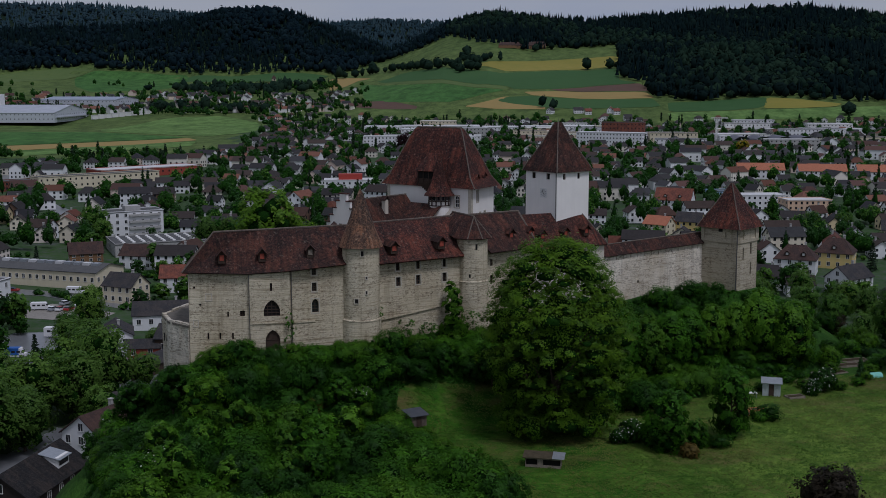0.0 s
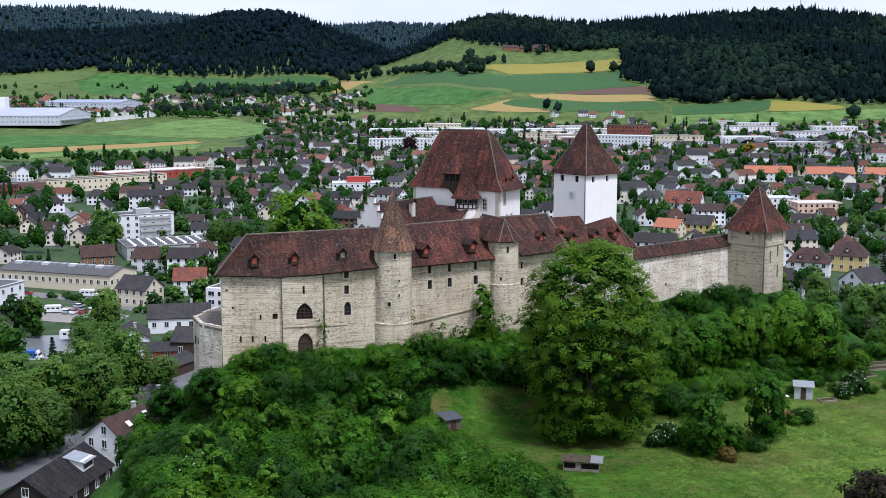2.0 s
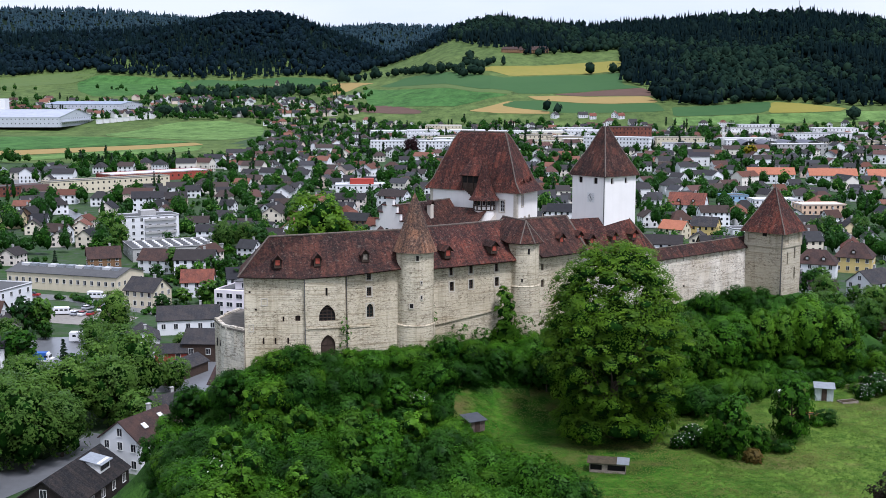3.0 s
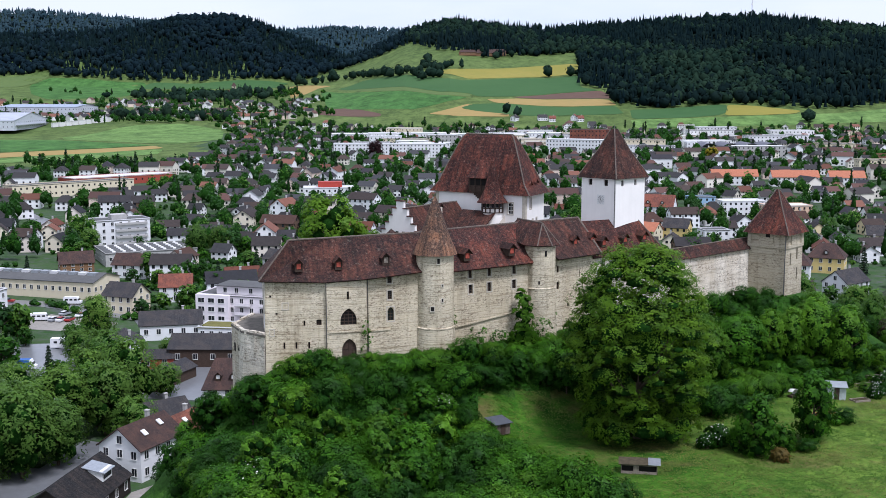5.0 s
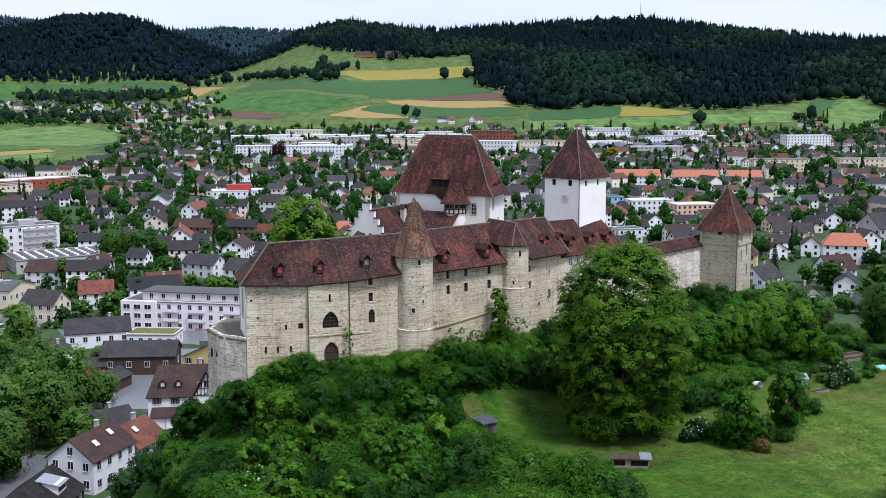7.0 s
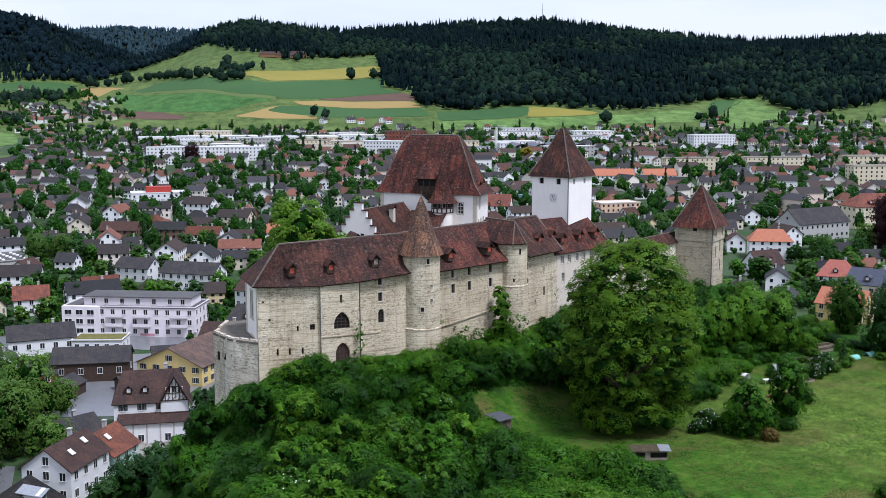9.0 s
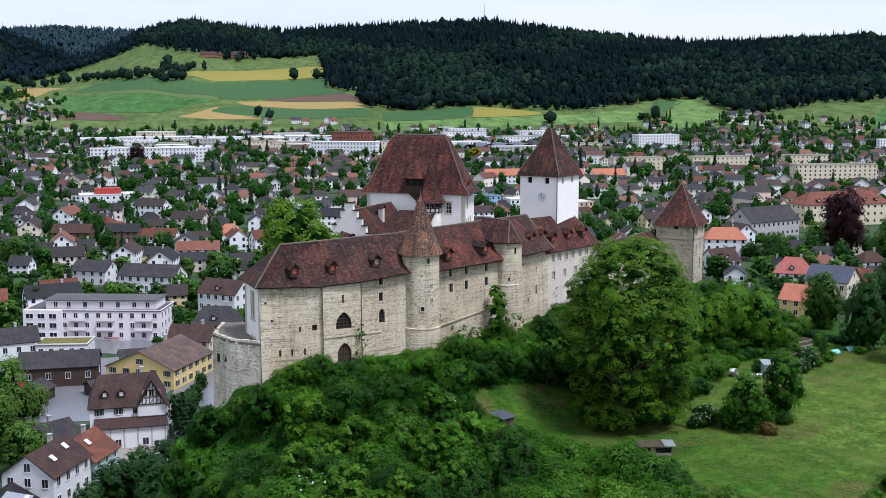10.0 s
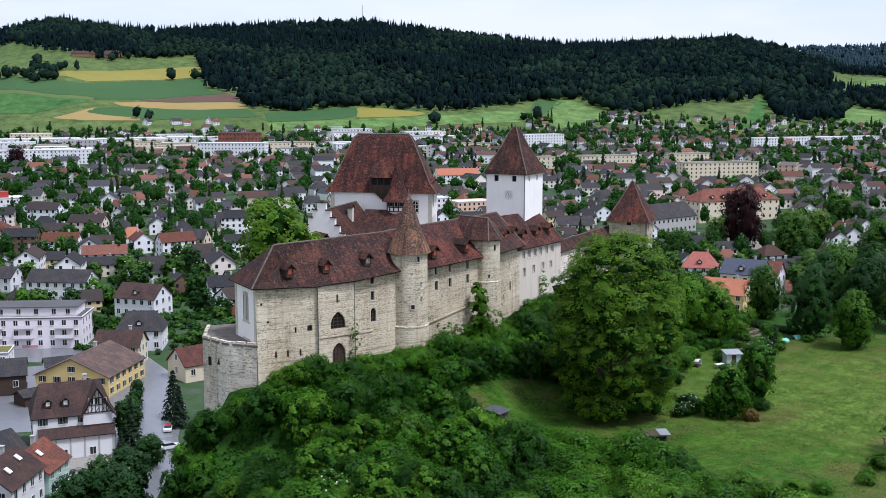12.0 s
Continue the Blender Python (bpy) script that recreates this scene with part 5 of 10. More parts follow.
def gabled_house():
    gt, d = Vector((-26.2, 184.3)), Vector((0.59, 0.81)).normalized()
    w = Vector((d.y, -d.x))
    ob = thing("stepped_gable_house", gt.x, gt.y, 40, math.degrees(math.atan2(d.y, d.x)) - 90, "white stepped-gable house with dark tiled roof", "house")
    # local y runs back along the ridge, x to the right
    g = Geo()
    hw, eave, top = 3.9, 11.3, 16.2
    g.poly([(-hw, 0, 0), (hw, 0, 0), (hw, 0, eave), (0, 0, top - 0.2), (-hw, 0, eave)])
    g.poly([(hw, 0, 0), (hw, 15, 0), (hw, 15, eave), (hw, 0, eave)])
    g.poly([(-hw, 15, 0), (-hw, 0, 0), (-hw, 0, eave), (-hw, 15, eave)])
    part("wall", g, WHITE, ob)
    s = Geo()
    steps = 5
    for k in range(steps):
        x0, x1 = hw * 1.02 * (1 - k / steps), hw * 1.02 * (1 - (k + 1) / steps)
        z = eave + 1.2 + (top - eave) * k / (steps - 1)
        for side in (1, -1):
            lo, hi = sorted((side * x0, side * x1))
            s.box((lo, -0.35, 0 if k == 0 else eave - 1), (hi, 0.15, z), 0)
            caps = Geo()
            caps.box((lo - 0.12, -0.5, z), (hi + 0.12, 0.3, z + 0.16), 0)
            part("gable_cap", caps, TILES_RED, ob, "tile cap on a gable step")
    part("stepped_gable", s, WHITE, ob, "white stepped gable wall")
    r = Geo()
    r.poly([(hw + 0.6, 0.15, eave - 0.6), (hw + 0.6, 15.5, eave - 0.6), (0, 15.5, top), (0, 0.15, top)])
    r.poly([(-hw - 0.6, 15.5, eave - 0.6), (-hw - 0.6, 0.15, eave - 0.6), (0, 0.15, top), (0, 15.5, top)])
    part("roof", r, TILES, ob, "dark brown tiled roof", solid=0.2)
    ridge_tiles(ob, [(0, 0.2, top), (0, 15.5, top)], RIDGE, 0.14)
    c = Geo()
    c.box((1.4, 7.6, 13.0), (2.2, 8.4, 15.9), 0)
    ch = part("chimney", c, WHITE_OLD, ob, "white rendered chimney")
    cap = Geo()
    cap.poly([(1.2, 7.4, 15.85), (2.4, 7.4, 15.85), (2.4, 8.0, 16.6), (1.2, 8.0, 16.6)])
    cap.poly([(2.4, 8.6, 15.85), (1.2, 8.6, 15.85), (1.2, 8.0, 16.6), (2.4, 8.0, 16.6)])
    part("chimney_cap", cap, TILES, ch, solid=0.08)
    for x, z in ((-0.6, 11.5), (0.8, 11.5)):
        win = Geo()
        win.box((x - 0.3, -0.4, z), (x + 0.3, -0.33, z + 0.9), 0)
        part("window", win, GLASS, ob)
    cross = Geo()
    cross.poly([(2.0, 7.6, 10.2), (9.0, 7.6, 10.2), (9.0, 14.6, 15.0), (2.0, 14.6, 15.0)])
    part("side_roof", cross, TILES, ob, "lower brown tiled roof", solid=0.2)
    body = Geo()
    body.box((2.6, 8.4, 0), (11.0, 14.4, 10.3), 0)
    body.poly([(11.0, 8.4, 10.3), (11.0, 14.4, 10.3), (11.0, 14.4, 14.5)])
    part("side_wall", body, WHITE_OLD, ob)
    return ob


def porch_roof():
    ob = thing("courtyard_outhouse", -27.0, 179.2, 40, 12, "small outhouse with dark gabled roof", "outhouse")
    g = Geo()
    g.box((-1.6, 0, 0), (1.6, 3.5, 11.2), 0)
    g.poly([(-1.6, 0, 11.2), (1.6, 0, 11.2), (0, 0, 12.7)])
    part("wall", g, WOOD_DARK, ob)
    r = Geo()
    r.poly([(2.1, -0.5, 10.9), (2.1, 3.8, 10.9), (0, 3.8, 13.0), (0, -0.5, 13.0)])
    r.poly([(-2.1, 3.8, 10.9), (-2.1, -0.5, 10.9), (0, -0.5, 13.0), (0, 3.8, 13.0)])
    part("roof", r, TILES, ob, solid=0.15)
    return ob


def bastion():
    """The ruined projection at the west end: a faceted block with a taller broken pier in front."""
    ob = thing("ruined_bastion", -46.5, 156.5, 22, 0, "ruined grey rubble bastion beside the west wing", "bastion")
    rng = random.Random(4)
    ring = [(-1.2, 8.5), (-2.75, 1.0), (-0.37, -3.65), (3.3, -6.5), (4.4, 8.5)]
    levels = [(0, 1.1), (6, 1.05), (11, 1.01), (15, 1.0), (18, 1.0), (20.2, 1.0)]
    g = Geo()
    for (ax, ay), (bx, by) in zip(ring, ring[1:] + ring[:1]):
        steps = 5
        cols = []
        for i in range(steps + 1):
            x, y = ax + (bx - ax) * i / steps, ay + (by - ay) * i / steps
            edge = i in (0, steps)
            cols.append([(x * o + (0 if edge else rng.uniform(-0.12, 0.12)), y * o + (0 if edge else rng.uniform(-0.12, 0.12)), z) for z, o in levels])
        for ca, cb in zip(cols, cols[1:]):
            for k in range(len(levels) - 1):
                g.poly([ca[k], cb[k], cb[k + 1], ca[k + 1]])
    part("wall", g, STONE_GREY, ob, "grey lichened rubble masonry")
    t = Geo()
    t.poly([(x * 1.03, y * 1.03, 20.2) for x, y in ring])
    part("terrace", t, plain_material("worn_paving", (0.13, 0.115, 0.095), 0.9, 0.4, 1.2), ob, "worn paved terrace", solid=0.3)
    for (ax, ay), (bx, by) in zip(ring[:3], ring[1:4]):
        for i in range(3):
            u0, u1 = (i + 0.05) / 3, (i + rng.uniform(0.7, 0.98)) / 3
            p0, p1 = Vector((ax + (bx - ax) * u0, ay + (by - ay) * u0, 20.2)), Vector((ax + (bx - ax) * u1, ay + (by - ay) * u1, 20.2))
            n = Vector((p0.y - p1.y, p1.x - p0.x, 0)).normalized() * -0.5
            m = Geo()
            hgt = UP * rng.uniform(0.08, 0.3)
            m.poly([p0, p1, p1 + hgt, p0 + hgt])
            m.poly([p1 - n, p0 - n, p0 - n + hgt, p1 - n + hgt])
            m.poly([p0 + hgt, p1 + hgt, p1 - n + hgt, p0 - n + hgt])
            m.poly([p0 - n, p0, p0 + hgt, p0 - n + hgt])
            m.poly([p1, p1 - n, p1 - n + hgt, p1 + hgt])
            part("parapet_stone", m, STONE_GREY, ob)
    for (ax, ay), (bx, by), u, z in ((ring[0], ring[1], 0.8, 16.4), (ring[1], ring[2], 0.3, 16.6), (ring[1], ring[2], 0.66, 17.0), (ring[2], ring[3], 0.2, 17.2)):
        d = Vector((bx - ax, by - ay, 0)).normalized()
        c = Vector((ax + (bx - ax) * u, ay + (by - ay) * u, z)) + Vector((-d.y, d.x, 0)) * -0.03
        w = Geo()
        out = [c + d * 0.32 * math.cos(a) + UP * (0.9 + 0.32 * math.sin(a)) for a in np.linspace(0, math.pi, 8)]
        w.poly([c - d * 0.32, c + d * 0.32] + out)
        part("niche", w, HOLE, ob, "dark arched niche", solid=0.06)
    return ob


west_wing(), round_tower(), middle_wing(), half_round_tower(), east_wing(), curtain_wall()
white_tower(), corner_tower(), keep(), gabled_house(), porch_roof(), bastion()


# ---- far land: fields and woods ----
WOOD_EDGE = [(-60, 2540), (-24.5, 2497), (-22.9, 2536), (-20.1, 2560), (-19.8, 2523), (-18, 2504), (-15.2, 2456), (-12.5, 2437), (-9.4, 2480), (-8.2, 2485), (-5.7, 2599), (-2.5, 2525), (-0.8, 2320), (1.7, 2214), (3.2, 2307), (6.05, 2356), (6.2, 1910), (7.6, 1836), (8.1, 1706), (9, 1664), (10.5, 1664), (13.5, 1700), (15.8, 1676), (18.8, 1664), (20.2, 1688), (21.4, 1736), (22.8, 1800), (24.8, 1815), (26.5, 1712), (27.3, 1661), (29.3, 1714), (31.3, 1779), (33.4, 1804), (34.05, 1950), (34.4, 1706), (35.3, 1595), (37.4, 1653), (38.3, 1985), (39.7, 1834), (46, 1800)]


def wooded(az, r):
    """Whether the far hills carry forest there."""
    if r > 3250:
        return True
    if az > 37.4 and 2170 < r < 2640:
        return False
    return r > table(WOOD_EDGE, az) + 5 * math.sin(az * 9)


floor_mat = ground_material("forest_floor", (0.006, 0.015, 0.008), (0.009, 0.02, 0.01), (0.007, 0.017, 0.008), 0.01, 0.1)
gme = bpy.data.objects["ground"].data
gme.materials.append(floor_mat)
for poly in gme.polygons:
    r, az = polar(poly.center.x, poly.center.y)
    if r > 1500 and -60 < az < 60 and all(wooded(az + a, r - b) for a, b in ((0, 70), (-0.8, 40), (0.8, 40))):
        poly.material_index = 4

gme.materials.append(UNDERGROWTH)
for poly in gme.polygons:
    r, az = polar(poly.center.x, poly.center.y)
    if poly.material_index == 1 and r > 930 - 8 * (az + 13) and az < -12.6:
        poly.material_index = 2


FIELD_OLIVE = ground_material("field_olive", (0.085, 0.125, 0.04), (0.1, 0.14, 0.045), (0.075, 0.12, 0.038), 0.006, 0.05, bump=0.2)
FIELD_MID = ground_material("field_mid_green", (0.042, 0.115, 0.028), (0.055, 0.13, 0.032), (0.048, 0.12, 0.03), 0.005, 0.04, bump=0.2, fine=0.05)
FIELDS = [
    ("yellow flowering field on the far slope", FIELD_YELLOW, [(-1.4, 2051), (-0.7, 2056), (2.15, 2106), (4.4, 2182), (5.8, 2198), (6.2, 2176), (6.25, 2059), (5, 2034), (2.8, 1991), (0.65, 1948), (-0.1, 1988)]),
    ("deep green crop field on the slope", FIELD_DEEP, [(-4.6, 2200), (0, 1920), (3.3, 1990), (6.25, 2026), (6.3, 1880), (7.3, 1838), (5.1, 1818), (2.9, 1777), (1.16, 1766), (0.72, 1792), (-0.9, 1810), (-6.2, 2150)]),
    ("pale mown strip between two crops", FIELD_OLIVE, [(-6.2, 2146), (-0.9, 1807), (0.72, 1789), (0.82, 1761), (-0.85, 1778), (-3.5, 1903)]),
    ("mid green meadow on the slope", FIELD_MID, [(-6.9, 2150), (-3.5, 1900), (-0.85, 1775), (0.74, 1756), (-1.1, 1691), (-2.2, 1664), (-5.1, 1741), (-6.5, 1802)]),
    ("brown ploughed field on the slope", FIELD_BROWN, [(2.9, 1772), (5.1, 1814), (7.3, 1835), (7.6, 1810), (8.05, 1752), (6.3, 1760), (3.45, 1764)]),
    ("ochre grain strip on the slope", FIELD_OCHRE, [(1.6, 1746), (3.4, 1761), (7.7, 1750), (8.2, 1694), (5.75, 1689), (3.5, 1705), (2.05, 1718)]),
    ("green strip field at the slope's foot", FIELD_DEEP, [(0.36, 1668), (0.8, 1697), (2.05, 1712), (5.75, 1685), (8.1, 1690), (8.6, 1622), (3.5, 1612), (0.65, 1651)]),
    ("curved ochre mown strip on the slope", FIELD_OCHRE, [(-1.35, 1624), (-0.2, 1657), (0.6, 1697), (0.95, 1700), (0.34, 1662), (1.2, 1642), (2.8, 1624), (2.8, 1604), (0.1, 1602)]),
    ("dark green field below the forest edge", FIELD_DEEP, [(8.85, 1655), (10.5, 1662), (13.5, 1696), (13.65, 1636), (13.2, 1611), (11.9, 1596), (9, 1584)]),
    ("yellow field below the forest edge", FIELD_YELLOW, [(13.6, 1691), (15, 1680), (17.1, 1654), (16.8, 1632), (15, 1612), (13.5, 1610)]),
    ("bright green meadow strip along the town", FIELD_GREEN, [(8.9, 1580), (11.9, 1592), (15, 1608), (17.1, 1629), (18.8, 1642), (21, 1690), (22.2, 1690), (22.3, 1600), (18.8, 1570), (15.9, 1545), (11.9, 1530), (9.2, 1520)]),
    ("flat bright green field behind the hall", FIELD_GREEN, [(-19.3, 1430), (-16.1, 1606), (-13.6, 1627), (-11.6, 1530), (-11.65, 1355), (-14, 1275), (-19.2, 1382)]),
    ("wide muted green field in the valley", FIELD_MID, [(-27, 1400), (-22.6, 1400), (-19.2, 1370), (-14.9, 1258), (-17.5, 1220), (-24, 1165), (-27, 1140)]),
    ("ochre strip of ripe grain", FIELD_OCHRE, [(-27, 1132), (-24, 1157), (-17.5, 1211), (-14.9, 1248), (-14.4, 1209), (-17.45, 1150), (-24, 1089), (-27, 1060)]),
    ("green field beside the town", FIELD_GREEN, [(-27, 1050), (-24, 1082), (-18, 1144), (-14.4, 1200), (-14.7, 1117), (-21.3, 1042), (-27, 985)]),
    ("dark green crop on the rounded meadow hill", FIELD_DEEP, [(22.65, 1789), (23.8, 1808), (24.2, 1801), (23.0, 1655), (22.4, 1677)]),
    ("light green rounded meadow above the town", FIELD_GREEN, [(23.9, 1808), (24.6, 1810), (25.25, 1755), (26.45, 1661), (25.8, 1565), (24.4, 1537), (23.2, 1558), (23.1, 1655)]),
    ("pale mown pasture on the hillside", FIELD_OLIVE, [(-27, 2440), (-24.4, 2478), (-22.9, 2520), (-20.2, 2550), (-20, 2524), (-20.9, 2455), (-22.9, 2372), (-24.4, 2284), (-27, 2260)]),
    ("bright pasture on the valley side", FIELD_MID, [(-20, 2515), (-18.2, 2500), (-15.3, 2452), (-16.5, 2157), (-20, 2074), (-20.8, 2217), (-20.9, 2448)]),
    ("deep green pasture under the wooded hill", FIELD_DEEP, [(-15.2, 2452), (-13.3, 2430), (-9.4, 2470), (-8.5, 2470), (-9.4, 2400), (-11.9, 2380), (-16.3, 2380)]),
    ("pale pasture by the wood's edge", FIELD_OCHRE, [(-8.5, 2392), (-7.9, 2381), (-6.3, 2240), (-7, 2235), (-7.6, 2145), (-8.4, 2091)]),
    ("brown tilled field beside the village", FIELD_BROWN, [(-7.75, 1792), (-5.45, 1775), (-3.7, 1656), (-3.8, 1631), (-5.1, 1657), (-6.85, 1710)]),
    ("bright pasture between the woods", FIELD_GREEN, [(37.65, 2387), (40, 2630), (43, 2600), (43, 2180), (39.85, 2179), (39.2, 2269)]),
    ("bright green slope beside the copse", FIELD_GREEN, [(38.2, 1954), (39.7, 1800), (43, 1780), (43, 1620), (39.6, 1626), (37.4, 1605), (37.25, 1660)]),
    ("light green clearing between the woods", FIELD_MID, [(33.75, 1820), (34.2, 1900), (34.1, 1699), (33.8, 1568), (32.8, 1564), (33.3, 1689)]),
]
for label, mat, rows in FIELDS:
    drape("field", polar_ring(rows), mat, 0.3, 30, label, soft=True)


def rhombs(centres, normals, sizes, rng, aspect=0.55, bend=0.18):
    """Leaf-shaped quads: arrays of vertices."""
    n = len(centres)
    side = rng.normal(size=(n, 3))
    a = np.cross(normals, side)
    a /= np.linalg.norm(a, axis=1, keepdims=True) + 1e-9
    b = np.cross(normals, a)
    s = sizes[:, None]
    return np.stack([centres + a * s, centres + b * s * aspect + normals * s * bend, centres - a * s, centres - b * s * aspect + normals * s * bend], 1).reshape(-1, 3)


def sprays(centres, normals, sizes, rng, aspect=0.55):
    """Pointed leaf sprays: three vertices each."""
    side = rng.normal(size=(len(centres), 3))
    a = np.cross(normals, side)
    a /= np.linalg.norm(a, axis=1, keepdims=True) + 1e-9
    b = np.cross(normals, a)
    s = sizes[:, None]
    return np.stack([centres + a * s * 1.1, centres - a * s * 0.8 + b * s * aspect * 1.3, centres - a * s * 0.8 - b * s * aspect * 1.3], 1).reshape(-1, 3)


def quad_mesh(name, verts, mats, slots=None):
    """A mesh of loose quads from an array of four vertices each."""
    n = len(verts) // 4
    me = bpy.data.meshes.new(name)
    me.vertices.add(4 * n)
    me.vertices.foreach_set("co", np.ascontiguousarray(verts, dtype=np.float32).ravel())
    me.loops.add(4 * n)
    me.loops.foreach_set("vertex_index", np.arange(4 * n, dtype=np.int32))
    me.polygons.add(n)
    me.polygons.foreach_set("loop_start", np.arange(0, 4 * n, 4, dtype=np.int32))
    for m in mats:
        me.materials.append(m)
    if slots is not None:
        me.polygons.foreach_set("material_index", np.asarray(slots, dtype=np.int32))
    me.update(calc_edges=True)
    me.validate()
    return me


def unit_ball(level):
    """Vertices and triangles of a small ball."""
    bm = bmesh.new()
    bmesh.ops.create_icosphere(bm, subdivisions=level, radius=1)
    bm.verts.ensure_lookup_table()
    v, f = np.array([p.co[:] for p in bm.verts]), np.array([[p.index for p in q.verts] for q in bm.faces])
    bm.free()
    return v, f


BALL = unit_ball(1)


def lumps(centres, radii, rng, ball=None, rough=0.18):
    """Many uneven balls: vertices, triangles."""
    bv, bf = ball or BALL
    n, k = len(centres), len(bv)
    v = centres[:, None, :] + bv[None] * radii[:, None, :] * (1 + rough * rng.normal(size=(n, k, 1)))
    f = bf[None] + (np.arange(n) * k)[:, None, None]
    return v.reshape(-1, 3), f.reshape(-1, 3)


def leaf_mesh(name, quads, balls, mats, slots=None, ball_slots=None, corners=3, ways=None):
    """A mesh of loose leaves and of uneven balls."""
    c = corners
    nq = len(quads) // c
    bv, bf = balls
    me = bpy.data.meshes.new(name)
    co = np.concatenate([quads.reshape(-1, 3), bv]) if nq else bv
    me.vertices.add(len(co))
    me.vertices.foreach_set("co", np.ascontiguousarray(co, dtype=np.float32).ravel())
    loops = np.concatenate([np.arange(c * nq), (bf + c * nq).ravel()]).astype(np.int32)
    me.loops.add(len(loops))
    me.loops.foreach_set("vertex_index", loops)
    starts = np.concatenate([np.arange(nq) * c, c * nq + np.arange(len(bf)) * 3]).astype(np.int32)
    me.polygons.add(len(starts))
    me.polygons.foreach_set("loop_start", starts)
    for m in mats:
        me.materials.append(m)
    s = np.zeros(nq, np.int32) if slots is None else np.asarray(slots, np.int32)
    b = np.full(len(bf), len(mats) - 1, np.int32) if ball_slots is None else np.asarray(ball_slots, np.int32)
    me.polygons.foreach_set("material_index", np.concatenate([s, b]))
    me.update(calc_edges=True)
    me.validate()
    if ways is not None:
        soft = np.zeros((len(me.loops), 3), np.float32)
        soft[:c * nq] = np.repeat(ways, c, 0)
        me.normals_split_custom_set(soft.tolist())
    return me


def crown(name, pts, nrm, sizes, blobs, mat, rng, aspect=0.55, core=0.74):
    """Leaves round dense inner foliage, mostly coloured dark for the shade between them."""
    c, r = np.array([b[0] for b in blobs], float), np.array([b[1] for b in blobs], float) * core
    best, ways = np.full(len(pts), 1e9), np.zeros((len(pts), 3))
    for k in range(len(c)):
        d = (pts - c[k]) / r[k]
        q = (d * d).sum(1)
        way = d / r[k]
        way /= np.linalg.norm(way, axis=1, keepdims=True) + 1e-9
        ways = np.where((q < best)[:, None], way, ways)
        best = np.minimum(best, q)
    whole = (pts - pts.mean(0)) / (np.ptp(pts, axis=0) + 1e-6) ** 1.5
    whole /= np.linalg.norm(whole, axis=1, keepdims=True) + 1e-9
    ways = 0.45 * ways + 0.6 * whole + 0.3 * nrm
    ways /= np.linalg.norm(ways, axis=1, keepdims=True) + 1e-9
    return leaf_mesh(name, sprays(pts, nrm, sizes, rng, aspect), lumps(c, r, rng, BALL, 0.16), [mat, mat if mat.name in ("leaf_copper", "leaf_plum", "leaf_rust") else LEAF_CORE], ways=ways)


def crown_points(blobs, count, rng, up=0.35, tuft=0.5, loose=0.3, under=-0.5):
    """Leaf places and outward ways: small tufts on the skins of several ellipsoids, leaving out what lies deep inside another."""
    c, r = np.array([b[0] for b in blobs], float), np.array([b[1] for b in blobs], float)
    area = (r[:, 0] * r[:, 1] + r[:, 0] * r[:, 2] + r[:, 1] * r[:, 2])
    each = int(np.clip(count // (len(blobs) * 9), 9, 42))
    tufts = max(6, count // each)
    pick = rng.choice(len(blobs), size=tufts * 3, p=area / area.sum())
    d = rng.normal(size=(tufts * 3, 3))
    d /= np.linalg.norm(d, axis=1, keepdims=True)
    d[:, 2] = np.where(d[:, 2] < under, -d[:, 2], d[:, 2])
    mid = c[pick] + d * r[pick] * rng.uniform(0.82, 1.0, (tufts * 3, 1))
    deep = np.zeros(len(mid), bool)
    for i in range(len(blobs)):
        q = (((mid - c[i]) / r[i]) ** 2).sum(1)
        deep |= (q < 0.62) & (pick != i)
    keepers = np.where(~deep)[0][:tufts]
    out = d[keepers] / r[pick[keepers]]
    out /= np.linalg.norm(out, axis=1, keepdims=True)
    size = r[pick[keepers]].mean(1) * tuft * rng.uniform(0.6, 1.4, len(keepers))
    who = np.repeat(np.arange(len(keepers)), each)
    e = rng.normal(size=(len(who), 3))
    e = e / np.linalg.norm(e, axis=1, keepdims=True) + 0.8 * out[who] + np.array([0, 0, 0.3])
    e /= np.linalg.norm(e, axis=1, keepdims=True)
    pts = mid[keepers][who] + e * (size[who] * rng.uniform(0.55, 1.15, len(who)))[:, None]
    nrm = 0.7 * e + 0.5 * out[who] + rng.normal(size=e.shape) * loose
    nrm[:, 2] += up
    nrm /= np.linalg.norm(nrm, axis=1, keepdims=True)
    return pts, nrm


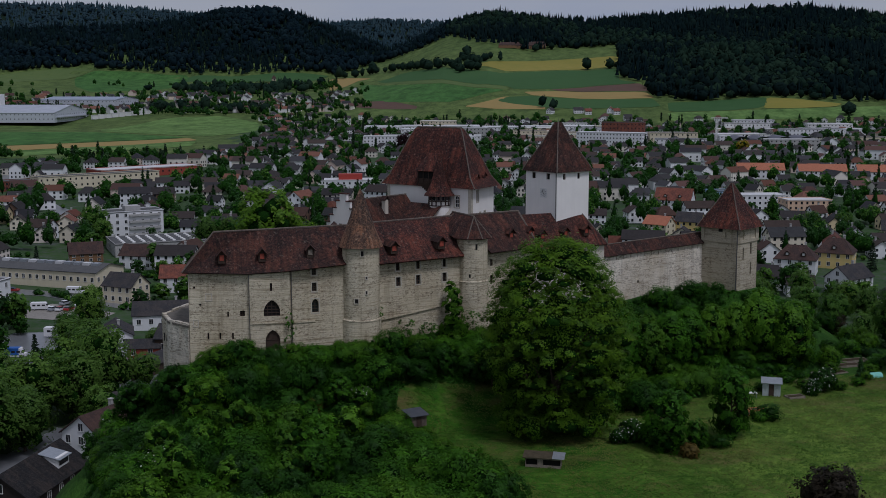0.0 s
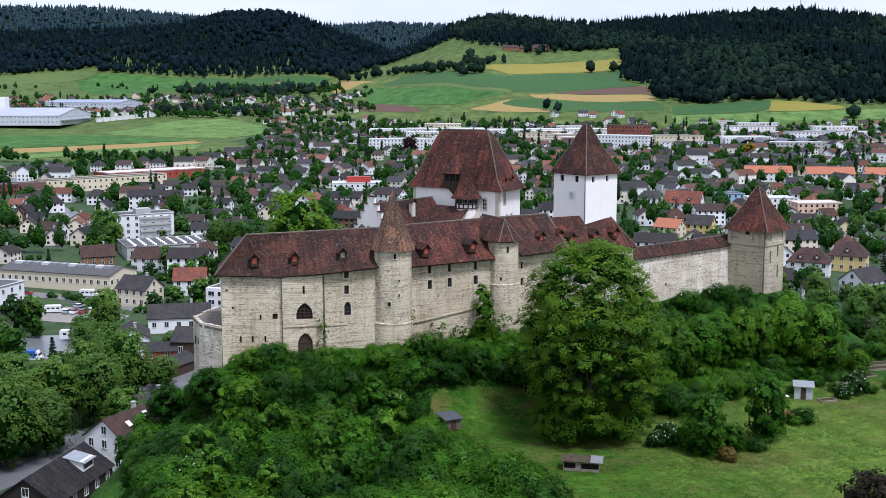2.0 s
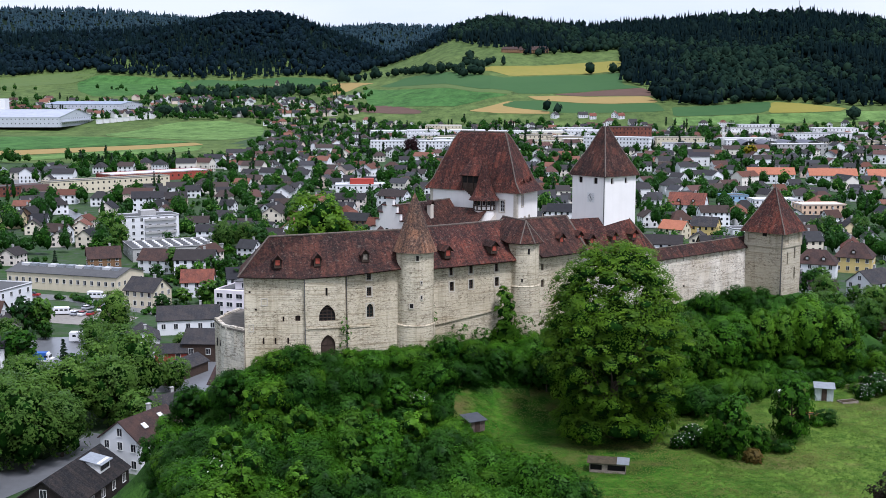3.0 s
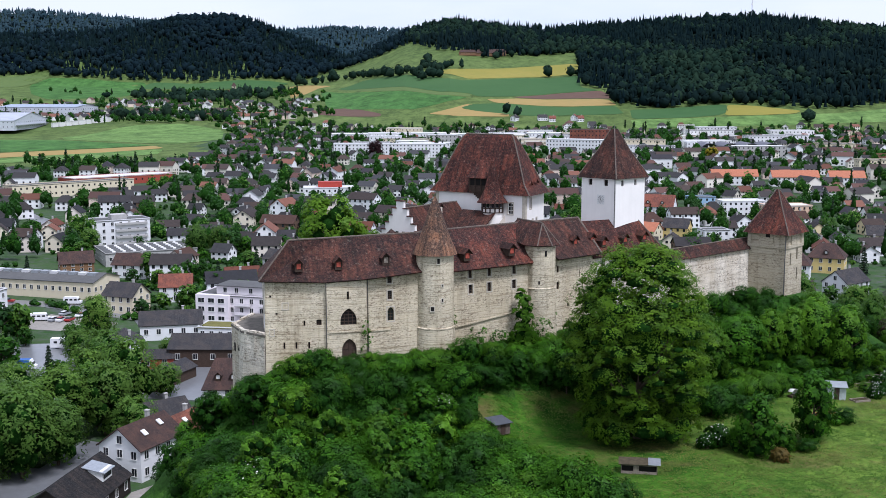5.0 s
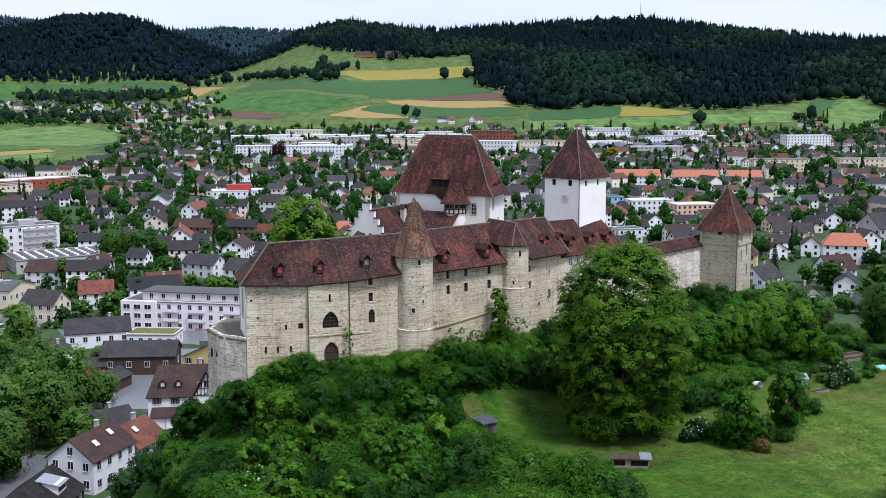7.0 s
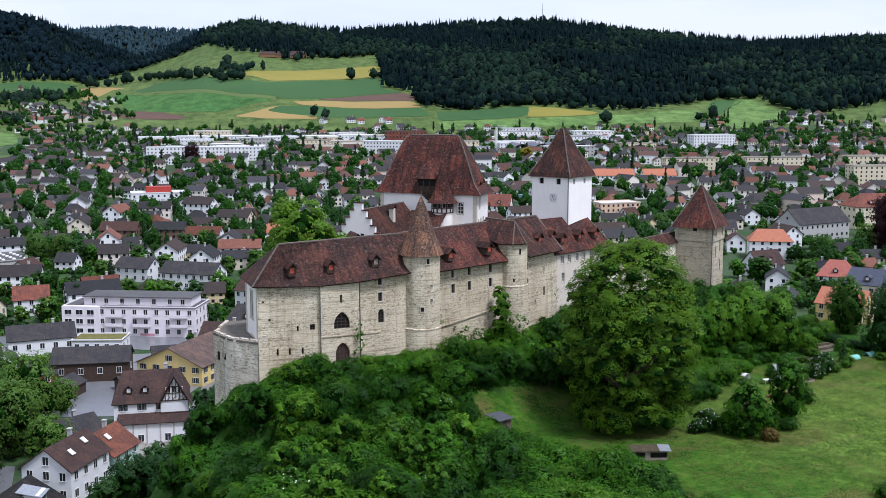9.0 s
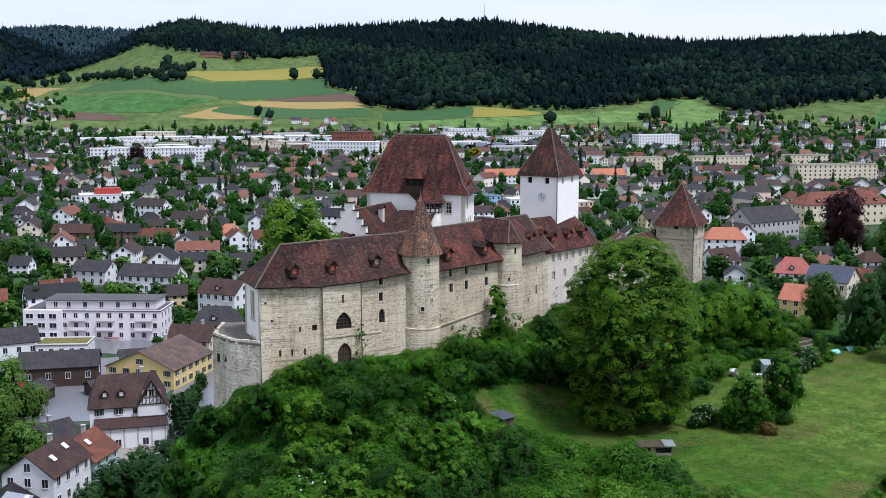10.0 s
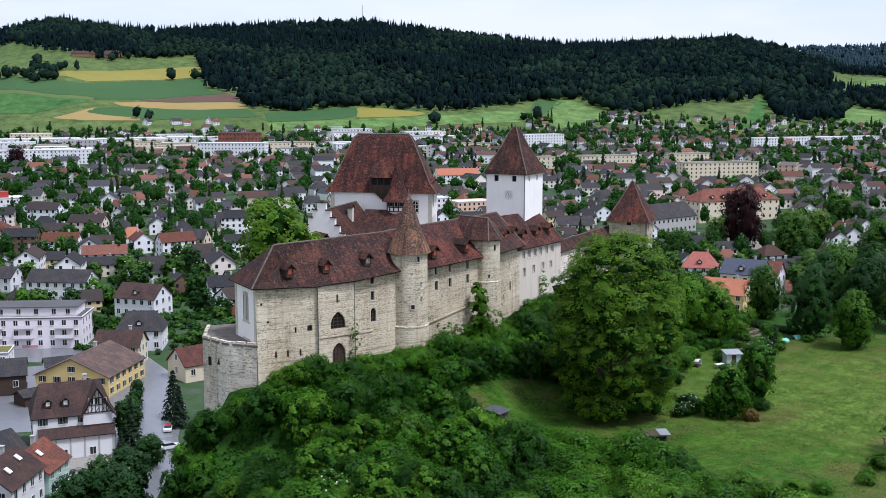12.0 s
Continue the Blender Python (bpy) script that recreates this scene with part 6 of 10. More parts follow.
def forest():
    rng = np.random.default_rng(5)
    spots = []
    for a0, a1, r0, r1, gap in ((-27, -6, 2430, 2960, 12.5), (-6, 4.0, 2200, 2860, 13), (3.9, 45, 1590, 2850, 12.8), (-27, 1, 3700, 4420, 21), (29, 45, 3300, 4400, 22)):
        r = r0
        while r < r1:
            step = math.degrees(gap / r)
            for a in np.arange(a0, a1, step):
                aa, rr = a + rng.uniform(-0.45, 0.45) * step, r + rng.uniform(-0.45, 0.45) * gap
                if wooded(aa, rr):
                    spots.append((C0.x + rr * math.sin(radians(aa)), C0.y + rr * math.cos(radians(aa)), rr))
            r += gap
    # hedges, a grove by the farm, single field trees and the belt of trees across the valley
    lines = [([(-8.2, 2394), (-7.1, 2340), (-5.6, 2330), (-4.5, 2240), (-2.4, 2040), (-0.35, 1944)], 12, 10), ([(-1.2, 1975), (-1.2, 2060), (-1.05, 2200)], 18, 22), ([(-0.6, 2069), (-0.2, 2110), (0.45, 2070)], 15, 10), ([(-16.3, 2083), (-15.2, 2057), (-13.8, 2018), (-12.4, 2007), (-11, 2090), (-9.9, 2220)], 9, 42), ([(-16.3, 2120), (-13.8, 2070), (-12.4, 2060), (-10.5, 2190)], 9, 40), ([(-17, 1700), (-15, 1672), (-13.6, 1697), (-11.4, 1640)], 10, 12), ([(4.5, 2020), (4.56, 2024)], 9, 3), ([(5.75, 2025), (5.85, 2027)], 14, 4), ([(2.8, 1609), (3.25, 1606)], 11, 8), ([(17.3, 1572), (17.45, 1574)], 8, 5), ([(22.2, 1600), (22.9, 1605)], 9, 16)]
    for line, gap, wide in lines:
        for (a, ra), (b, rb) in zip(line, line[1:]):
            p, q = polar_ring([(a, ra), (b, rb)])
            for k in range(max(2, int(math.dist(p, q) / gap))):
                u = k * gap / math.dist(p, q)
                dx, dy = rng.uniform(-wide, wide, 2)
                spots.append((p[0] + (q[0] - p[0]) * u + dx, p[1] + (q[1] - p[1]) * u + dy, 1000))
    n = len(spots)
    x, y, r = np.array(spots).T
    z = np.array([land(a, b) for a, b in zip(x, y)])
    mix = np.array([noise.noise((a * 0.004, b * 0.004, 11)) for a, b in zip(x, y)])
    fir = rng.uniform(size=n) < np.where(r < 1500, 0.0, np.clip(0.34 + mix * 1.5 + (r - 2100) / 2500, 0.04, 0.85))
    tone = rng.normal(size=n)
    big = np.where(r > 3300, 1.7, 1.0)
    h = np.where(fir, rng.uniform(15, 25, n), rng.uniform(12, 21, n)) * (0.75 + 0.45 * rng.uniform(size=n))
    w = np.where(fir, rng.uniform(2.8, 4.4, n), rng.uniform(4.6, 9.4, n)) * big
    foot = np.stack([x, y, z], 1)
    up = np.array([0, 0, 1.0])
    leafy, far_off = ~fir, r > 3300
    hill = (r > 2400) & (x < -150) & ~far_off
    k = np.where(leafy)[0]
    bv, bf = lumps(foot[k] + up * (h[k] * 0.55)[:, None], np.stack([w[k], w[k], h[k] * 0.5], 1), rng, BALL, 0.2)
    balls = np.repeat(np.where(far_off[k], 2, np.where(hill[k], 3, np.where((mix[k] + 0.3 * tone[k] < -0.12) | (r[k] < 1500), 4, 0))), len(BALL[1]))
    # firs: two stacked six-sided cones
    k = np.where(fir)[0]
    m = len(k)
    ring = np.stack([np.cos(np.arange(6) * np.pi / 3), np.sin(np.arange(6) * np.pi / 3), np.zeros(6)], 1)
    verts, tris, base = [], [], len(bv)
    for low, top, wide in ((0.12, 0.78, 1.0), (0.5, 1.12, 0.62)):
        jag = 1 + 0.2 * rng.normal(size=(m, 6, 1))
        edge = foot[k][:, None, :] + ring[None] * (w[k] * wide)[:, None, None] * jag + up * (h[k] * low)[:, None, None]
        tip = foot[k] + up * (h[k] * top)[:, None]
        verts.append(np.concatenate([edge, tip[:, None, :]], 1).reshape(-1, 3))
        a = np.arange(6)
        t = np.stack([a, (a + 1) % 6, np.full(6, 6)], 1)[None] + (np.arange(m) * 7)[:, None, None]
        tris.append(t.reshape(-1, 3) + base)
        base += 7 * m
    allv = np.concatenate([bv] + verts)
    allf = np.concatenate([bf] + tris)
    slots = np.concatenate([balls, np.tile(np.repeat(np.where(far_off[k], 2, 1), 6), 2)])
    k = np.where(leafy)[0]
    who = np.repeat(k, 10)
    d = rng.normal(size=(len(who), 3))
    d[:, 2] = np.abs(d[:, 2])
    d /= np.linalg.norm(d, axis=1, keepdims=True)
    at = foot[who] + up * (h[who] * 0.55)[:, None] + d * np.stack([w[who], w[who], h[who] * 0.5], 1) * 1.05
    leaves = sprays(at, d, w[who] * rng.uniform(0.2, 0.42, len(who)), rng, 0.7)
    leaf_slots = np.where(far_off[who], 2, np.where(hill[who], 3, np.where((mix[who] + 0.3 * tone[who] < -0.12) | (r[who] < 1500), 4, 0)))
    me = leaf_mesh("forest", leaves, (allv, allf), [FOREST, FOREST_FIR, FOREST_FAR_HAZE, FOREST_HILL_HAZE, FOREST_LIGHT], leaf_slots, slots)
    tagged(new("forest", me), "dense dark mixed forest of firs and beeches on hills", "forest", kind="stuff")


forest()


# ---- trees and shrubs ----
def limbs(g, height, reach, rng, count=6, thick=0.28, start=0.25):
    g.cylinder((0, 0, -1.2), (0, 0, height * 0.45), thick, thick * 0.7)
    g.cylinder((0, 0, height * 0.45), (0.1, 0.1, height * 0.85), thick * 0.7, thick * 0.15)
    for k in range(count):
        a = 2 * math.pi * k / count + rng.uniform(-0.4, 0.4)
        z = height * rng.uniform(start, 0.55)
        mid = Vector((math.cos(a) * reach * 0.45, math.sin(a) * reach * 0.45, z + height * 0.12))
        end = Vector((math.cos(a) * reach * 0.85, math.sin(a) * reach * 0.85, z + height * rng.uniform(0.18, 0.32)))
        g.cylinder((0, 0, z), mid, thick * 0.42, thick * 0.28, 0, 5)
        g.cylinder(mid, end, thick * 0.28, thick * 0.08, 0, 5)


def broadleaf(name, mat, label, seed, height=10.0, reach=3.6, leaves=2400, size=0.36, blobs=16, low=0.28, category="tree", squash=1.0, cone=0.0):
    """A tree at the origin: trunk with limbs, and a crown of separate leaf clumps."""
    rng = np.random.default_rng(seed)
    ob = thing(name, 0, 0, 0, 0, label, category)
    g = Geo()
    limbs(g, height, reach, rng, thick=height * 0.026)
    part("trunk", g, BARK, ob)
    spread = []
    mid, half = height * (low + 1) / 2, height * (1 - low) / 2
    for k in range(blobs):
        t = (k + 0.5) / blobs
        zz = 1 - 2 * t
        a = k * 2.39996 + rng.uniform(-0.3, 0.3)
        rr = math.sqrt(max(0, 1 - zz * zz)) * (1 - cone * (zz + 0.4) / 1.4)
        f = rng.uniform(0.55, 0.8)
        s = rng.uniform(0.34, 0.5)
        spread.append(((math.cos(a) * rr * reach * f, math.sin(a) * rr * reach * f, mid + zz * half * 0.72 * squash), (reach * s, reach * s, half * s * rng.uniform(0.75, 1.0))))
    pts, nrm = crown_points(spread, leaves, rng)
    sizes = size * rng.uniform(0.6, 1.3, len(pts))
    part("crown", crown("crown", pts, nrm, sizes * 0.95, spread, mat, rng, core=0.62), None, ob)
    return ob


def conifer(name, mat, label, seed, height=12.0, reach=2.6, leaves=1300, size=0.5, category="tree"):
    rng = np.random.default_rng(seed)
    ob = thing(name, 0, 0, 0, 0, label, category)
    g = Geo()
    g.cylinder((0, 0, -1), (0, 0, height * 0.97), height * 0.018, 0.03)
    part("trunk", g, BARK, ob)
    t = rng.uniform(0, 1, leaves) ** 1.25
    tier = np.floor(t * 11) / 11 * 0.6 + t * 0.4
    a = rng.uniform(0, 2 * np.pi, leaves)
    rad = reach * (1 - t) ** 0.9 * rng.uniform(0.55, 1.05, leaves) * (0.85 + 0.25 * np.sin(a * 5 + t * 20)) + 0.06
    pts = np.stack([np.cos(a) * rad, np.sin(a) * rad, height * (0.1 + 0.9 * tier) - rad * 0.3], 1)
    nrm = np.stack([np.cos(a) * 0.7, np.sin(a) * 0.7, np.full(leaves, 0.75)], 1) + rng.normal(size=(leaves, 3)) * 0.3
    nrm /= np.linalg.norm(nrm, axis=1, keepdims=True)
    part("crown", quad_mesh("crown", rhombs(pts, nrm, size * rng.uniform(0.6, 1.2, leaves), rng, 0.5), [mat]), None, ob)
    return ob


def shrub(name, mat, label, seed, reach=2.4, height=2.9, leaves=2700, size=0.112, flowers=0, category="shrub"):
    rng = np.random.default_rng(seed)
    ob = thing(name, 0, 0, 0, 0, label, category)
    g = Geo()
    for k in range(4):
        a = 1.7 * k
        g.cylinder((0, 0, -0.8), (math.cos(a) * reach * 0.4, math.sin(a) * reach * 0.4, height * 0.6), 0.07, 0.03, 0, 5)
    part("stem", g, BARK, ob)
    spread = []
    for k in range(11):
        a, f = k * 2.39996, math.sqrt((k + 0.5) / 11)
        s = rng.uniform(0.36, 0.55)
        spread.append(((math.cos(a) * reach * f * 0.7, math.sin(a) * reach * f * 0.7, height * (0.66 - 0.36 * f * f) + rng.uniform(-0.2, 0.3)), (reach * s, reach * s, height * s * 0.72)))
    pts, nrm = crown_points(spread, leaves, rng, 0.4, 0.52)
    sizes = size * rng.uniform(0.55, 1.35, len(pts))
    part("foliage", crown("foliage", pts, nrm, sizes, spread, mat, rng, core=0.62), None, ob)
    if flowers:
        top = np.where(nrm[:, 2] > 0.35)[0]
        top = rng.choice(top, min(flowers, len(top)), replace=False)
        part("blossom", quad_mesh("blossom", rhombs(pts[top] + nrm[top] * 0.12, nrm[top], np.full(len(top), 0.1), rng, 0.9), [BLOSSOM]), None, ob, "white blossom", kind="stuff")
    return ob


class Nursery:
    """Places a plant: the first as built, the others as copies."""

    def __init__(self, make):
        self.make, self.first = make, None

    def put(self, x, y, size=1.0, tall=1.0, turn=0.0, z=None, group=""):
        z = land(x, y) - 0.1 if z is None else z
        m = pose(x, y, z, 0, 0, turn) @ Matrix.Diagonal((size, size, size * tall, 1))
        if self.first is None:
            ob = self.make()
            ob.matrix_basis = m
            self.first = ob
        else:
            keep_scale = self.first.scale.copy()
            self.first.scale = (1, 1, 1)
            ob = copy_thing(self.first, m)
            self.first.scale = keep_scale
        return tagged(ob, group=group)


rnd = random.Random(11)


def linden():
    rng = np.random.default_rng(21)
    x, y = 7.6, 146.4
    z = land(x, y)
    ob = thing("linden_tree", x, y, z, 0, "huge dense linden tree standing on the castle meadow", "tree")
    g = Geo()
    limbs(g, 22, 7, rng, 9, 0.6, 0.1)
    part("trunk", g, BARK, ob)
    H = 55.2 - z
    spread = []
    for k in range(135):
        t = (k + 0.5) / 135
        h = 0.15 + 0.8 * t
        prof = 9.9 * (max(0.0, 1 - ((h - 0.45) / 0.54) ** 2) ** 0.62 if h > 0.45 else 0.62 + 0.38 * math.sin((h - 0.1) / 0.35 * math.pi / 2))
        a = k * 2.39996 + rng.uniform(-0.2, 0.2)
        f = rng.uniform(0.68, 0.93)
        s = rng.uniform(1.2, 2.6)
        spread.append(((math.cos(a) * prof * f, math.sin(a) * prof * f, H * h), (s, s, s * 0.5)))
    spread += [((0.9, -0.3, H * 0.945), (1.5, 1.5, 1.5)), ((-0.9, 0.2, H * 0.93), (1.6, 1.6, 1.4)), ((0, 0, H * 0.5), (6.5, 6.5, H * 0.4)), ((-1, -1, H * 0.1), (4.4, 4.2, 2.4)), ((2.5, 1, H * 0.09), (3.4, 3.4, 2.2))]
    for k in range(16):
        a = k * 0.3927 + rng.uniform(-0.15, 0.15)
        spread.append(((math.cos(a) * 6.3, math.sin(a) * 6.3, H * rng.uniform(0.05, 0.11)), (2.0, 2.0, 1.5)))
    pts, nrm = crown_points(spread, 92000, rng, 0.4, 0.42, under=-0.15)
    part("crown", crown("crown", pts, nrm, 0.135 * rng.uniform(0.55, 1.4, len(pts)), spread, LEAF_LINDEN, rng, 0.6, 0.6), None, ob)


linden()

# shrub cover on the slope below the walls
covers = [Nursery(lambda s=s, m=m, n=n: shrub(n, m, {"shrub": "leafy green shrub on the castle slope", "hazel_bush": "dark green hazel bush on the castle slope", "privet_bush": "yellow-green privet bush on the castle slope", "dogwood_bush": "light green dogwood bush on the castle slope"}[n], s)) for s, m, n in ((31, LEAF, "shrub"), (32, LEAF, "shrub"), (33, LEAF_DEEP, "hazel_bush"), (34, LEAF, "shrub"), (35, LEAF_DEEP, "hazel_bush"), (36, LEAF_YELLOW, "privet_bush"), (38, LEAF_LIGHT, "dogwood_bush"), (39, LEAF_YELLOW, "privet_bush"))]
elder = Nursery(lambda: shrub("elder_bush", LEAF, "elder bush with white blossom on the slope", 37, flowers=70))
tall = [Nursery(lambda s=s, m=m: broadleaf("slope_tree", m, "young broadleaved tree among shrubs below the wall", s, 7.0, 2.7, 3000, 0.21, 14, 0.12)) for s, m in ((41, LEAF), (42, LEAF_DEEP), (43, LEAF_LIGHT))]
WALLS = [(-60, 172), (-52, 166), (-50, 155), (-46.5, 150.5), (-43, 149.6), (-29.5, 151.4), (-22, 154.6), (-17, 157), (-5.5, 163.5), (-1.5, 166.5), (5.5, 174.5), (17, 184), (36, 201.5), (42, 196.5), (49, 203.5)]
GLADE = [(-12.5, 138), (-14.5, 144.5), (-13.5, 150), (-8, 153.5), (0, 157), (12, 157), (24, 158), (34, 169), (44, 178), (140, 190), (140, 60), (9, 60), (6, 112), (1, 120), (-5.5, 131)]
for poly in gme.polygons:
    c = poly.center
    if poly.material_index in (0, 3) and c.y > 92 and not inside(c.x, c.y, GLADE) and not (poly.material_index == 3 and c.z < 12):
        poly.material_index = 5
BY_SHADE = (2, 4, 0, 1, 3, 5, 7, 6)
count = 0
tries = 0
made = []
while count < 335 and tries < 20000:
    tries += 1
    x, y = rnd.uniform(-60, 47), rnd.uniform(98, 203)
    if inside(x, y, GLADE) or x < float(np.interp(y, [100, 110, 120, 128, 140, 150, 160], [-34, -39, -43, -46.5, -53.5, -53, -51])):
        continue
    yw = float(np.interp(x, [p[0] for p in WALLS], [p[1] for p in WALLS]))
    if y > yw - 1.6:
        continue
    if x > 14 and y < yw - 34:
        continue
    if math.hypot((x + 45) / 6, (y - 139) / 9) < 1 and rnd.random() < 0.8:
        continue
    close = yw - y < 5
    near_cam = smooth((135 - y) / 25)
    gap = (1.5 if close else 2.05) + 0.3 * near_cam
    if any((x - a) ** 2 + (y - b) ** 2 < gap * gap for a, b in made):
        continue
    made.append((x, y))
    s = rnd.uniform(0.6, 1.35) * (0.6 if close else 1.0)
    if rnd.random() < 0.3 and not close and yw - y < 34 and x < 9:
        rnd.choice(tall).put(x, y, rnd.uniform(0.5, 0.95), 1, rnd.uniform(0, 360), group="slope shrubs")
    elif rnd.random() < 0.04 and x < -8:
        elder.put(x, y, s, 1, rnd.uniform(0, 360), group="slope shrubs")
    else:
        # kinds grow in patches, the dark ones nearer the walls
        shade = 0.46 + 1.0 * noise.noise((x * 0.08, y * 0.08, 3.0)) + rnd.uniform(-0.28, 0.28) - 0.22 * smooth((16 - yw + y) / 10)
        pick = covers[BY_SHADE[int(min(7.0, max(0.0, shade * 8)))]]
        if x > 22:
            s *= 0.75
        pick.put(x, y, s, rnd.uniform(0.85, 1.3), rnd.uniform(0, 360), group="slope shrubs")
    count += 1

# bushes along the foot of the walls
foot_line = [p for p in WALLS if -47 < p[0] < 18]
for off, gap, lo, hi in ((0.8, 1.5, 0.4, 0.7), (2.2, 2.0, 0.7, 1.1)):
    for (ax, ay), (bx, by) in zip(foot_line, foot_line[1:]):
        d = math.hypot(bx - ax, by - ay)
        for k in range(max(1, int(d / gap))):
            u = (k + rnd.uniform(0.1, 0.9)) * gap / d
            x, y = ax + (bx - ax) * u + (by - ay) / d * off, ay + (by - ay) * u - (bx - ax) / d * off
            if rnd.random() < 0.9 and math.hypot(x + 32.4, y - 150.5) > 1.9:
                covers[int(rnd.random() ** 1.05 * 8)].put(x, y, rnd.uniform(lo, hi), rnd.uniform(0.8, 1.3), rnd.uniform(0, 360), group="slope shrubs")
for x, y, s in ((-51.5, 148.6, 0.55), (-53.2, 147.0, 0.6), (-49.4, 149.0, 0.35), (-54.5, 144, 0.7), (-52, 141, 0.6), (-48, 147.5, 0.4)):
    rnd.choice(tall).put(x, y, s, 1, rnd.uniform(0, 360), group="slope shrubs")

for x, y, s in ((-29.9, 149.6, 0.7), (-28.7, 150.2, 0.8), (-35.0, 148.9, 0.55), (-31.2, 147.6, 0.6), (-33.4, 147.4, 0.55), (-30.0, 148.0, 0.75), (-32.3, 146.0, 0.7), (-14.2, 142.6, 0.85), (-12.6, 140.2, 0.8), (-15.2, 145.0, 0.8), (-12.4, 142.4, 0.6), (-10.2, 138.2, 0.75), (-14.6, 140.0, 1.0), (-9.2, 135.6, 0.8), (-7.0, 134.2, 0.75), (-5.0, 130.6, 0.8), (-8.4, 138.6, 0.45), (-3.6, 128.2, 0.75), (-13.3, 143.0, 0.8), (-12.3, 141.2, 0.85), (-11.6, 142.9, 0.5), (-9.4, 141.6, 0.5)):
    covers[int(rnd.random() * 8)].put(x, y, s, rnd.uniform(0.9, 1.3), rnd.uniform(0, 360), group="slope shrubs")

# bushes at the cliff's edge and on the bank below the corner tower
for x, y, s in ((-46.5, 127, 0.8), (-45, 124, 0.9), (-43.5, 121, 0.8), (-42, 118.5, 0.9), (-40.5, 116, 0.9), (-39, 113.5, 0.8), (-47.5, 129.5, 0.7), (-49, 132, 0.8), (-50.5, 135, 0.9), (-52, 138, 0.8), (-37, 111, 0.9), (-44.5, 119.5, 0.6), (-41.8, 115.2, 0.6), (47, 193, 0.8), (50, 196, 0.8), (54, 199, 0.7), (58, 203, 0.8), (62, 200, 0.9), (66, 205, 0.7), (60, 193, 0.8), (56, 190, 0.7), (70, 200, 0.8), (64, 196, 0.9), (53, 193, 0.8)):
    covers[int(rnd.random() * 8)].put(x, y, s, rnd.uniform(0.9, 1.3), rnd.uniform(0, 360), group="slope shrubs")

# trees below the curtain wall
row = [Nursery(lambda s=s, m=m: broadleaf("maple_tree", m, "dense green maple below the curtain wall", s, 10, 3.3, 6400, 0.2, 24, 0.04, squash=1.2, cone=0.45)) for s, m in ((51, LEAF_LIGHT), (52, LEAF_YELLOW), (53, LEAF))]
for x, y, s, k in ((14, 163, 0.72, 2), (18.5, 167.2, 0.92, 2), (22.5, 170, 0.85, 0), (26.5, 173.2, 0.86, 2), (29.8, 175.8, 0.8, 2), (33.8, 178.6, 0.76, 1), (38, 180.8, 0.76, 0), (42.3, 183, 0.98, 0), (47.5, 181.8, 1.0, 1), (44.6, 190, 0.6, 1), (51, 190, 0.5, 2), (20, 175, 0.45, 2), (24, 179, 0.42, 0)):
    row[k].put(x, y, s, rnd.uniform(0.95, 1.08), rnd.uniform(0, 360), group="trees below the curtain wall")

# ivy column and climbers at the wall foot
rng = np.random.default_rng(61)
ivy = thing("ivy_column", -6.9, 163.0, 37.5, 0, "tall column of ivy climbing the castle wall", "ivy")
g = Geo()
g.cylinder((0, 0, -0.5), (0, 0.2, 7), 0.1, 0.04)
part("stem", g, BARK, ivy)
blobs = [((0.5 * math.sin(k * 2.2), -0.2, 0.6 + k * 0.92), (1.5 - 0.02 * (k - 4) ** 2 - k * 0.07, 0.8, 0.9)) for k in range(9)] + [((1.2, -0.2, 1.5), (1.2, 0.8, 1.6)), ((-1.1, -0.1, 1.2), (1.0, 0.8, 1.3))]
pts, nrm = crown_points(blobs, 2400, rng)
part("foliage", crown("foliage", pts, nrm, 0.2 * rng.uniform(0.6, 1.3, len(pts)), blobs, LEAF_YELLOW, rng), None, ivy)
for x, y, z, h, w in ((-17.6, 157.4, 38, 7, 0.35), (-2.3, 166.6, 38, 7, 0.35), (-29.2, 152.2, 37, 6.5, 0.35), (11.4, 179.9, 38, 6.5, 0.5), (-13.5, 159.9, 38, 3.2, 0.8), (-4, 163.6, 38, 3.5, 1.2), (-10.5, 161.6, 38, 2.2, 1.0)):
    cl = thing("climber", x, y, z, 0, "green creeper climbing the stone wall", "creeper", "wall creepers")
    pts, nrm = crown_points([((0.25 * math.sin(k * 1.7), 0, h * (k + 0.5) / 8), (w * 1.3, 0.35, h / 9)) for k in range(8)], 330, rng)
    part("foliage", quad_mesh("foliage", rhombs(pts, nrm, 0.17 * rng.uniform(0.6, 1.3, len(pts)), rng), [LEAF]), None, cl)

# bushes and small trees on the meadow
white_bush = Nursery(lambda: shrub("rose_bush", LEAF_DEEP, "rose bush covered with white blossom on the meadow", 71, 1.6, 2.6, 1800, 0.18, 110))
for x, y, s in ((17.6, 142.4, 1.0), (49.8, 170.4, 1.15), (47.4, 167.8, 0.75), (15.9, 141.4, 0.7)):
    white_bush.put(x, y, s, 1.1, rnd.uniform(0, 360))
fruit = [Nursery(lambda s=s: broadleaf("fruit_tree", LEAF, "small round fruit tree on the meadow", s, 6.2, 2.3, 4200, 0.17, 18, 0.02, squash=1.25)) for s in (72, 73)]
fruit[0].put(21.8, 138.9, 1.1, 1.05)
fruit[1].put(30.8, 145.2, 1.1, 1.22, 40)
fruit[0].put(19.8, 140.0, 0.6, 0.9, 120)
fruit[0].put(25.5, 140.5, 0.6, 0.9, 70)
rust = Nursery(lambda: shrub("rust_bush", LEAF_RUST, "low bush with rust brown leaves", 74, 1.3, 1.7, 900, 0.2))
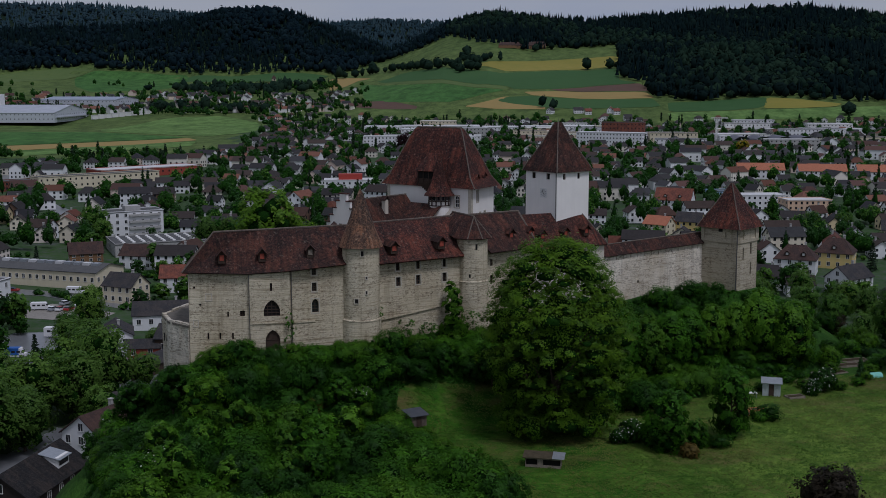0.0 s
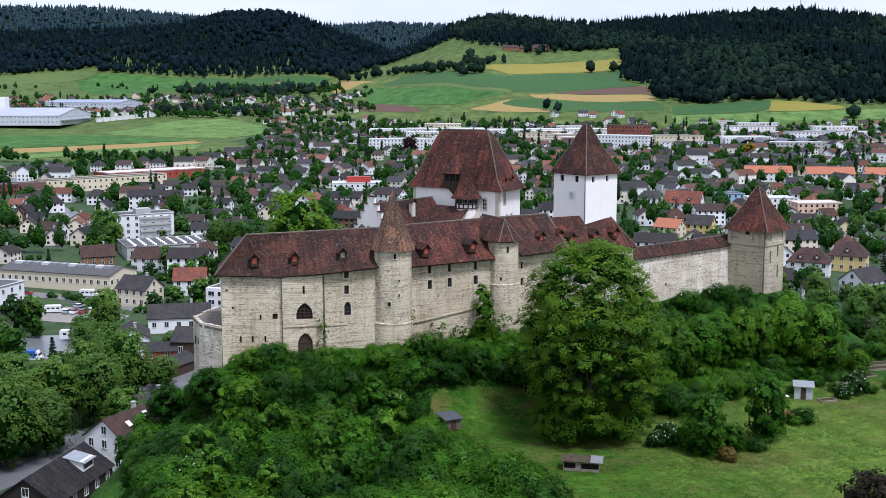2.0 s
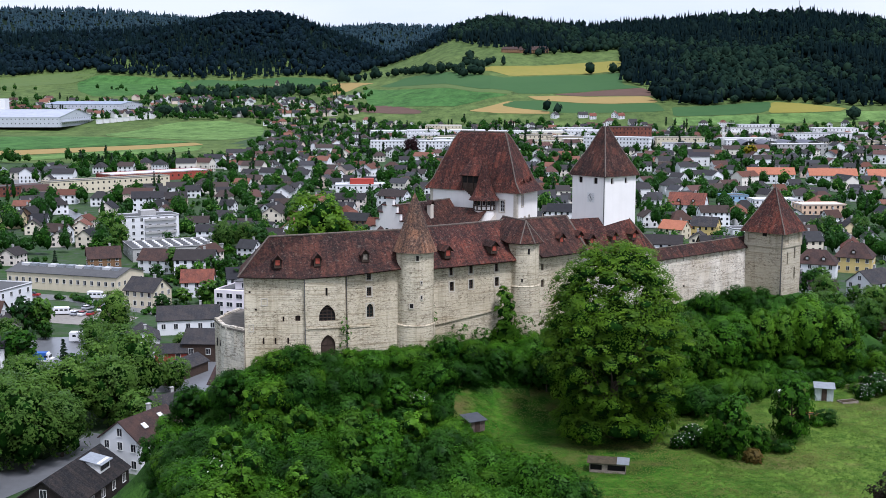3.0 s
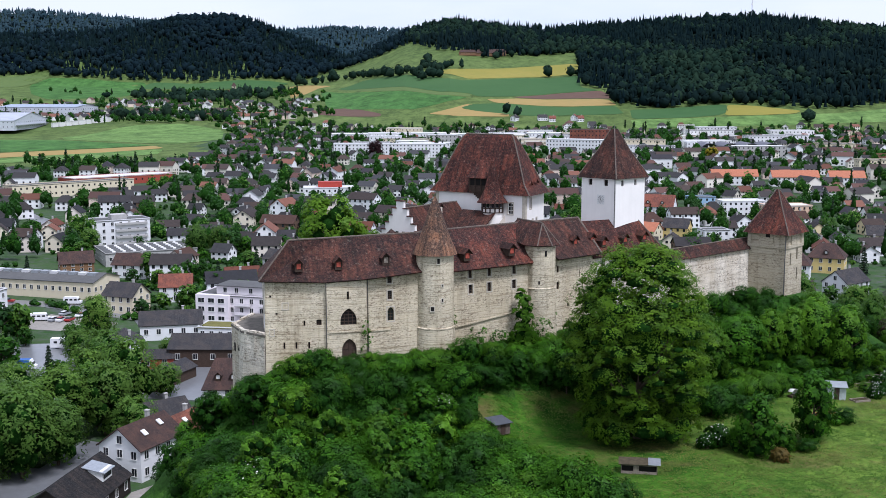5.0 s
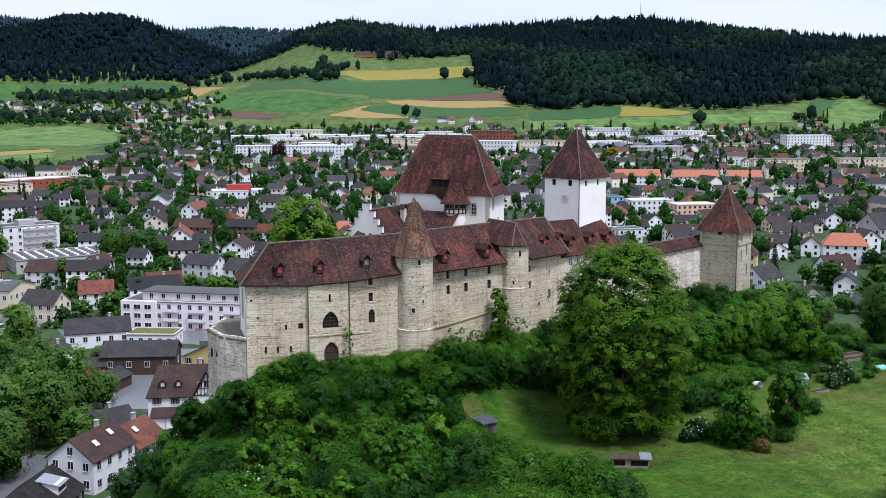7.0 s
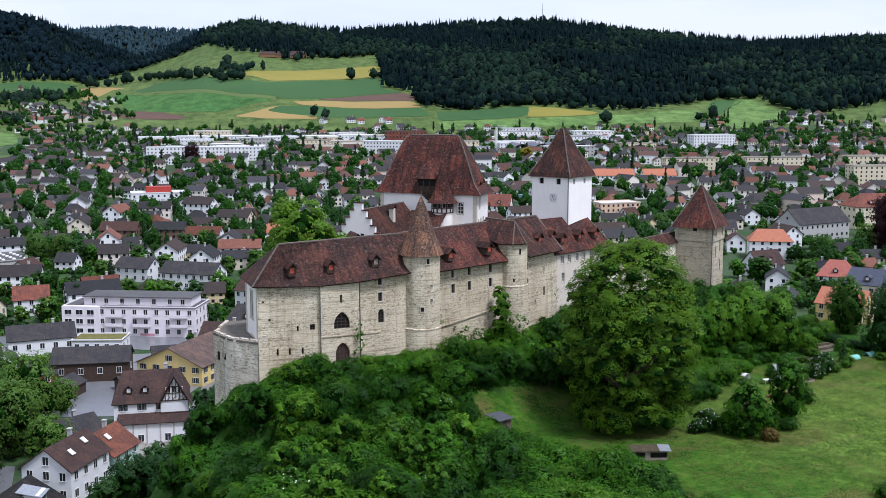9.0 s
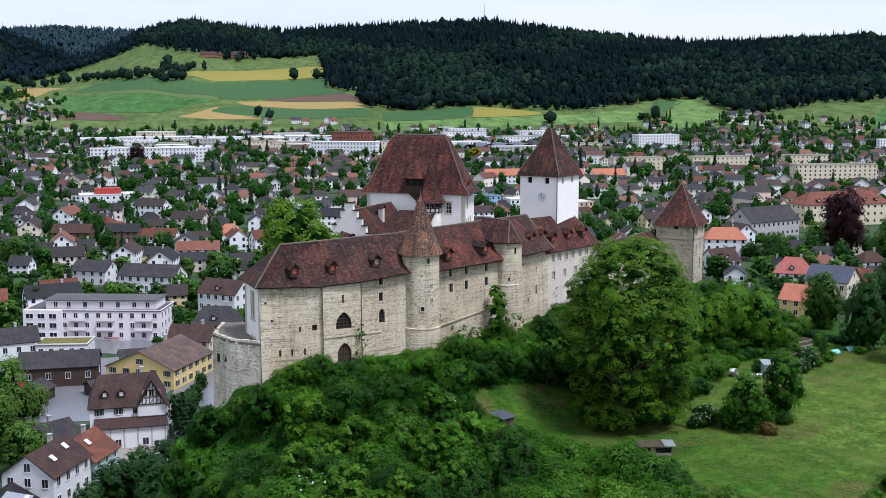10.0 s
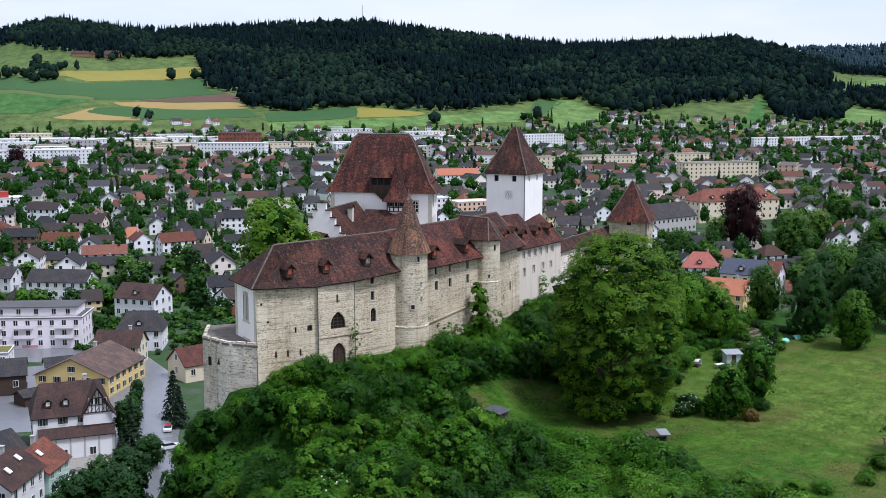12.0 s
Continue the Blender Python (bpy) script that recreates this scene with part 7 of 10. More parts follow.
rust.put(24.2, 137.0, 0.85)
rust.put(-24.5, 143.5, 0.9)
for x, y, s in ((24.6, 137.4, 0.4), (26.6, 141.0, 0.42), (30.4, 144.0, 0.4), (33.0, 149.0, 0.4), (37.7, 154.1, 0.75), (36.2, 153.0, 0.5), (34.7, 171.5, 0.9), (36.6, 172.5, 0.7), (38.6, 179.0, 0.8), (41.5, 177.5, 0.6), (45.5, 179.5, 0.6), (50.7, 185.0, 0.95), (33, 173.5, 0.7), (28.5, 140.5, 0.6), (26.8, 142.6, 0.5), (19.4, 144.4, 0.5)):
    covers[int(rnd.random() * 8)].put(x, y, s, 0.9, rnd.uniform(0, 360), group="low meadow bushes")
cypress = Nursery(lambda: conifer("cypress", LEAF_DARK, "narrow dark cypress in the garden", 75, 4.2, 0.8, 900, 0.2))
cypress.put(57.2, 177.0, 1.0)
dark_tree = Nursery(lambda: broadleaf("purple_plum", leaf_material("leaf_plum", (0.012, 0.010, 0.007), (0.03, 0.024, 0.014), 0.12), "dark purple-leaved plum tree beside the grass", 76, 7.0, 3.8, 3600, 0.22, 18, 0.06))
dark_tree.put(36.4, 118.6, 0.85, 0.95)
dark_tree.put(61.5, 208.5, 0.62, 1.0, 70)
for x, y, s in ((22.5, 111, 0.5), (25, 113.5, 0.4), (16, 110.5, 0.55), (12.5, 111, 0.6), (28.5, 115, 0.75), (30.5, 113, 0.6)):
    covers[int(rnd.random() * 8)].put(x, y, s, 0.9, rnd.uniform(0, 360), group="meadow edge shrubs")

# plants between the garden beds
for x, y, s in ((47, 171, 0.55), (50, 173, 0.4), (52.5, 171.5, 0.5), (56, 174, 0.45), (58, 177, 0.5), (60, 181, 0.55), (54, 182, 0.6), (51, 179, 0.45), (62, 185, 0.7), (65, 178, 0.5), (45, 174, 0.6), (42, 172, 0.5), (48, 178, 0.5), (40, 169, 0.45), (64, 189, 0.6)):
    covers[int(rnd.random() * 8)].put(x, y, s, 0.9, rnd.uniform(0, 360), group="garden plants")

# grass on the meadow and low cover between the shrubs
def heights(x, y):
    """Heights of the ground sheet at many places."""
    grid = np.array([v[2] for v in gv]).reshape(len(gy), nx)
    i, j = np.clip(np.searchsorted(gx, x) - 1, 0, nx - 2), np.clip(np.searchsorted(gy, y) - 1, 0, len(gy) - 2)
    ax, ay = np.array(gx), np.array(gy)
    u, v = (x - ax[i]) / (ax[i + 1] - ax[i]), (y - ay[j]) / (ay[j + 1] - ay[j])
    return (grid[j, i] * (1 - u) + grid[j, i + 1] * u) * (1 - v) + (grid[j + 1, i] * (1 - u) + grid[j + 1, i + 1] * u) * v


def within(x, y, ring):
    """Which of many places lie inside a ring."""
    hit = np.zeros(len(x), bool)
    for (ax, ay), (bx, by) in zip(ring, ring[1:] + ring[:1]):
        if ay != by:
            hit ^= ((ay > y) != (by > y)) & (x < (bx - ax) * (y - ay) / (by - ay) + ax)
    return hit


def waves(x, y, size, rng):
    """Uneven soft humps from -1 to 1."""
    total = np.zeros(len(x))
    for k in range(9):
        a, w = rng.uniform(0, 6.28), 6.28 / size * rng.uniform(0.6, 1.7)
        total += np.sin((x * math.cos(a) + y * math.sin(a)) * w + rng.uniform(0, 6.28))
    return np.clip(total / 4.2, -1, 1)


rng = np.random.default_rng(81)
px, py = rng.uniform(-14, 80, 230000), rng.uniform(100, 184, 230000)
keep_in = within(px, py, GLADE)
px, py = px[keep_in], py[keep_in]
lush = waves(px, py, 7, rng) + 0.6 * waves(px, py, 2.2, rng)
keep_in = rng.uniform(-1.6, 1.0, len(px)) < lush
px, py, lush = px[keep_in], py[keep_in], lush[keep_in]
n = len(px)
foot = np.stack([px, py, heights(px, py) - 0.04], 1)
lay = rng.normal(size=(n, 3)) * 0.35 + np.array([0, -0.25, 1.0])
lay /= np.linalg.norm(lay, axis=1, keepdims=True)
GRASS = leaf_material("grass_blades", (0.026, 0.094, 0.006), (0.165, 0.172, 0.045), 0.25, 0.05, 0.6, 0.15, 0.09)
blades = sprays(foot + np.stack([np.zeros(n), np.zeros(n), rng.uniform(0.05, 0.16, n) + 0.16 * np.clip(lush, 0, 1)], 1), lay, rng.uniform(0.06, 0.16, n), rng, 0.4)
nothing = (np.zeros((0, 3)), np.zeros((0, 3), int))
lit = rng.normal(size=(n, 3)) * 0.2 + np.array([0, -0.1, 1.0])
grass = leaf_mesh("grass_tufts", blades, nothing, [GRASS], ways=lit / np.linalg.norm(lit, axis=1, keepdims=True))
tagged(new("grass_tufts", grass), "tufts of long green meadow grass", "grass", kind="stuff")

px, py = rng.uniform(-60, 50, 420000), rng.uniform(98, 203, 420000)
keep_in = ~within(px, py, GLADE) & (py < np.interp(px, [p[0] for p in WALLS], [p[1] for p in WALLS]) - 0.8) & (px > np.interp(py, [100, 110, 120, 128, 140, 150, 160], [-36, -41, -45, -48.5, -55.5, -54, -51])) & ~((px > 14) & (py < 150))
px, py = px[keep_in], py[keep_in]
n = len(px)
step = 0.15
tilt = [(waves(px + dx, py + dy, 5, np.random.default_rng(9)) - waves(px, py, 5, np.random.default_rng(9))) / step for dx, dy in ((step, 0), (0, step))]
mound = 0.55 * waves(px, py, 5, np.random.default_rng(9)) + 0.3 * waves(px, py, 1.6, np.random.default_rng(10))
at = np.stack([px, py, heights(px, py) + 0.3 + mound + rng.uniform(-0.15, 0.15, n)], 1)
lit = np.stack([-0.8 * tilt[0], -0.8 * tilt[1] - 0.2, np.ones(n)], 1) + rng.normal(size=(n, 3)) * 0.25
lit /= np.linalg.norm(lit, axis=1, keepdims=True)
lay = lit + rng.normal(size=(n, 3)) * 0.45
lay /= np.linalg.norm(lay, axis=1, keepdims=True)
NETTLE = leaf_material("nettle_leaves", (0.008, 0.055, 0.004), (0.054, 0.166, 0.011), 0.18, 0.05, 0.6, 0.2, 0.22)
cover = leaf_mesh("ground_cover", sprays(at, lay, rng.uniform(0.09, 0.24, n), rng, 0.6), nothing, [NETTLE], ways=lit)
tagged(new("ground_cover", cover), "low nettles and brambles covering the castle slope", "undergrowth", kind="stuff")


# ---- small things on the meadow ----
def hutch(x, y, turn):
    ob = thing("animal_hutch", x, y, land(x, y), turn, "weathered wooden hutch with mossy board roof", "hutch")
    g = Geo()
    g.box((-2.2, -0.7, 0), (2.2, -0.62, 0.35))
    g.box((-2.2, 0.62, 0), (2.2, 0.7, 1.4))
    for u in (-2.2, -0.1, 2.12):
        g.box((u, -0.7, 0), (u + 0.08, 0.7, 1.35))
    g.box((-2.2, -0.7, 1.05), (2.2, -0.62, 1.35))
    g.box((-0.7, -0.74, 0), (-0.1, -0.64, 1.3))
    part("body", g, WOOD_GREY, ob)
    d = Geo()
    d.box((-2.1, -0.4, 0.2), (2.1, 0.6, 1.2))
    part("inside", d, HOLE, ob, "dark interior")
    r = Geo()
    r.poly([(-2.5, -1.0, 1.3), (1.1, -1.0, 1.3), (1.1, 0.9, 1.62), (-2.5, 0.9, 1.62)])
    part("roof", r, plain_material("mossy_boards", (0.06, 0.048, 0.028), 0.9, 0.4, 2.0), ob, "mossy board roof", solid=0.07)
    r = Geo()
    r.poly([(1.1, -1.05, 1.36), (2.6, -1.0, 1.3), (2.6, 0.9, 1.6), (1.1, 0.9, 1.66)])
    part("roof_sheet", r, METAL, ob, "grey metal sheet", solid=0.04)


hutch(5.8, 132.9, -8)


def hut(name, label, x, y, turn, w, d, h, wall, roof, rise=0.35):
    ob = thing(name, x, y, land(x, y) - 0.1, turn, label, "shed")
    g = Geo()
    g.box((-w / 2, -d / 2, 0), (w / 2, d / 2, h))
    part("wall", g, wall, ob)
    s = Geo()
    for k in range(int(w / 0.22)):
        u = -w / 2 + 0.22 * k
        s.box((u, -d / 2 - 0.03, 0), (u + 0.19, -d / 2, h))
    part("cladding", s, wall, ob)
    r = Geo()
    r.poly([(-w / 2 - 0.25, -d / 2 - 0.35, h), (w / 2 + 0.25, -d / 2 - 0.35, h), (w / 2 + 0.25, d / 2 + 0.25, h + rise), (-w / 2 - 0.25, d / 2 + 0.25, h + rise)])
    part("roof", r, roof, ob, solid=0.09)
    dr = Geo()
    dr.box((-0.4, -d / 2 - 0.06, 0.1), (0.35, -d / 2 - 0.03, h - 0.15))
    part("door", dr, WOOD_DARK, ob)


GREY_BLUE = plain_material("pale_blue_grey_boards", (0.42, 0.46, 0.45), 0.7, 0.2, 2.0)
hut("garden_shed", "dark wooden garden shed with bitumen roof", -11.1, 145.2, 32, 2.3, 2.2, 1.6, plain_material("old_shed_boards", (0.13, 0.1, 0.08), 0.85, 0.35, 3.0), plain_material("bitumen_felt", (0.07, 0.075, 0.085), 0.6, 0.2))
hut("tool_shed", "pale blue-grey tool shed beside garden beds", 41.0, 166.8, -12, 2.6, 2.0, 2.1, GREY_BLUE, METAL)


def bed(x, y, turn, w, d, mat, label):
    ob = thing("garden_bed", x, y, land(x, y), turn, label, "garden bed", "garden beds")
    g = Geo()
    for lo, hi in (((-w / 2, -d / 2, -0.3), (w / 2, -d / 2 + 0.08, 0.3)), ((-w / 2, d / 2 - 0.08, -0.3), (w / 2, d / 2, 0.3)), ((-w / 2, -d / 2, -0.3), (-w / 2 + 0.08, d / 2, 0.3)), ((w / 2 - 0.08, -d / 2, -0.3), (w / 2, d / 2, 0.3))):
        g.box(lo, hi)
    part("board", g, mat, ob)
    g = Geo()
    g.box((-w / 2 + 0.06, -d / 2 + 0.06, -0.3), (w / 2 - 0.06, d / 2 - 0.06, 0.22))
    part("soil", g, SOIL, ob)


ORANGE_WOOD = plain_material("orange_boards", (0.36, 0.15, 0.06), 0.8, 0.25)
for x, y, w, d in ((34.7, 157.2, 2.0, 1.2), (37.0, 158.2, 2.0, 1.2), (35.2, 155.4, 2.0, 1.2)):
    bed(x, y, 15, w, d, ORANGE_WOOD, "raised bed of orange boards with dark soil")
for x, y, w, d in ((44.2, 165.6, 2.8, 1.5), (48.2, 175.2, 4.2, 1.8), (53.5, 181, 6.0, 1.8), (57.0, 185.4, 6.0, 1.8), (59.5, 189.5, 6.0, 1.8)):
    bed(x, y, 20, w, d, WOOD_GREY, "low garden bed of dark tilled soil")


def garden_table(x, y):
    ob = thing("garden_table", x, y, land(x, y), 10, "small white garden table on the grass", "table")
    g = Geo()
    g.box((-0.9, -0.45, 0.72), (0.9, 0.45, 0.78))
    part("tabletop", g, FRAME_WHITE, ob)
    for u, v in ((-0.8, -0.35), (0.8, -0.35), (-0.8, 0.35), (0.8, 0.35)):
        g = Geo()
        g.box((u - 0.04, v - 0.04, -0.1), (u + 0.04, v + 0.04, 0.72))
        part("leg", g, METAL, ob)


garden_table(37.6, 165.2)
NET = plain_material("turquoise_netting", (0.2, 0.5, 0.42), 0.6, 0.2)
for x, y, w in ((60.0, 178.6, 2.2), (64.3, 180.6, 2.0)):
    ob = thing("crop_cover", x, y, land(x, y), 20, "turquoise netting tunnel over a garden bed", "crop cover", "crop covers")
    g = Geo()
    for k in range(8):
        a, b = math.pi * k / 8, math.pi * (k + 1) / 8
        g.poly([(-w / 2, 0.7 * math.cos(a), 0.7 * math.sin(a)), (w / 2, 0.7 * math.cos(a), 0.7 * math.sin(a)), (w / 2, 0.7 * math.cos(b), 0.7 * math.sin(b)), (-w / 2, 0.7 * math.cos(b), 0.7 * math.sin(b))])
    part("netting", g, NET, ob, solid=0.02)


def tub(x, y):
    """A white half-round tub tipped on its side."""
    ob = thing("garden_tub", x, y, land(x, y), 35, "white plastic tub lying tipped on the grass", "tub")
    g = Geo()
    for k in range(9):
        a, b = math.pi * (k / 9 - 0.15), math.pi * ((k + 1) / 9 - 0.15)
        g.poly([(0.75 * math.cos(a), -0.5, 0.6 + 0.75 * math.sin(a)), (0.75 * math.cos(b), -0.5, 0.6 + 0.75 * math.sin(b)), (0.6 * math.cos(b), 0.5, 0.6 + 0.6 * math.sin(b)), (0.6 * math.cos(a), 0.5, 0.6 + 0.6 * math.sin(a))])
    part("shell", g, FRAME_WHITE, ob, solid=0.05)
    g = Geo()
    g.box((-0.7, -0.4, -0.1), (0.7, 0.4, 0.35))
    part("block", g, WOOD_DARK, ob)


tub(34.6, 167.4)


# ---- the town ----
WALL_TOWN = by_object("rendered_house_wall", [(0.832, 0.824, 0.813), (0.803, 0.793, 0.774), (0.832, 0.832, 0.832), (0.725, 0.646, 0.510), (0.824, 0.813, 0.793), (0.832, 0.824, 0.824), (0.666, 0.538, 0.323), (0.783, 0.783, 0.783), (0.783, 0.695, 0.607), (0.832, 0.824, 0.813), (0.156, 0.098, 0.065), (0.852, 0.852, 0.852), (0.842, 0.842, 0.842)], vary=0.04)
ROOF_TOWN = by_object("house_roof_tiles", [(0.025, 0.024, 0.025), (0.035, 0.030, 0.029), (0.042, 0.032, 0.029), (0.027, 0.027, 0.027), (0.052, 0.035, 0.028), (0.032, 0.030, 0.030), (0.040, 0.040, 0.041), (0.030, 0.027, 0.027), (0.046, 0.035, 0.031), (0.068, 0.035, 0.025), (0.036, 0.032, 0.031), (0.024, 0.024, 0.027), (0.123, 0.042, 0.025), (0.037, 0.031, 0.029), (0.034, 0.032, 0.034), (0.2, 0.082, 0.054), (0.038, 0.036, 0.036)], vary=0.2)
WALL_FAR = by_island("far_house_walls", [(0.781, 0.772, 0.763), (0.753, 0.744, 0.726), (0.781, 0.781, 0.772), (0.661, 0.615, 0.523), (0.661, 0.661, 0.652), (0.772, 0.763, 0.744), (0.680, 0.551, 0.459), (0.753, 0.698, 0.606)])
ROOF_FAR = by_island("far_house_roofs", [(0.030, 0.028, 0.029), (0.040, 0.034, 0.032), (0.053, 0.038, 0.032), (0.034, 0.032, 0.032), (0.036, 0.034, 0.034), (0.067, 0.036, 0.029), (0.047, 0.047, 0.050), (0.030, 0.028, 0.032), (0.107, 0.044, 0.028), (0.034, 0.032, 0.032), (0.17, 0.075, 0.05), (0.1, 0.052, 0.042)])
CREAM = plaster_material("cream_render", (0.66, 0.58, 0.42), 0.4)
YELLOW = plaster_material("yellow_render", (0.66, 0.5, 0.2), 0.3)
MINT = plaster_material("mint_render", (0.42, 0.56, 0.5), 0.3)
BLUE = plaster_material("blue_render", (0.3, 0.45, 0.6), 0.3)
RENDER = plaster_material("white_render", (0.74, 0.735, 0.735), 0.3)
PINK = plain_material("pink_panel", (0.5, 0.25, 0.28), 0.7, 0.1)
BRICK_RED = plain_material("red_boarding", (0.3, 0.06, 0.04), 0.75, 0.25)
ROOF_SLATE = tile_material("dark_slates", (0.034, 0.034, 0.037), (0.046, 0.045, 0.048), 0.15, lichen=0.05, wear=0.35)
ROOF_BLACK = tile_material("black_tiles", (0.013, 0.013, 0.014), (0.02, 0.019, 0.02), 0.1, lichen=0.05)
ROOF_BROWN = tile_material("house_brown_tiles", (0.046, 0.029, 0.026), (0.062, 0.038, 0.033), 0.15, lichen=0.05, wear=0.35)
ROOF_ORANGE = plain_material("new_orange_tiles", (0.36, 0.135, 0.075), 0.8, 0.2, 0.9)
ROOF_RED_PALE = plain_material("pale_red_tiles", (0.3, 0.1, 0.075), 0.8, 0.22, 0.9)
ROOF_SLATE_BLUE = plain_material("blue_grey_slates", (0.055, 0.062, 0.085), 0.55, 0.2, 0.9)
ROOF_RUST = tile_material("rust_red_tiles", (0.14, 0.052, 0.038), (0.18, 0.068, 0.047), 0.15, lichen=0.06, wear=0.4)
FLAT = ground_material("flat_roof_gravel", (0.1, 0.1, 0.1), (0.075, 0.075, 0.077), (0.12, 0.12, 0.115), 0.1, 0.8, bump=0.02)
FLAT_PALE = ground_material("pale_roof_sheet", (0.55, 0.55, 0.55), (0.48, 0.48, 0.48), (0.58, 0.58, 0.57), 0.05, 0.5, bump=0.01)
SHUTTER = plain_material("dark_shutter", (0.05, 0.06, 0.055), 0.7, 0.2)


def window_mesh(w, h):
    """A framed window facing -y, its middle at the origin."""
    g = Geo()
    g.box((-w / 2, -0.03, -h / 2), (w / 2, 0.02, h / 2), 1)
    for lo, hi in (((-w / 2 - 0.08, -0.07, -h / 2 - 0.08), (-w / 2, 0.02, h / 2 + 0.08)), ((w / 2, -0.07, -h / 2 - 0.08), (w / 2 + 0.08, 0.02, h / 2 + 0.08)), ((-w / 2, -0.07, h / 2), (w / 2, 0.02, h / 2 + 0.08)), ((-w / 2 - 0.1, -0.14, -h / 2 - 0.1), (w / 2 + 0.1, 0.02, -h / 2)), ((-0.03, -0.06, -h / 2), (0.03, 0.0, h / 2))):
        g.box(lo, hi, 0)
    return g.mesh("window", [FRAME_WHITE, GLASS])


WINDOW = window_mesh(1.15, 1.5)
WINDOW_WIDE = window_mesh(2.1, 1.4)


def gabled(g, L, W, He, Hr):
    """Walls of a gabled house, ridge along x, foot sunk a little."""
    x, y = L / 2, W / 2
    g.poly([(-x, -y, -1.5), (x, -y, -1.5), (x, -y, He), (-x, -y, He)])
    g.poly([(x, y, -1.5), (-x, y, -1.5), (-x, y, He), (x, y, He)])
    g.poly([(x, -y, -1.5), (x, y, -1.5), (x, y, He), (x, 0, He + Hr), (x, -y, He)])
    g.poly([(-x, y, -1.5), (-x, -y, -1.5), (-x, -y, He), (-x, 0, He + Hr), (-x, y, He)])


def roof_faces(g, L, W, He, Hr, hip=0.0, over=0.45):
    x, y = L / 2 + over, W / 2 + over
    z = He - over * Hr / (W / 2)
    t = He + Hr
    c = L / 2 + over - hip
    g.poly([(-x, -y, z), (x, -y, z), (c, 0, t), (-c, 0, t)])
    g.poly([(x, y, z), (-x, y, z), (-c, 0, t), (c, 0, t)])
    if hip > 0:
        g.poly([(x, -y, z), (x, y, z), (c, 0, t)])
        g.poly([(-x, y, z), (-x, -y, z), (-c, 0, t)])


def house(name, label, x, y, turn, L, W, He, Hr, wall, roof, hip=0.0, detail=2, floors=2, cols=4, ends=2, z=None, group="", category="house", dormers=0, chimney=True, flat=False, shutters=False):
    """detail 2: every window a part; 1: the windows joined."""
    z = land(x, y) if z is None else z
    ob = thing(name, x, y, z, turn, label, category, group)
    g = Geo()
    if flat or hip > 0:
        g.prism([(-L / 2, -W / 2), (L / 2, -W / 2), (L / 2, W / 2), (-L / 2, W / 2)], -1.5, He, 0, False)
    else:
        gabled(g, L, W, He, Hr)
    body = part("wall", g, wall, ob)
    r = Geo()
    if flat:
        r.box((-L / 2 - 0.2, -W / 2 - 0.2, He), (L / 2 + 0.2, W / 2 + 0.2, He + 0.25))
        part("roof", r, roof, ob)
        p = Geo()
        for lo, hi in (((-L / 2 - 0.2, -W / 2 - 0.2, He + 0.25), (L / 2 + 0.2, -W / 2, He + 0.55)), ((-L / 2 - 0.2, W / 2, He + 0.25), (L / 2 + 0.2, W / 2 + 0.2, He + 0.55)), ((-L / 2 - 0.2, -W / 2, He + 0.25), (-L / 2, W / 2, He + 0.55)), ((L / 2, -W / 2, He + 0.25), (L / 2 + 0.2, W / 2, He + 0.55))):
            p.box(lo, hi)
        part("parapet", p, wall, ob)
    else:
        roof_faces(r, L, W, He, Hr, hip)
        part("roof", r, roof, ob, solid=0.22)
    if chimney and not flat:
        c = Geo()
        c.box((L * 0.18, 0.4, He + Hr * 0.4), (L * 0.18 + 0.7, 1.1, He + Hr + 0.9))
        c.box((L * 0.18 - 0.1, 0.3, He + Hr + 0.9), (L * 0.18 + 0.8, 1.2, He + Hr + 1.05))
        part("chimney", c, KERB, ob)
    spots = []
    step = He / floors
    for f in range(floors):
        zc = step * (f + 0.56)
        for side, count, span in ((0, cols, L), (2, cols, L), (1, ends, W), (3, ends, W)):
            for k in range(count):
                spots.append((side, (k + 0.5) / count * span - span / 2, zc))
    if not flat and hip == 0 and Hr > 3 and ends:
        spots += [(1, 0, He + Hr * 0.35), (3, 0, He + Hr * 0.35)]
    tall_w = min(1.35, step * 0.5)
    joined = Geo()
    for side, u, zc in spots:
        m = {0: pose(u, -W / 2, zc), 2: pose(-u, W / 2, zc, 0, 0, 180), 1: pose(L / 2, u, zc, 0, 0, 90), 3: pose(-L / 2, -u, zc, 0, 0, -90)}[side]
        if detail == 2:
            w = new("window", WINDOW)
            w.parent = ob
            w.matrix_basis = m @ Matrix.Diagonal((1, 1, tall_w / 1.35, 1))
            if shutters:
                for lo in (-0.95, 0.6):
                    s = Geo()
                    s.box((lo, -0.08, -0.7), (lo + 0.35, -0.02, 0.7))
                    part("shutter", s, SHUTTER, w)
        else:
            joined.box((-0.55, -0.04, -tall_w / 2), (0.55, 0.02, tall_w / 2), 0, m)
    if detail == 1 and spots:
        part("glazing", joined, GLASS, ob, kind="stuff")
    for k in range(dormers):
        u = (k + 0.5) / dormers * L * 0.8 - L * 0.4
        dormer(ob, u, -W / 2 + 0.9, He + Hr * 0.24, 0, w=1.6, h=1.1, front=FRAME_WHITE, roof=roof)
    return ob


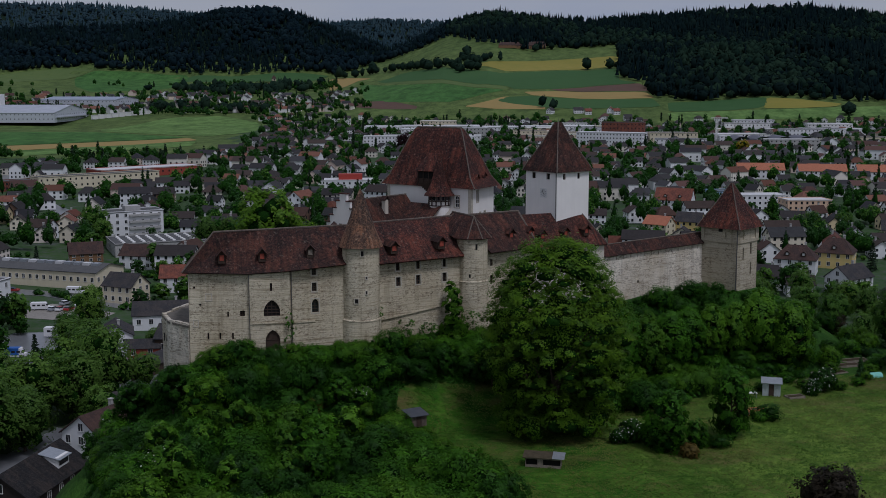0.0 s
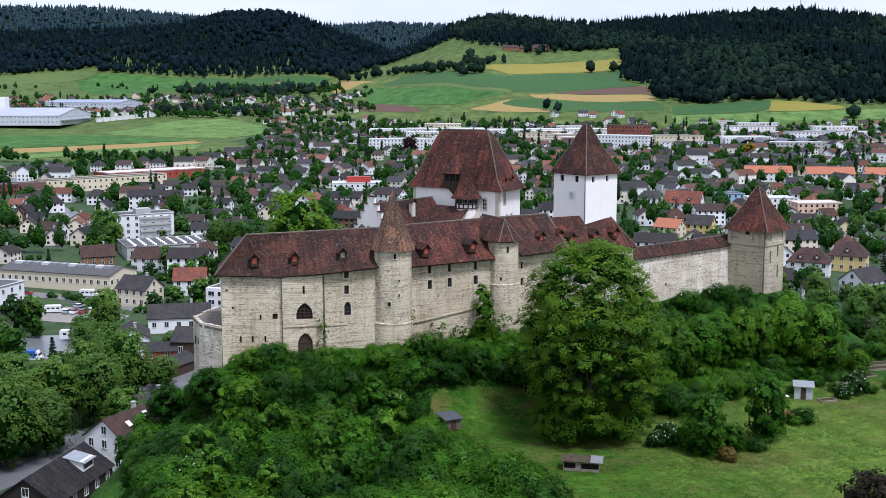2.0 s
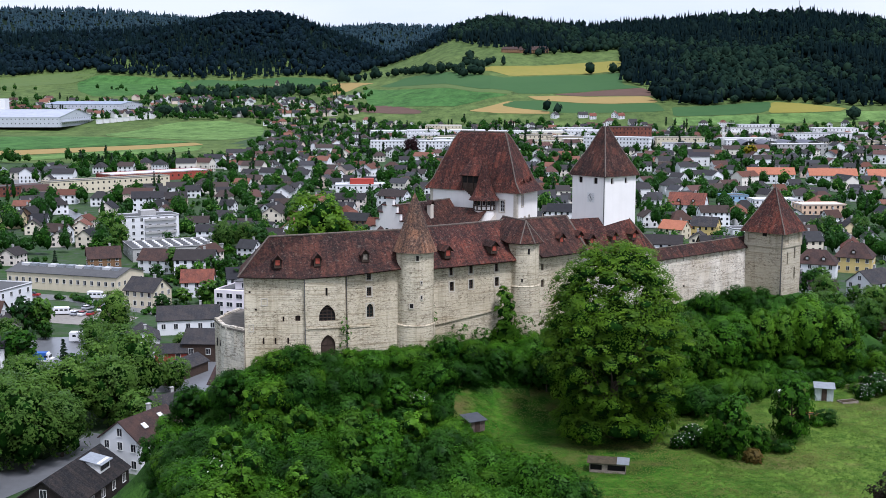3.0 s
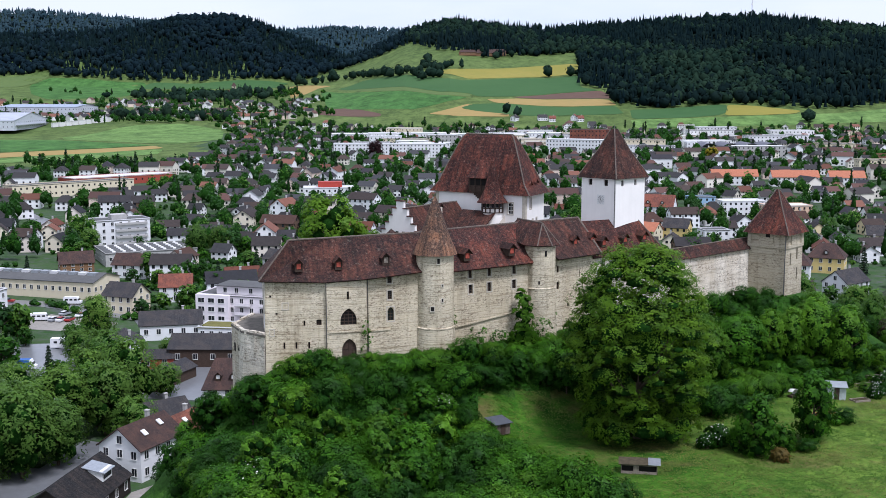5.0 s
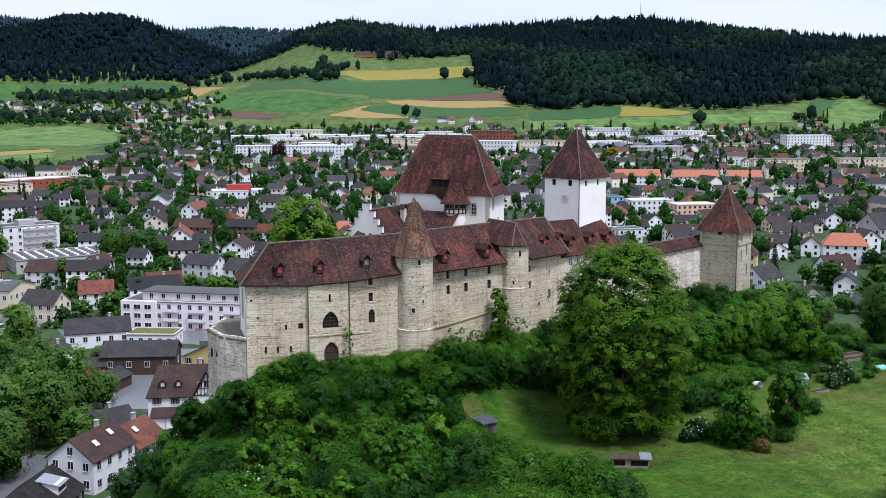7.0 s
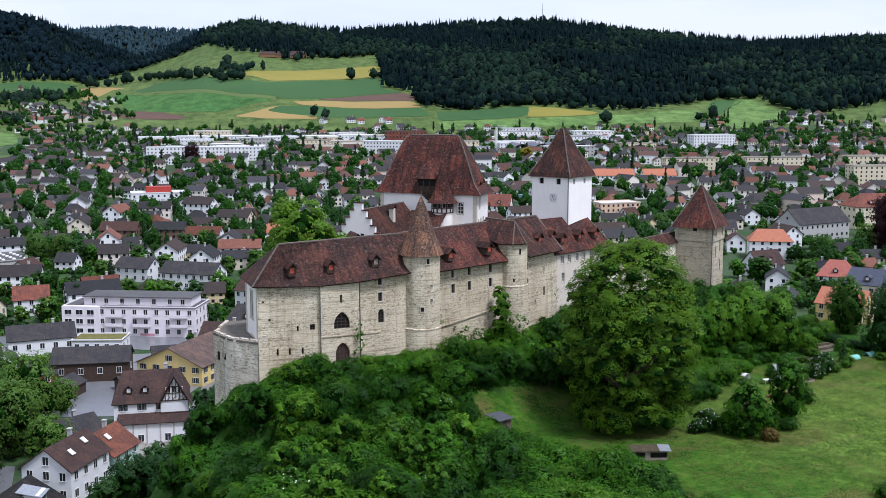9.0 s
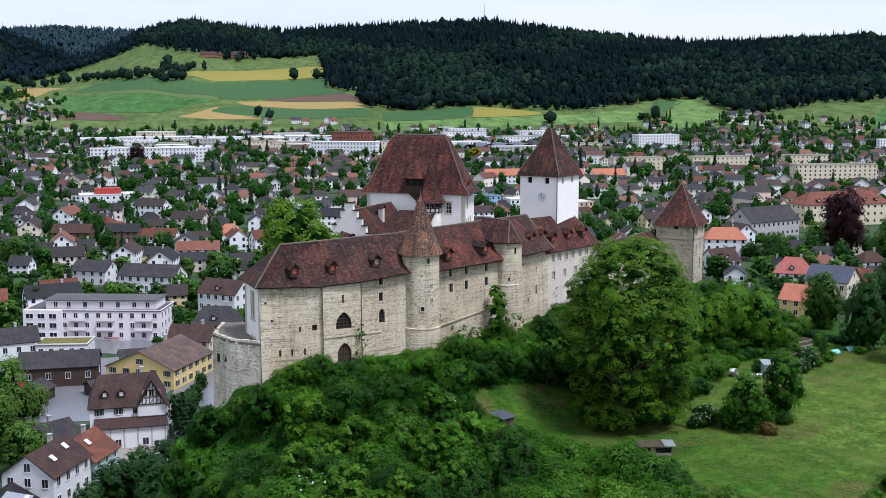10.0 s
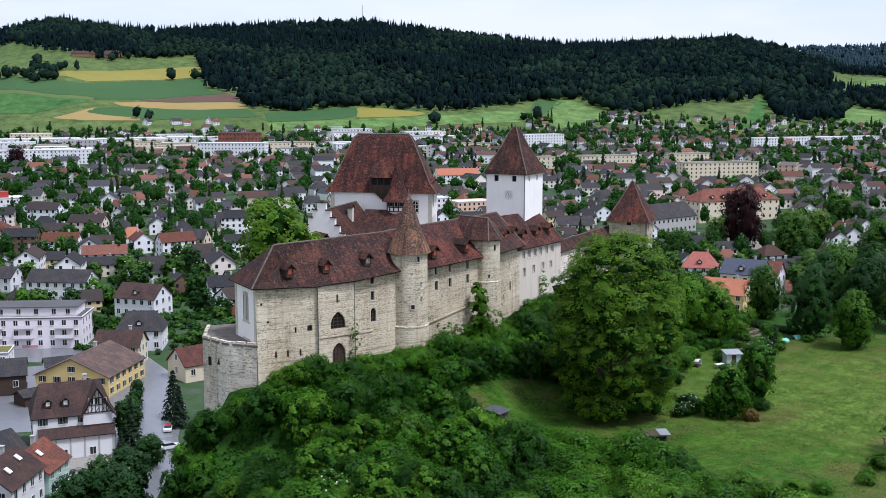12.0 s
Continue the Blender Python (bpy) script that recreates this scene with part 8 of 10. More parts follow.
def skylights(ob, L, W, He, Hr, spots, mat=None):
    for u, f in spots:
        g = Geo()
        a = math.atan2(Hr, W / 2)
        y = -W / 2 + f * W / 2
        z = He + Hr * f + 0.32
        g.box((-0.55, -0.7, -0.06), (0.55, 0.7, 0.1), 0, Matrix.Translation((u, y, z)) @ Matrix.Rotation(a, 4, "X"))
        part("skylight", g, mat or FRAME_WHITE, ob)


TAKEN = [(115, 290, 26), (128, 284, 22), (105, 270, 20), (150, 300, 18)]


def special(*args, **kw):
    x, y, L = args[2], args[3], args[5]
    TAKEN.append((x, y, L * 0.5 + 4))
    return house(*args, **kw)


# below the castle, west side
ob = special("row_house", "white three-storey gabled house with brown tiled roof", -78.6, 210.1, 66.7, 13, 10, 6.6, 3.6, RENDER, ROOF_BROWN, floors=2, cols=4, ends=3, z=2)
skylights(ob, 13, 10, 6.6, 3.6, ((-2.5, 0.45), (3, 0.6)))
ob = special("row_house", "mint green house with red-brown ribbed roof", -73.4, 220.8, 66.7, 9.5, 10, 5.0, 3.6, MINT, tile_material("ribbed_rust_tiles", (0.12, 0.05, 0.036), (0.17, 0.068, 0.045), 0.15, lichen=0.05, wear=0.4), cols=3, ends=2, z=2)
skylights(ob, 9.5, 10, 5.0, 3.6, ((-1.5, 0.6),))
BLACK_BOARDS = plain_material("black_stained_boards", (0.022, 0.017, 0.014), 0.8, 0.3, 3.0)
ob = special("dark_chalet", "dark boarded workshop with black tiled roof", -84.2, 188.2, 83, 20, 11.5, 3.6, 3.9, BLACK_BOARDS, ROOF_BLACK, floors=1, cols=5, ends=2, z=2, chimney=False)
g = Geo()
g.box((2.1, -4.2, 4.4), (5.9, -1.2, 6.6))
sd = part("shed_dormer", g, FRAME_WHITE, ob, "white flat dormer")
g = Geo()
g.poly([(1.8, -4.7, 6.35), (6.2, -4.7, 6.35), (6.2, -0.2, 7.3), (1.8, -0.2, 7.3)])
part("dormer_roof", g, METAL, sd, solid=0.12)
g = Geo()
g.box((2.5, -4.26, 5.1), (5.5, -4.19, 6.1))
part("pane", g, GLASS, sd)


def timber_house(x, y, turn):
    L, W, He, Hr = 15.5, 12, 8.2, 5.4
    ob = special("timber_framed_house", "white house with timber-framed gable and brown roof", x, y, turn, L, W, He, Hr, RENDER, ROOF_BROWN, 2.2, floors=3, cols=4, ends=3, z=2, shutters=True)
    g = Geo()
    g.box((2.0, -W / 2 - 0.7, -1), (7.75, 0, He))
    g.poly([(2.0, -W / 2 - 0.7, He), (7.75, -W / 2 - 0.7, He), (4.9, -W / 2 - 0.7, He + 5.0)])
    wing = part("gable_wing", g, RENDER, ob)
    t = Geo()
    y0 = -W / 2 - 0.78
    for a, b in (((2.0, He), (7.75, He)), ((2.9, He + 1.6), (6.9, He + 1.6)), ((3.7, He + 3.0), (6.1, He + 3.0)), ((2.0, He - 2.6), (7.75, He - 2.6)), ((2.2, He), (4.9, He + 4.9)), ((7.55, He), (4.9, He + 4.9))):
        t.cylinder((a[0], y0, a[1]), (b[0], y0, b[1]), 0.13, 0.13, 0, 4)
    for u in np.linspace(2.3, 7.4, 8):
        top = He + 5.0 * (1 - abs(u - 4.9) / 2.85) - 0.3
        t.cylinder((u, y0, He), (u, y0, max(He + 0.3, top)), 0.1, 0.1, 0, 4)
    for u in np.linspace(2.3, 6.7, 5):
        t.cylinder((u, y0, He + 0.05), (u + 0.6, y0, He + 0.9), 0.08, 0.08, 0, 4)
    part("timber_frame", t, WOOD_DARK, wing, "dark timber framing")
    r = Geo()
    r.poly([(1.2, -W / 2 - 1.6, He - 1.0), (4.9, -W / 2 - 1.6, He + 5.5), (4.9, 0, He + 5.5), (1.2, 0, He - 1.0)])
    r.poly([(4.9, -W / 2 - 1.6, He + 5.5), (8.6, -W / 2 - 1.6, He - 1.0), (8.6, 0, He - 1.0), (4.9, 0, He + 5.5)])
    part("wing_roof", r, ROOF_BROWN, ob, solid=0.2)
    for u in (3.6, 4.9, 6.2):
        w = new("window", WINDOW)
        w.parent = wing
        w.matrix_basis = pose(u, -W / 2 - 0.72, He + 2.3) @ Matrix.Diagonal((0.8, 1, 0.8, 1))
    low = Geo()
    low.box((-6.5, -W / 2 - 4.2, -1.5), (7.6, -W / 2, 4.6))
    hall = part("front_hall", low, RENDER, ob, "white ground-floor hall with flat panels")
    lr = Geo()
    lr.poly([(-6.9, -W / 2 - 4.7, 4.55), (8.0, -W / 2 - 4.7, 4.55), (8.0, -W / 2 - 0.05, 5.6), (-6.9, -W / 2 - 0.05, 5.6)])
    part("hall_roof", lr, ROOF_BROWN, ob, solid=0.18)
    for u in np.linspace(-6.4, 7.4, 6):
        pl = Geo()
        pl.box((u - 0.15, -W / 2 - 4.3, -1), (u + 0.15, -W / 2 - 4.2, 4.5))
        part("hall_pillar", pl, KERB, hall)
    for u in (-4.8, -2.1, 3.4):
        w = new("window", WINDOW)
        w.parent = hall
        w.matrix_basis = pose(u, -W / 2 - 4.22, 1.3)
    for u in (-4.6, -1.2):
        dormer(ob, u, -W / 2 + 1.2, He + 1.6, 0, w=1.3, h=1.1, front=FRAME_WHITE, roof=ROOF_BROWN)


timber_house(-66.2, 247.0, 3)
special("village_inn", "yellow rendered inn with a broad brown roof", -60.5, 296.0, 62, 21, 19, 5.2, 4.2, YELLOW, tile_material("pale_brown_tiles", (0.085, 0.062, 0.055), (0.12, 0.085, 0.072), 0.15, lichen=0.05, wear=0.4), 0.0, cols=6, ends=5, z=2, category="inn", shutters=True)
special("dark_roofed_barn", "low barn with dark roof beside the street", -83.0, 236.0, 40, 13, 10, 3.4, 3.2, KERB, ROOF_SLATE, floors=1, cols=3, ends=1, z=2, category="barn")
special("red_roofed_barn", "barn with dull red roof below the castle", -33.5, 297.0, 20, 13, 10, 4.6, 3.8, CREAM, tile_material("dull_red_tiles", (0.07, 0.03, 0.025), (0.095, 0.038, 0.03), 0.15, lichen=0.05, wear=0.4), floors=1, cols=3, ends=1, category="barn")
ob = special("apartment_block", "long pinkish white apartment block with dark windows", -79.5, 353.0, -15, 41, 14, 8.8, 0, plaster_material("pinkish_render", (0.76, 0.7, 0.715), 0.2), FLAT, floors=3, cols=12, ends=4, flat=True, category="apartment block")
BLOCK_WALL = ob.children[0].data.materials[0]
g = Geo()
g.box((-15, -4.6, 9.05), (18.5, 5.5, 11.6))
attic = part("attic_storey", g, BLOCK_WALL, ob)
g = Geo()
g.box((-15.5, -5.1, 11.6), (19, 6.0, 11.85))
part("attic_roof", g, FLAT, attic)
for u in (-12, -8, -3, 2, 7, 12, 16):
    w = new("window", WINDOW)
    w.parent = attic
    w.matrix_basis = pose(u, -4.6, 10.4)
g = Geo()
g.box((-20.5, -8.6, -1.5), (-9.0, -7.0, 9.3))
part("stair_bay", g, BLOCK_WALL, ob, "projecting white bay")
for u, z in ((-18.5, 1.8), (-15, 1.8), (-11.5, 1.8), (-18.5, 4.7), (-15, 4.7), (-11.5, 4.7), (-18.5, 7.5), (-15, 7.5), (-11.5, 7.5)):
    w = new("window", WINDOW_WIDE)
    w.parent = ob
    w.matrix_basis = pose(u, -8.6, z)
for u in (-4.5, 4, 15.5):
    for z in (3.0, 5.9):
        g = Geo()
        g.box((u - 2.6, -8.3, z), (u + 2.6, -7.0, z + 0.2))
        bal = part("balcony", g, KERB, ob)
        g = Geo()
        g.box((u - 2.6, -8.3, z + 0.2), (u + 2.6, -8.2, z + 1.1))
        part("balustrade", g, BLOCK_WALL, bal)
for u in (-3, 5.5):
    g = Geo()
    g.box((u - 2.2, -7.1, 0.3), (u + 2.2, -7.0, 1.0))
    part("panel", g, PINK, ob, "pink wall panel")
special("house_with_porch", "white villa with dark hipped roof and porch", -45.0, 337.0, -14, 13, 11, 6.2, 4.6, RENDER, ROOF_SLATE, 3.0, cols=4, ends=3, dormers=1)
special("white_house", "white two-storey house with brown gabled roof", -41.0, 384.0, -38, 15, 11, 6.6, 4.0, RENDER, ROOF_BROWN, cols=5, ends=3, dormers=1)
special("white_house", "white house with grey-blue roof", -66.0, 424.0, -26, 22, 11, 6.4, 3.6, RENDER, ROOF_SLATE, cols=7, ends=3)
special("white_house", "white house with long dark roof", -88.0, 445.0, -30, 15, 10, 5.4, 3.4, RENDER, ROOF_SLATE, cols=4, ends=2)
special("yellow_house", "pale yellow house with dark gabled roof", -7.5, 519.0, -30, 11, 9, 6, 4, CREAM, ROOF_SLATE, detail=1)
special("orange_roofed_house", "white house with orange hipped roof", -34.0, 541.0, 5, 12, 11, 5, 4, RENDER, ROOF_ORANGE, 4.5, detail=1)
special("corner_house", "beige house with brown roof below the bastion", -52.0, 318.0, -20, 12, 9, 5.8, 3.6, CREAM, ROOF_BROWN, cols=4, ends=3, z=2)
# barns and sheds by the parking
special("small_garage", "small white garage with grey gabled roof", -68.3, 312.3, 8, 7, 6, 2.8, 1.7, RENDER, ROOF_SLATE, floors=1, cols=2, ends=1, z=2, category="garage", chimney=False)
special("carport", "low dark-roofed carport beside the barn", -73.5, 284.0, 30, 9, 5, 2.6, 1.2, WOOD_DARK, ROOF_SLATE, floors=1, cols=0, ends=0, z=2, category="carport", chimney=False)
special("red_boarded_shed", "dark red boarded shed behind the barn", -98.5, 293.0, 10, 9, 6, 3.0, 1.8, BRICK_RED, ROOF_SLATE, floors=1, cols=2, ends=1, z=2, category="shed", chimney=False)
special("long_barn", "long two-storey barn with a balcony and dark roof", -85.5, 297.5, 0, 19, 11, 5.2, 3.0, WOOD_DARK, ROOF_SLATE, floors=1, cols=4, ends=1, z=2, category="barn", chimney=False)
special("open_shed", "open timber shed with grey roof", -91.5, 275.5, 70, 17, 7, 3.0, 1.8, WOOD_DARK, ROOF_SLATE, floors=1, cols=0, ends=0, z=2, category="shed", chimney=False)
special("white_farmhouse", "white farmhouse with grey roof and terrace", -104.5, 331.0, 14, 18, 12, 4.8, 3.2, RENDER, ROOF_SLATE, floors=1, cols=5, ends=2, z=2)
special("side_house", "white gabled side house with grey roof", -110.0, 304.0, -70, 12, 9, 4.4, 2.6, RENDER, ROOF_SLATE, floors=1, cols=3, ends=2, z=2)
special("garage_block", "low white garage with flat grey roof", -108.0, 290.0, 10, 12, 7, 3.0, 0, RENDER, FLAT, floors=1, cols=4, ends=1, z=2, flat=True, category="garage")
special("moss_roofed_hall", "flat hall with moss-green roof beside the yard", -87.5, 329.0, -8, 14, 9, 3.6, 0, RENDER, plain_material("roof_moss", (0.13, 0.12, 0.035), 0.95, 0.3, 0.6), floors=1, cols=5, ends=2, z=2, flat=True, category="hall")
special("dark_roofed_house", "cream house with balcony and dark roof", -129.0, 367.0, -20, 12, 10, 6, 3.8, CREAM, ROOF_SLATE, cols=4, ends=3)
special("brick_roofed_house", "white house with dark red roof", -117.0, 386.0, 10, 11, 9, 5.6, 3.8, RENDER, ROOF_RUST, cols=3, ends=2)
special("white_house", "white gabled house with brown roof by trees", -145.0, 431.0, -10, 14, 10, 5.4, 3.8, RENDER, ROOF_BROWN, cols=4, ends=3)
special("brown_house", "brown-roofed timber house beside the factory", -172.0, 442.0, 25, 13, 10, 4, 4, WOOD, ROOF_BROWN, cols=4, ends=2)
ob = special("factory", "long beige factory with glazed sawtooth roof", -166.0, 397.0, -15, 47, 17, 6.2, 2.2, CREAM, FLAT, floors=1, cols=16, ends=5, category="factory", chimney=False)
for k in range(11):
    g = Geo()
    g.box((-21 + 3.9 * k, -3.2, 7.0), (-18.2 + 3.9 * k, -0.6, 8.5), 0)
    part("roof_glazing", g, METAL if k % 3 else FLAT_PALE, ob)
special("white_works", "white works hall with flat dark roof", -187.0, 357.0, -12, 34, 22, 7.5, 0, RENDER, FLAT, floors=2, cols=8, ends=5, flat=True, category="works")
ob = special("office_block", "white four-storey block with balconies", -176.0, 509.0, 33, 27, 14, 12.2, 0, RENDER, FLAT, floors=4, cols=7, ends=3, flat=True, category="block")
g = Geo()
g.box((-3, -3, 12.2), (4, 3, 14.6))
part("roof_house", g, KERB, ob)
for f in range(4):
    g = Geo()
    g.box((-2.5, -8.2, 1.2 + 3 * f), (12, -7.0, 2.2 + 3 * f))
    part("balcony", g, KERB, ob)
ob = special("flat_hall", "flat grey hall with rows of white rooflights", -152.0, 471.0, 28, 38, 26, 5, 0, KERB, FLAT, floors=1, cols=9, ends=6, flat=True, category="hall")
for i in range(8):
    for j in range(5):
        g = Geo()
        g.lathe(-15 + 4.2 * i, -9.5 + 4.6 * j, [(0.75, 5.2), (0.7, 5.6), (0.35, 5.85), (0.0, 5.9)], 0, 8)
        part("rooflight", g, FRAME_WHITE, ob)
special("long_school", "long beige school wing with flat roof", -272.0, 722.0, 46, 84, 13, 8, 0, CREAM, FLAT, floors=2, cols=22, ends=3, flat=True, detail=1, category="school")
special("brown_school", "long brown school wing with flat roof", -318.0, 690.0, 40, 60, 13, 6, 0, ROOF_RUST, FLAT, floors=2, cols=14, ends=3, flat=True, detail=1, category="school")
special("pale_hall", "low pale hall with flat metal roofs", -265.0, 800.0, 46, 80, 24, 5.5, 0, BRICK_RED, FLAT_PALE, floors=1, cols=16, ends=4, flat=True, detail=1, category="hall")
ob = special("white_terrace_block", "white terraced block with a red roof cabin", -101.0, 704.0, 8, 32, 15, 7.5, 0, RENDER, FLAT_PALE, floors=2, cols=9, ends=3, flat=True, detail=1, category="block")
g = Geo()
g.box((-7, -3, 7.7), (8, 4, 11.2))
part("roof_cabin", g, plain_material("signal_red", (0.36, 0.05, 0.035), 0.6, 0.1), ob, "bright red roof cabin")
# east and middle town
special("orange_roofed_villa", "yellow villa with bright orange tiled roof", 122.0, 290.5, -50, 13, 10, 5.2, 3.8, YELLOW, ROOF_ORANGE, 0.0, cols=4, ends=3, z=11.5)
special("grey_roofed_villa", "cream villa with blue-grey slate roof", 144.0, 313.0, -50, 13, 13, 8.8, 4.0, CREAM, ROOF_SLATE_BLUE, cols=4, ends=3, dormers=1)
special("white_house", "narrow white gabled house with red-brown roof", 158.0, 322.0, -55, 11, 8, 7.2, 4.0, RENDER, ROOF_RUST, cols=3, ends=2)
special("red_roofed_villa", "white villa with pale red hipped roof", 170.5, 382.0, -35, 13, 12, 5.6, 5.2, RENDER, ROOF_RED_PALE, 4.0, cols=4, ends=3, dormers=1)
special("coach_house", "dark open coach house with red-brown roof", 173.0, 331.5, -40, 14, 8, 5.4, 2.8, WOOD_DARK, ROOF_RUST, floors=1, cols=3, ends=1, category="barn")
special("white_villa", "white villa with broad brown hipped roof", 111.0, 431.0, -20, 15, 12, 6.4, 4.6, RENDER, ROOF_BROWN, 4.5, cols=4, ends=3, dormers=2)
special("yellow_villa", "yellow villa with brown hipped roof", 130.0, 446.0, -24, 14, 12, 6.4, 5.0, YELLOW, ROOF_BROWN, 4.5, cols=4, ends=3, dormers=1)
special("white_villa", "white gabled villa with grey roof", 120.0, 394.0, 40, 14, 10, 6.0, 4.0, RENDER, ROOF_SLATE, cols=4, ends=3)
special("school_house", "long grey schoolhouse with slate roof", 224.5, 503.5, 20, 34, 16, 8.5, 6.5, KERB, ROOF_SLATE, cols=10, ends=4, detail=1, category="school")
special("great_school", "beige three-storey school with orange hipped roof", 286.5, 536.0, 2, 52, 17, 11.5, 6, CREAM, ROOF_RUST, 8, floors=3, cols=13, ends=4, detail=1, dormers=6, category="school")
special("orange_roofed_house", "white three-storey house with orange hipped roof", 178.0, 453.0, -20, 18, 12, 8.2, 4.4, RENDER, ROOF_ORANGE, 4.0, floors=3, cols=5, ends=3, detail=1)
special("white_house", "white gabled house with brown roof and dormer", 156.0, 413.0, 15, 13, 10, 5.2, 5.0, RENDER, ROOF_BROWN, cols=4, ends=3, dormers=1)
special("grey_roofed_house", "cream house with grey roof behind the corner tower", 176.0, 506.0, -12, 18, 11, 6.4, 3.8, CREAM, ROOF_SLATE, cols=5, ends=3, detail=1)
special("apartment_block", "beige apartment block with stepped balconies", 404.0, 731.0, -6, 60, 14, 14.5, 0, CREAM, FLAT, floors=5, cols=16, ends=3, flat=True, detail=1, category="apartment block")
special("apartment_block", "salmon apartment block beside beige one", 455.0, 715.0, 50, 34, 13, 13, 0, plaster_material("salmon_render", (0.6, 0.42, 0.3), 0.3), FLAT, floors=5, cols=9, ends=3, flat=True, detail=1, category="apartment block")
for k in range(4):
    special("terrace_block", "white terraced housing block with flat roof", 660 + 44 * k, 1034 + 3 * k, 2, 40, 15, 8.5, 0, RENDER, FLAT_PALE, floors=3, cols=11, ends=3, flat=True, detail=1, category="block", group="terraced blocks")
for x, y, L in ((393, 884, 58), (318, 890, 46), (470, 880, 40)):
    special("long_block", "long salmon and beige apartment block", x, y, -2, L, 13, 10, 0, CREAM, FLAT, floors=3, cols=int(L / 4), ends=3, flat=True, detail=1, category="apartment block", group="long blocks")
special("white_block", "white office block with glazed top floor", 436.0, 1124.0, 5, 48, 16, 12, 0, RENDER, FLAT_PALE, floors=4, cols=14, ends=4, flat=True, detail=1, category="block")
for x, y, L in ((176, 797, 32), (216, 788, 32), (250, 782, 24)):
    special("orange_row", "white row houses under bright orange roofs", x, y, -3, L, 12, 6.6, 4.4, RENDER, ROOF_ORANGE, cols=int(L / 3), ends=3, detail=1, group="orange-roofed rows")
special("blue_house", "pale blue house with flat terraces", 121.0, 646.0, 10, 14, 11, 8, 0, BLUE, FLAT, floors=3, cols=4, ends=3, flat=True, detail=1)
special("white_cubes", "white cubic flats with blue-grey panels", 138.0, 622.0, 6, 24, 12, 8.5, 0, RENDER, FLAT_PALE, floors=3, cols=8, ends=3, flat=True, detail=1, category="flats")
special("peach_flats", "peach terraced flats with balconies", 158.0, 604.0, 8, 24, 14, 8, 0, plaster_material("peach_render", (0.66, 0.46, 0.32), 0.3), FLAT_PALE, floors=3, cols=8, ends=3, flat=True, detail=1, category="flats")
special("yellow_house", "yellow gabled house with dark roof", 87.0, 536.0, -25, 12, 10, 6, 4, YELLOW, ROOF_SLATE, detail=1)
special("orange_roofed_house", "cream house with orange roof", 72.0, 533.0, -35, 12, 10, 5, 3.6, CREAM, ROOF_ORANGE, detail=1)
special("red_roofed_house", "white house with long red roof and dormers", 92.0, 623.0, -22, 20, 12, 6, 6, RENDER, ROOF_RUST, detail=1, dormers=2, cols=6)
special("white_villa", "white flat-topped villa with dark roof edge", 101.0, 521.0, 8, 12, 10, 6.5, 0, RENDER, FLAT, flat=True, detail=1)
special("hospital", "long white clinic with glass bands", 99.0, 1104.0, -22, 66, 18, 14, 0, RENDER, FLAT_PALE, floors=4, cols=20, ends=5, flat=True, detail=1, category="clinic")
special("red_brick_block", "red-brown tower block beside the clinic", 118.0, 1180.0, -10, 44, 18, 20, 0, ROOF_RUST, FLAT, floors=5, cols=12, ends=4, flat=True, detail=1, category="block")
for x in (-122, -84, -50):
    special("white_block", "white four-storey housing block", x, 1062, 2, 34, 14, 12.5, 0, RENDER, FLAT_PALE, floors=4, cols=10, ends=3, flat=True, detail=1, category="block", group="white housing blocks")
for k in range(6):
    special("trade_hall", "low white trade hall with pale flat roof", -150 + 46 * k, 1318 + 10 * (k % 3), 3, 42, 34, 8, 0, RENDER, FLAT_PALE, floors=2, cols=10, ends=6, flat=True, detail=1, category="hall", group="trade halls")
STEEL = plain_material("pale_steel_cladding", (0.5, 0.52, 0.55), 0.6, 0.1, 0.2)
STEEL_ROOF = plain_material("grey_steel_roof", (0.36, 0.38, 0.42), 0.5, 0.15, 0.1)
ob = special("steel_hall", "huge silver industrial hall with loading bays", -675.0, 1462.0, 4, 180, 140, 11, 9, STEEL, STEEL_ROOF, floors=2, cols=34, ends=18, detail=1, category="hall", chimney=False)
g = Geo()
g.box((-24, 10, 12), (-8, 26, 34))
part("tower_block", g, FRAME_WHITE, ob)
g = Geo()
g.box((90.2, -62, 4.2), (94.5, 60, 5.2))
part("bay_canopy", g, METAL, ob, "grey canopy over the loading bays")
special("steel_hall", "pale works hall with blue-grey roof", -632.0, 1660.0, -4, 116, 84, 13, 4, STEEL, plain_material("blue_grey_roof", (0.27, 0.31, 0.38), 0.5, 0.12, 0.1), floors=2, cols=20, ends=10, detail=1, category="hall", chimney=False)
trailer = Nursery(lambda: house("truck_trailer", "white truck trailer by the loading bays", 0, 0, 0, 13, 2.6, 3.9, 0, FRAME_WHITE, FLAT_PALE, floors=1, cols=0, ends=0, flat=True, z=0, category="trailer"))
for k in range(9):
    p = (-566 + 5.5 * k, 1500 + 11 * k)
    trailer.put(p[0], p[1], 1, 1, 78, z=land(*p) + 1.5, group="parked trailers")
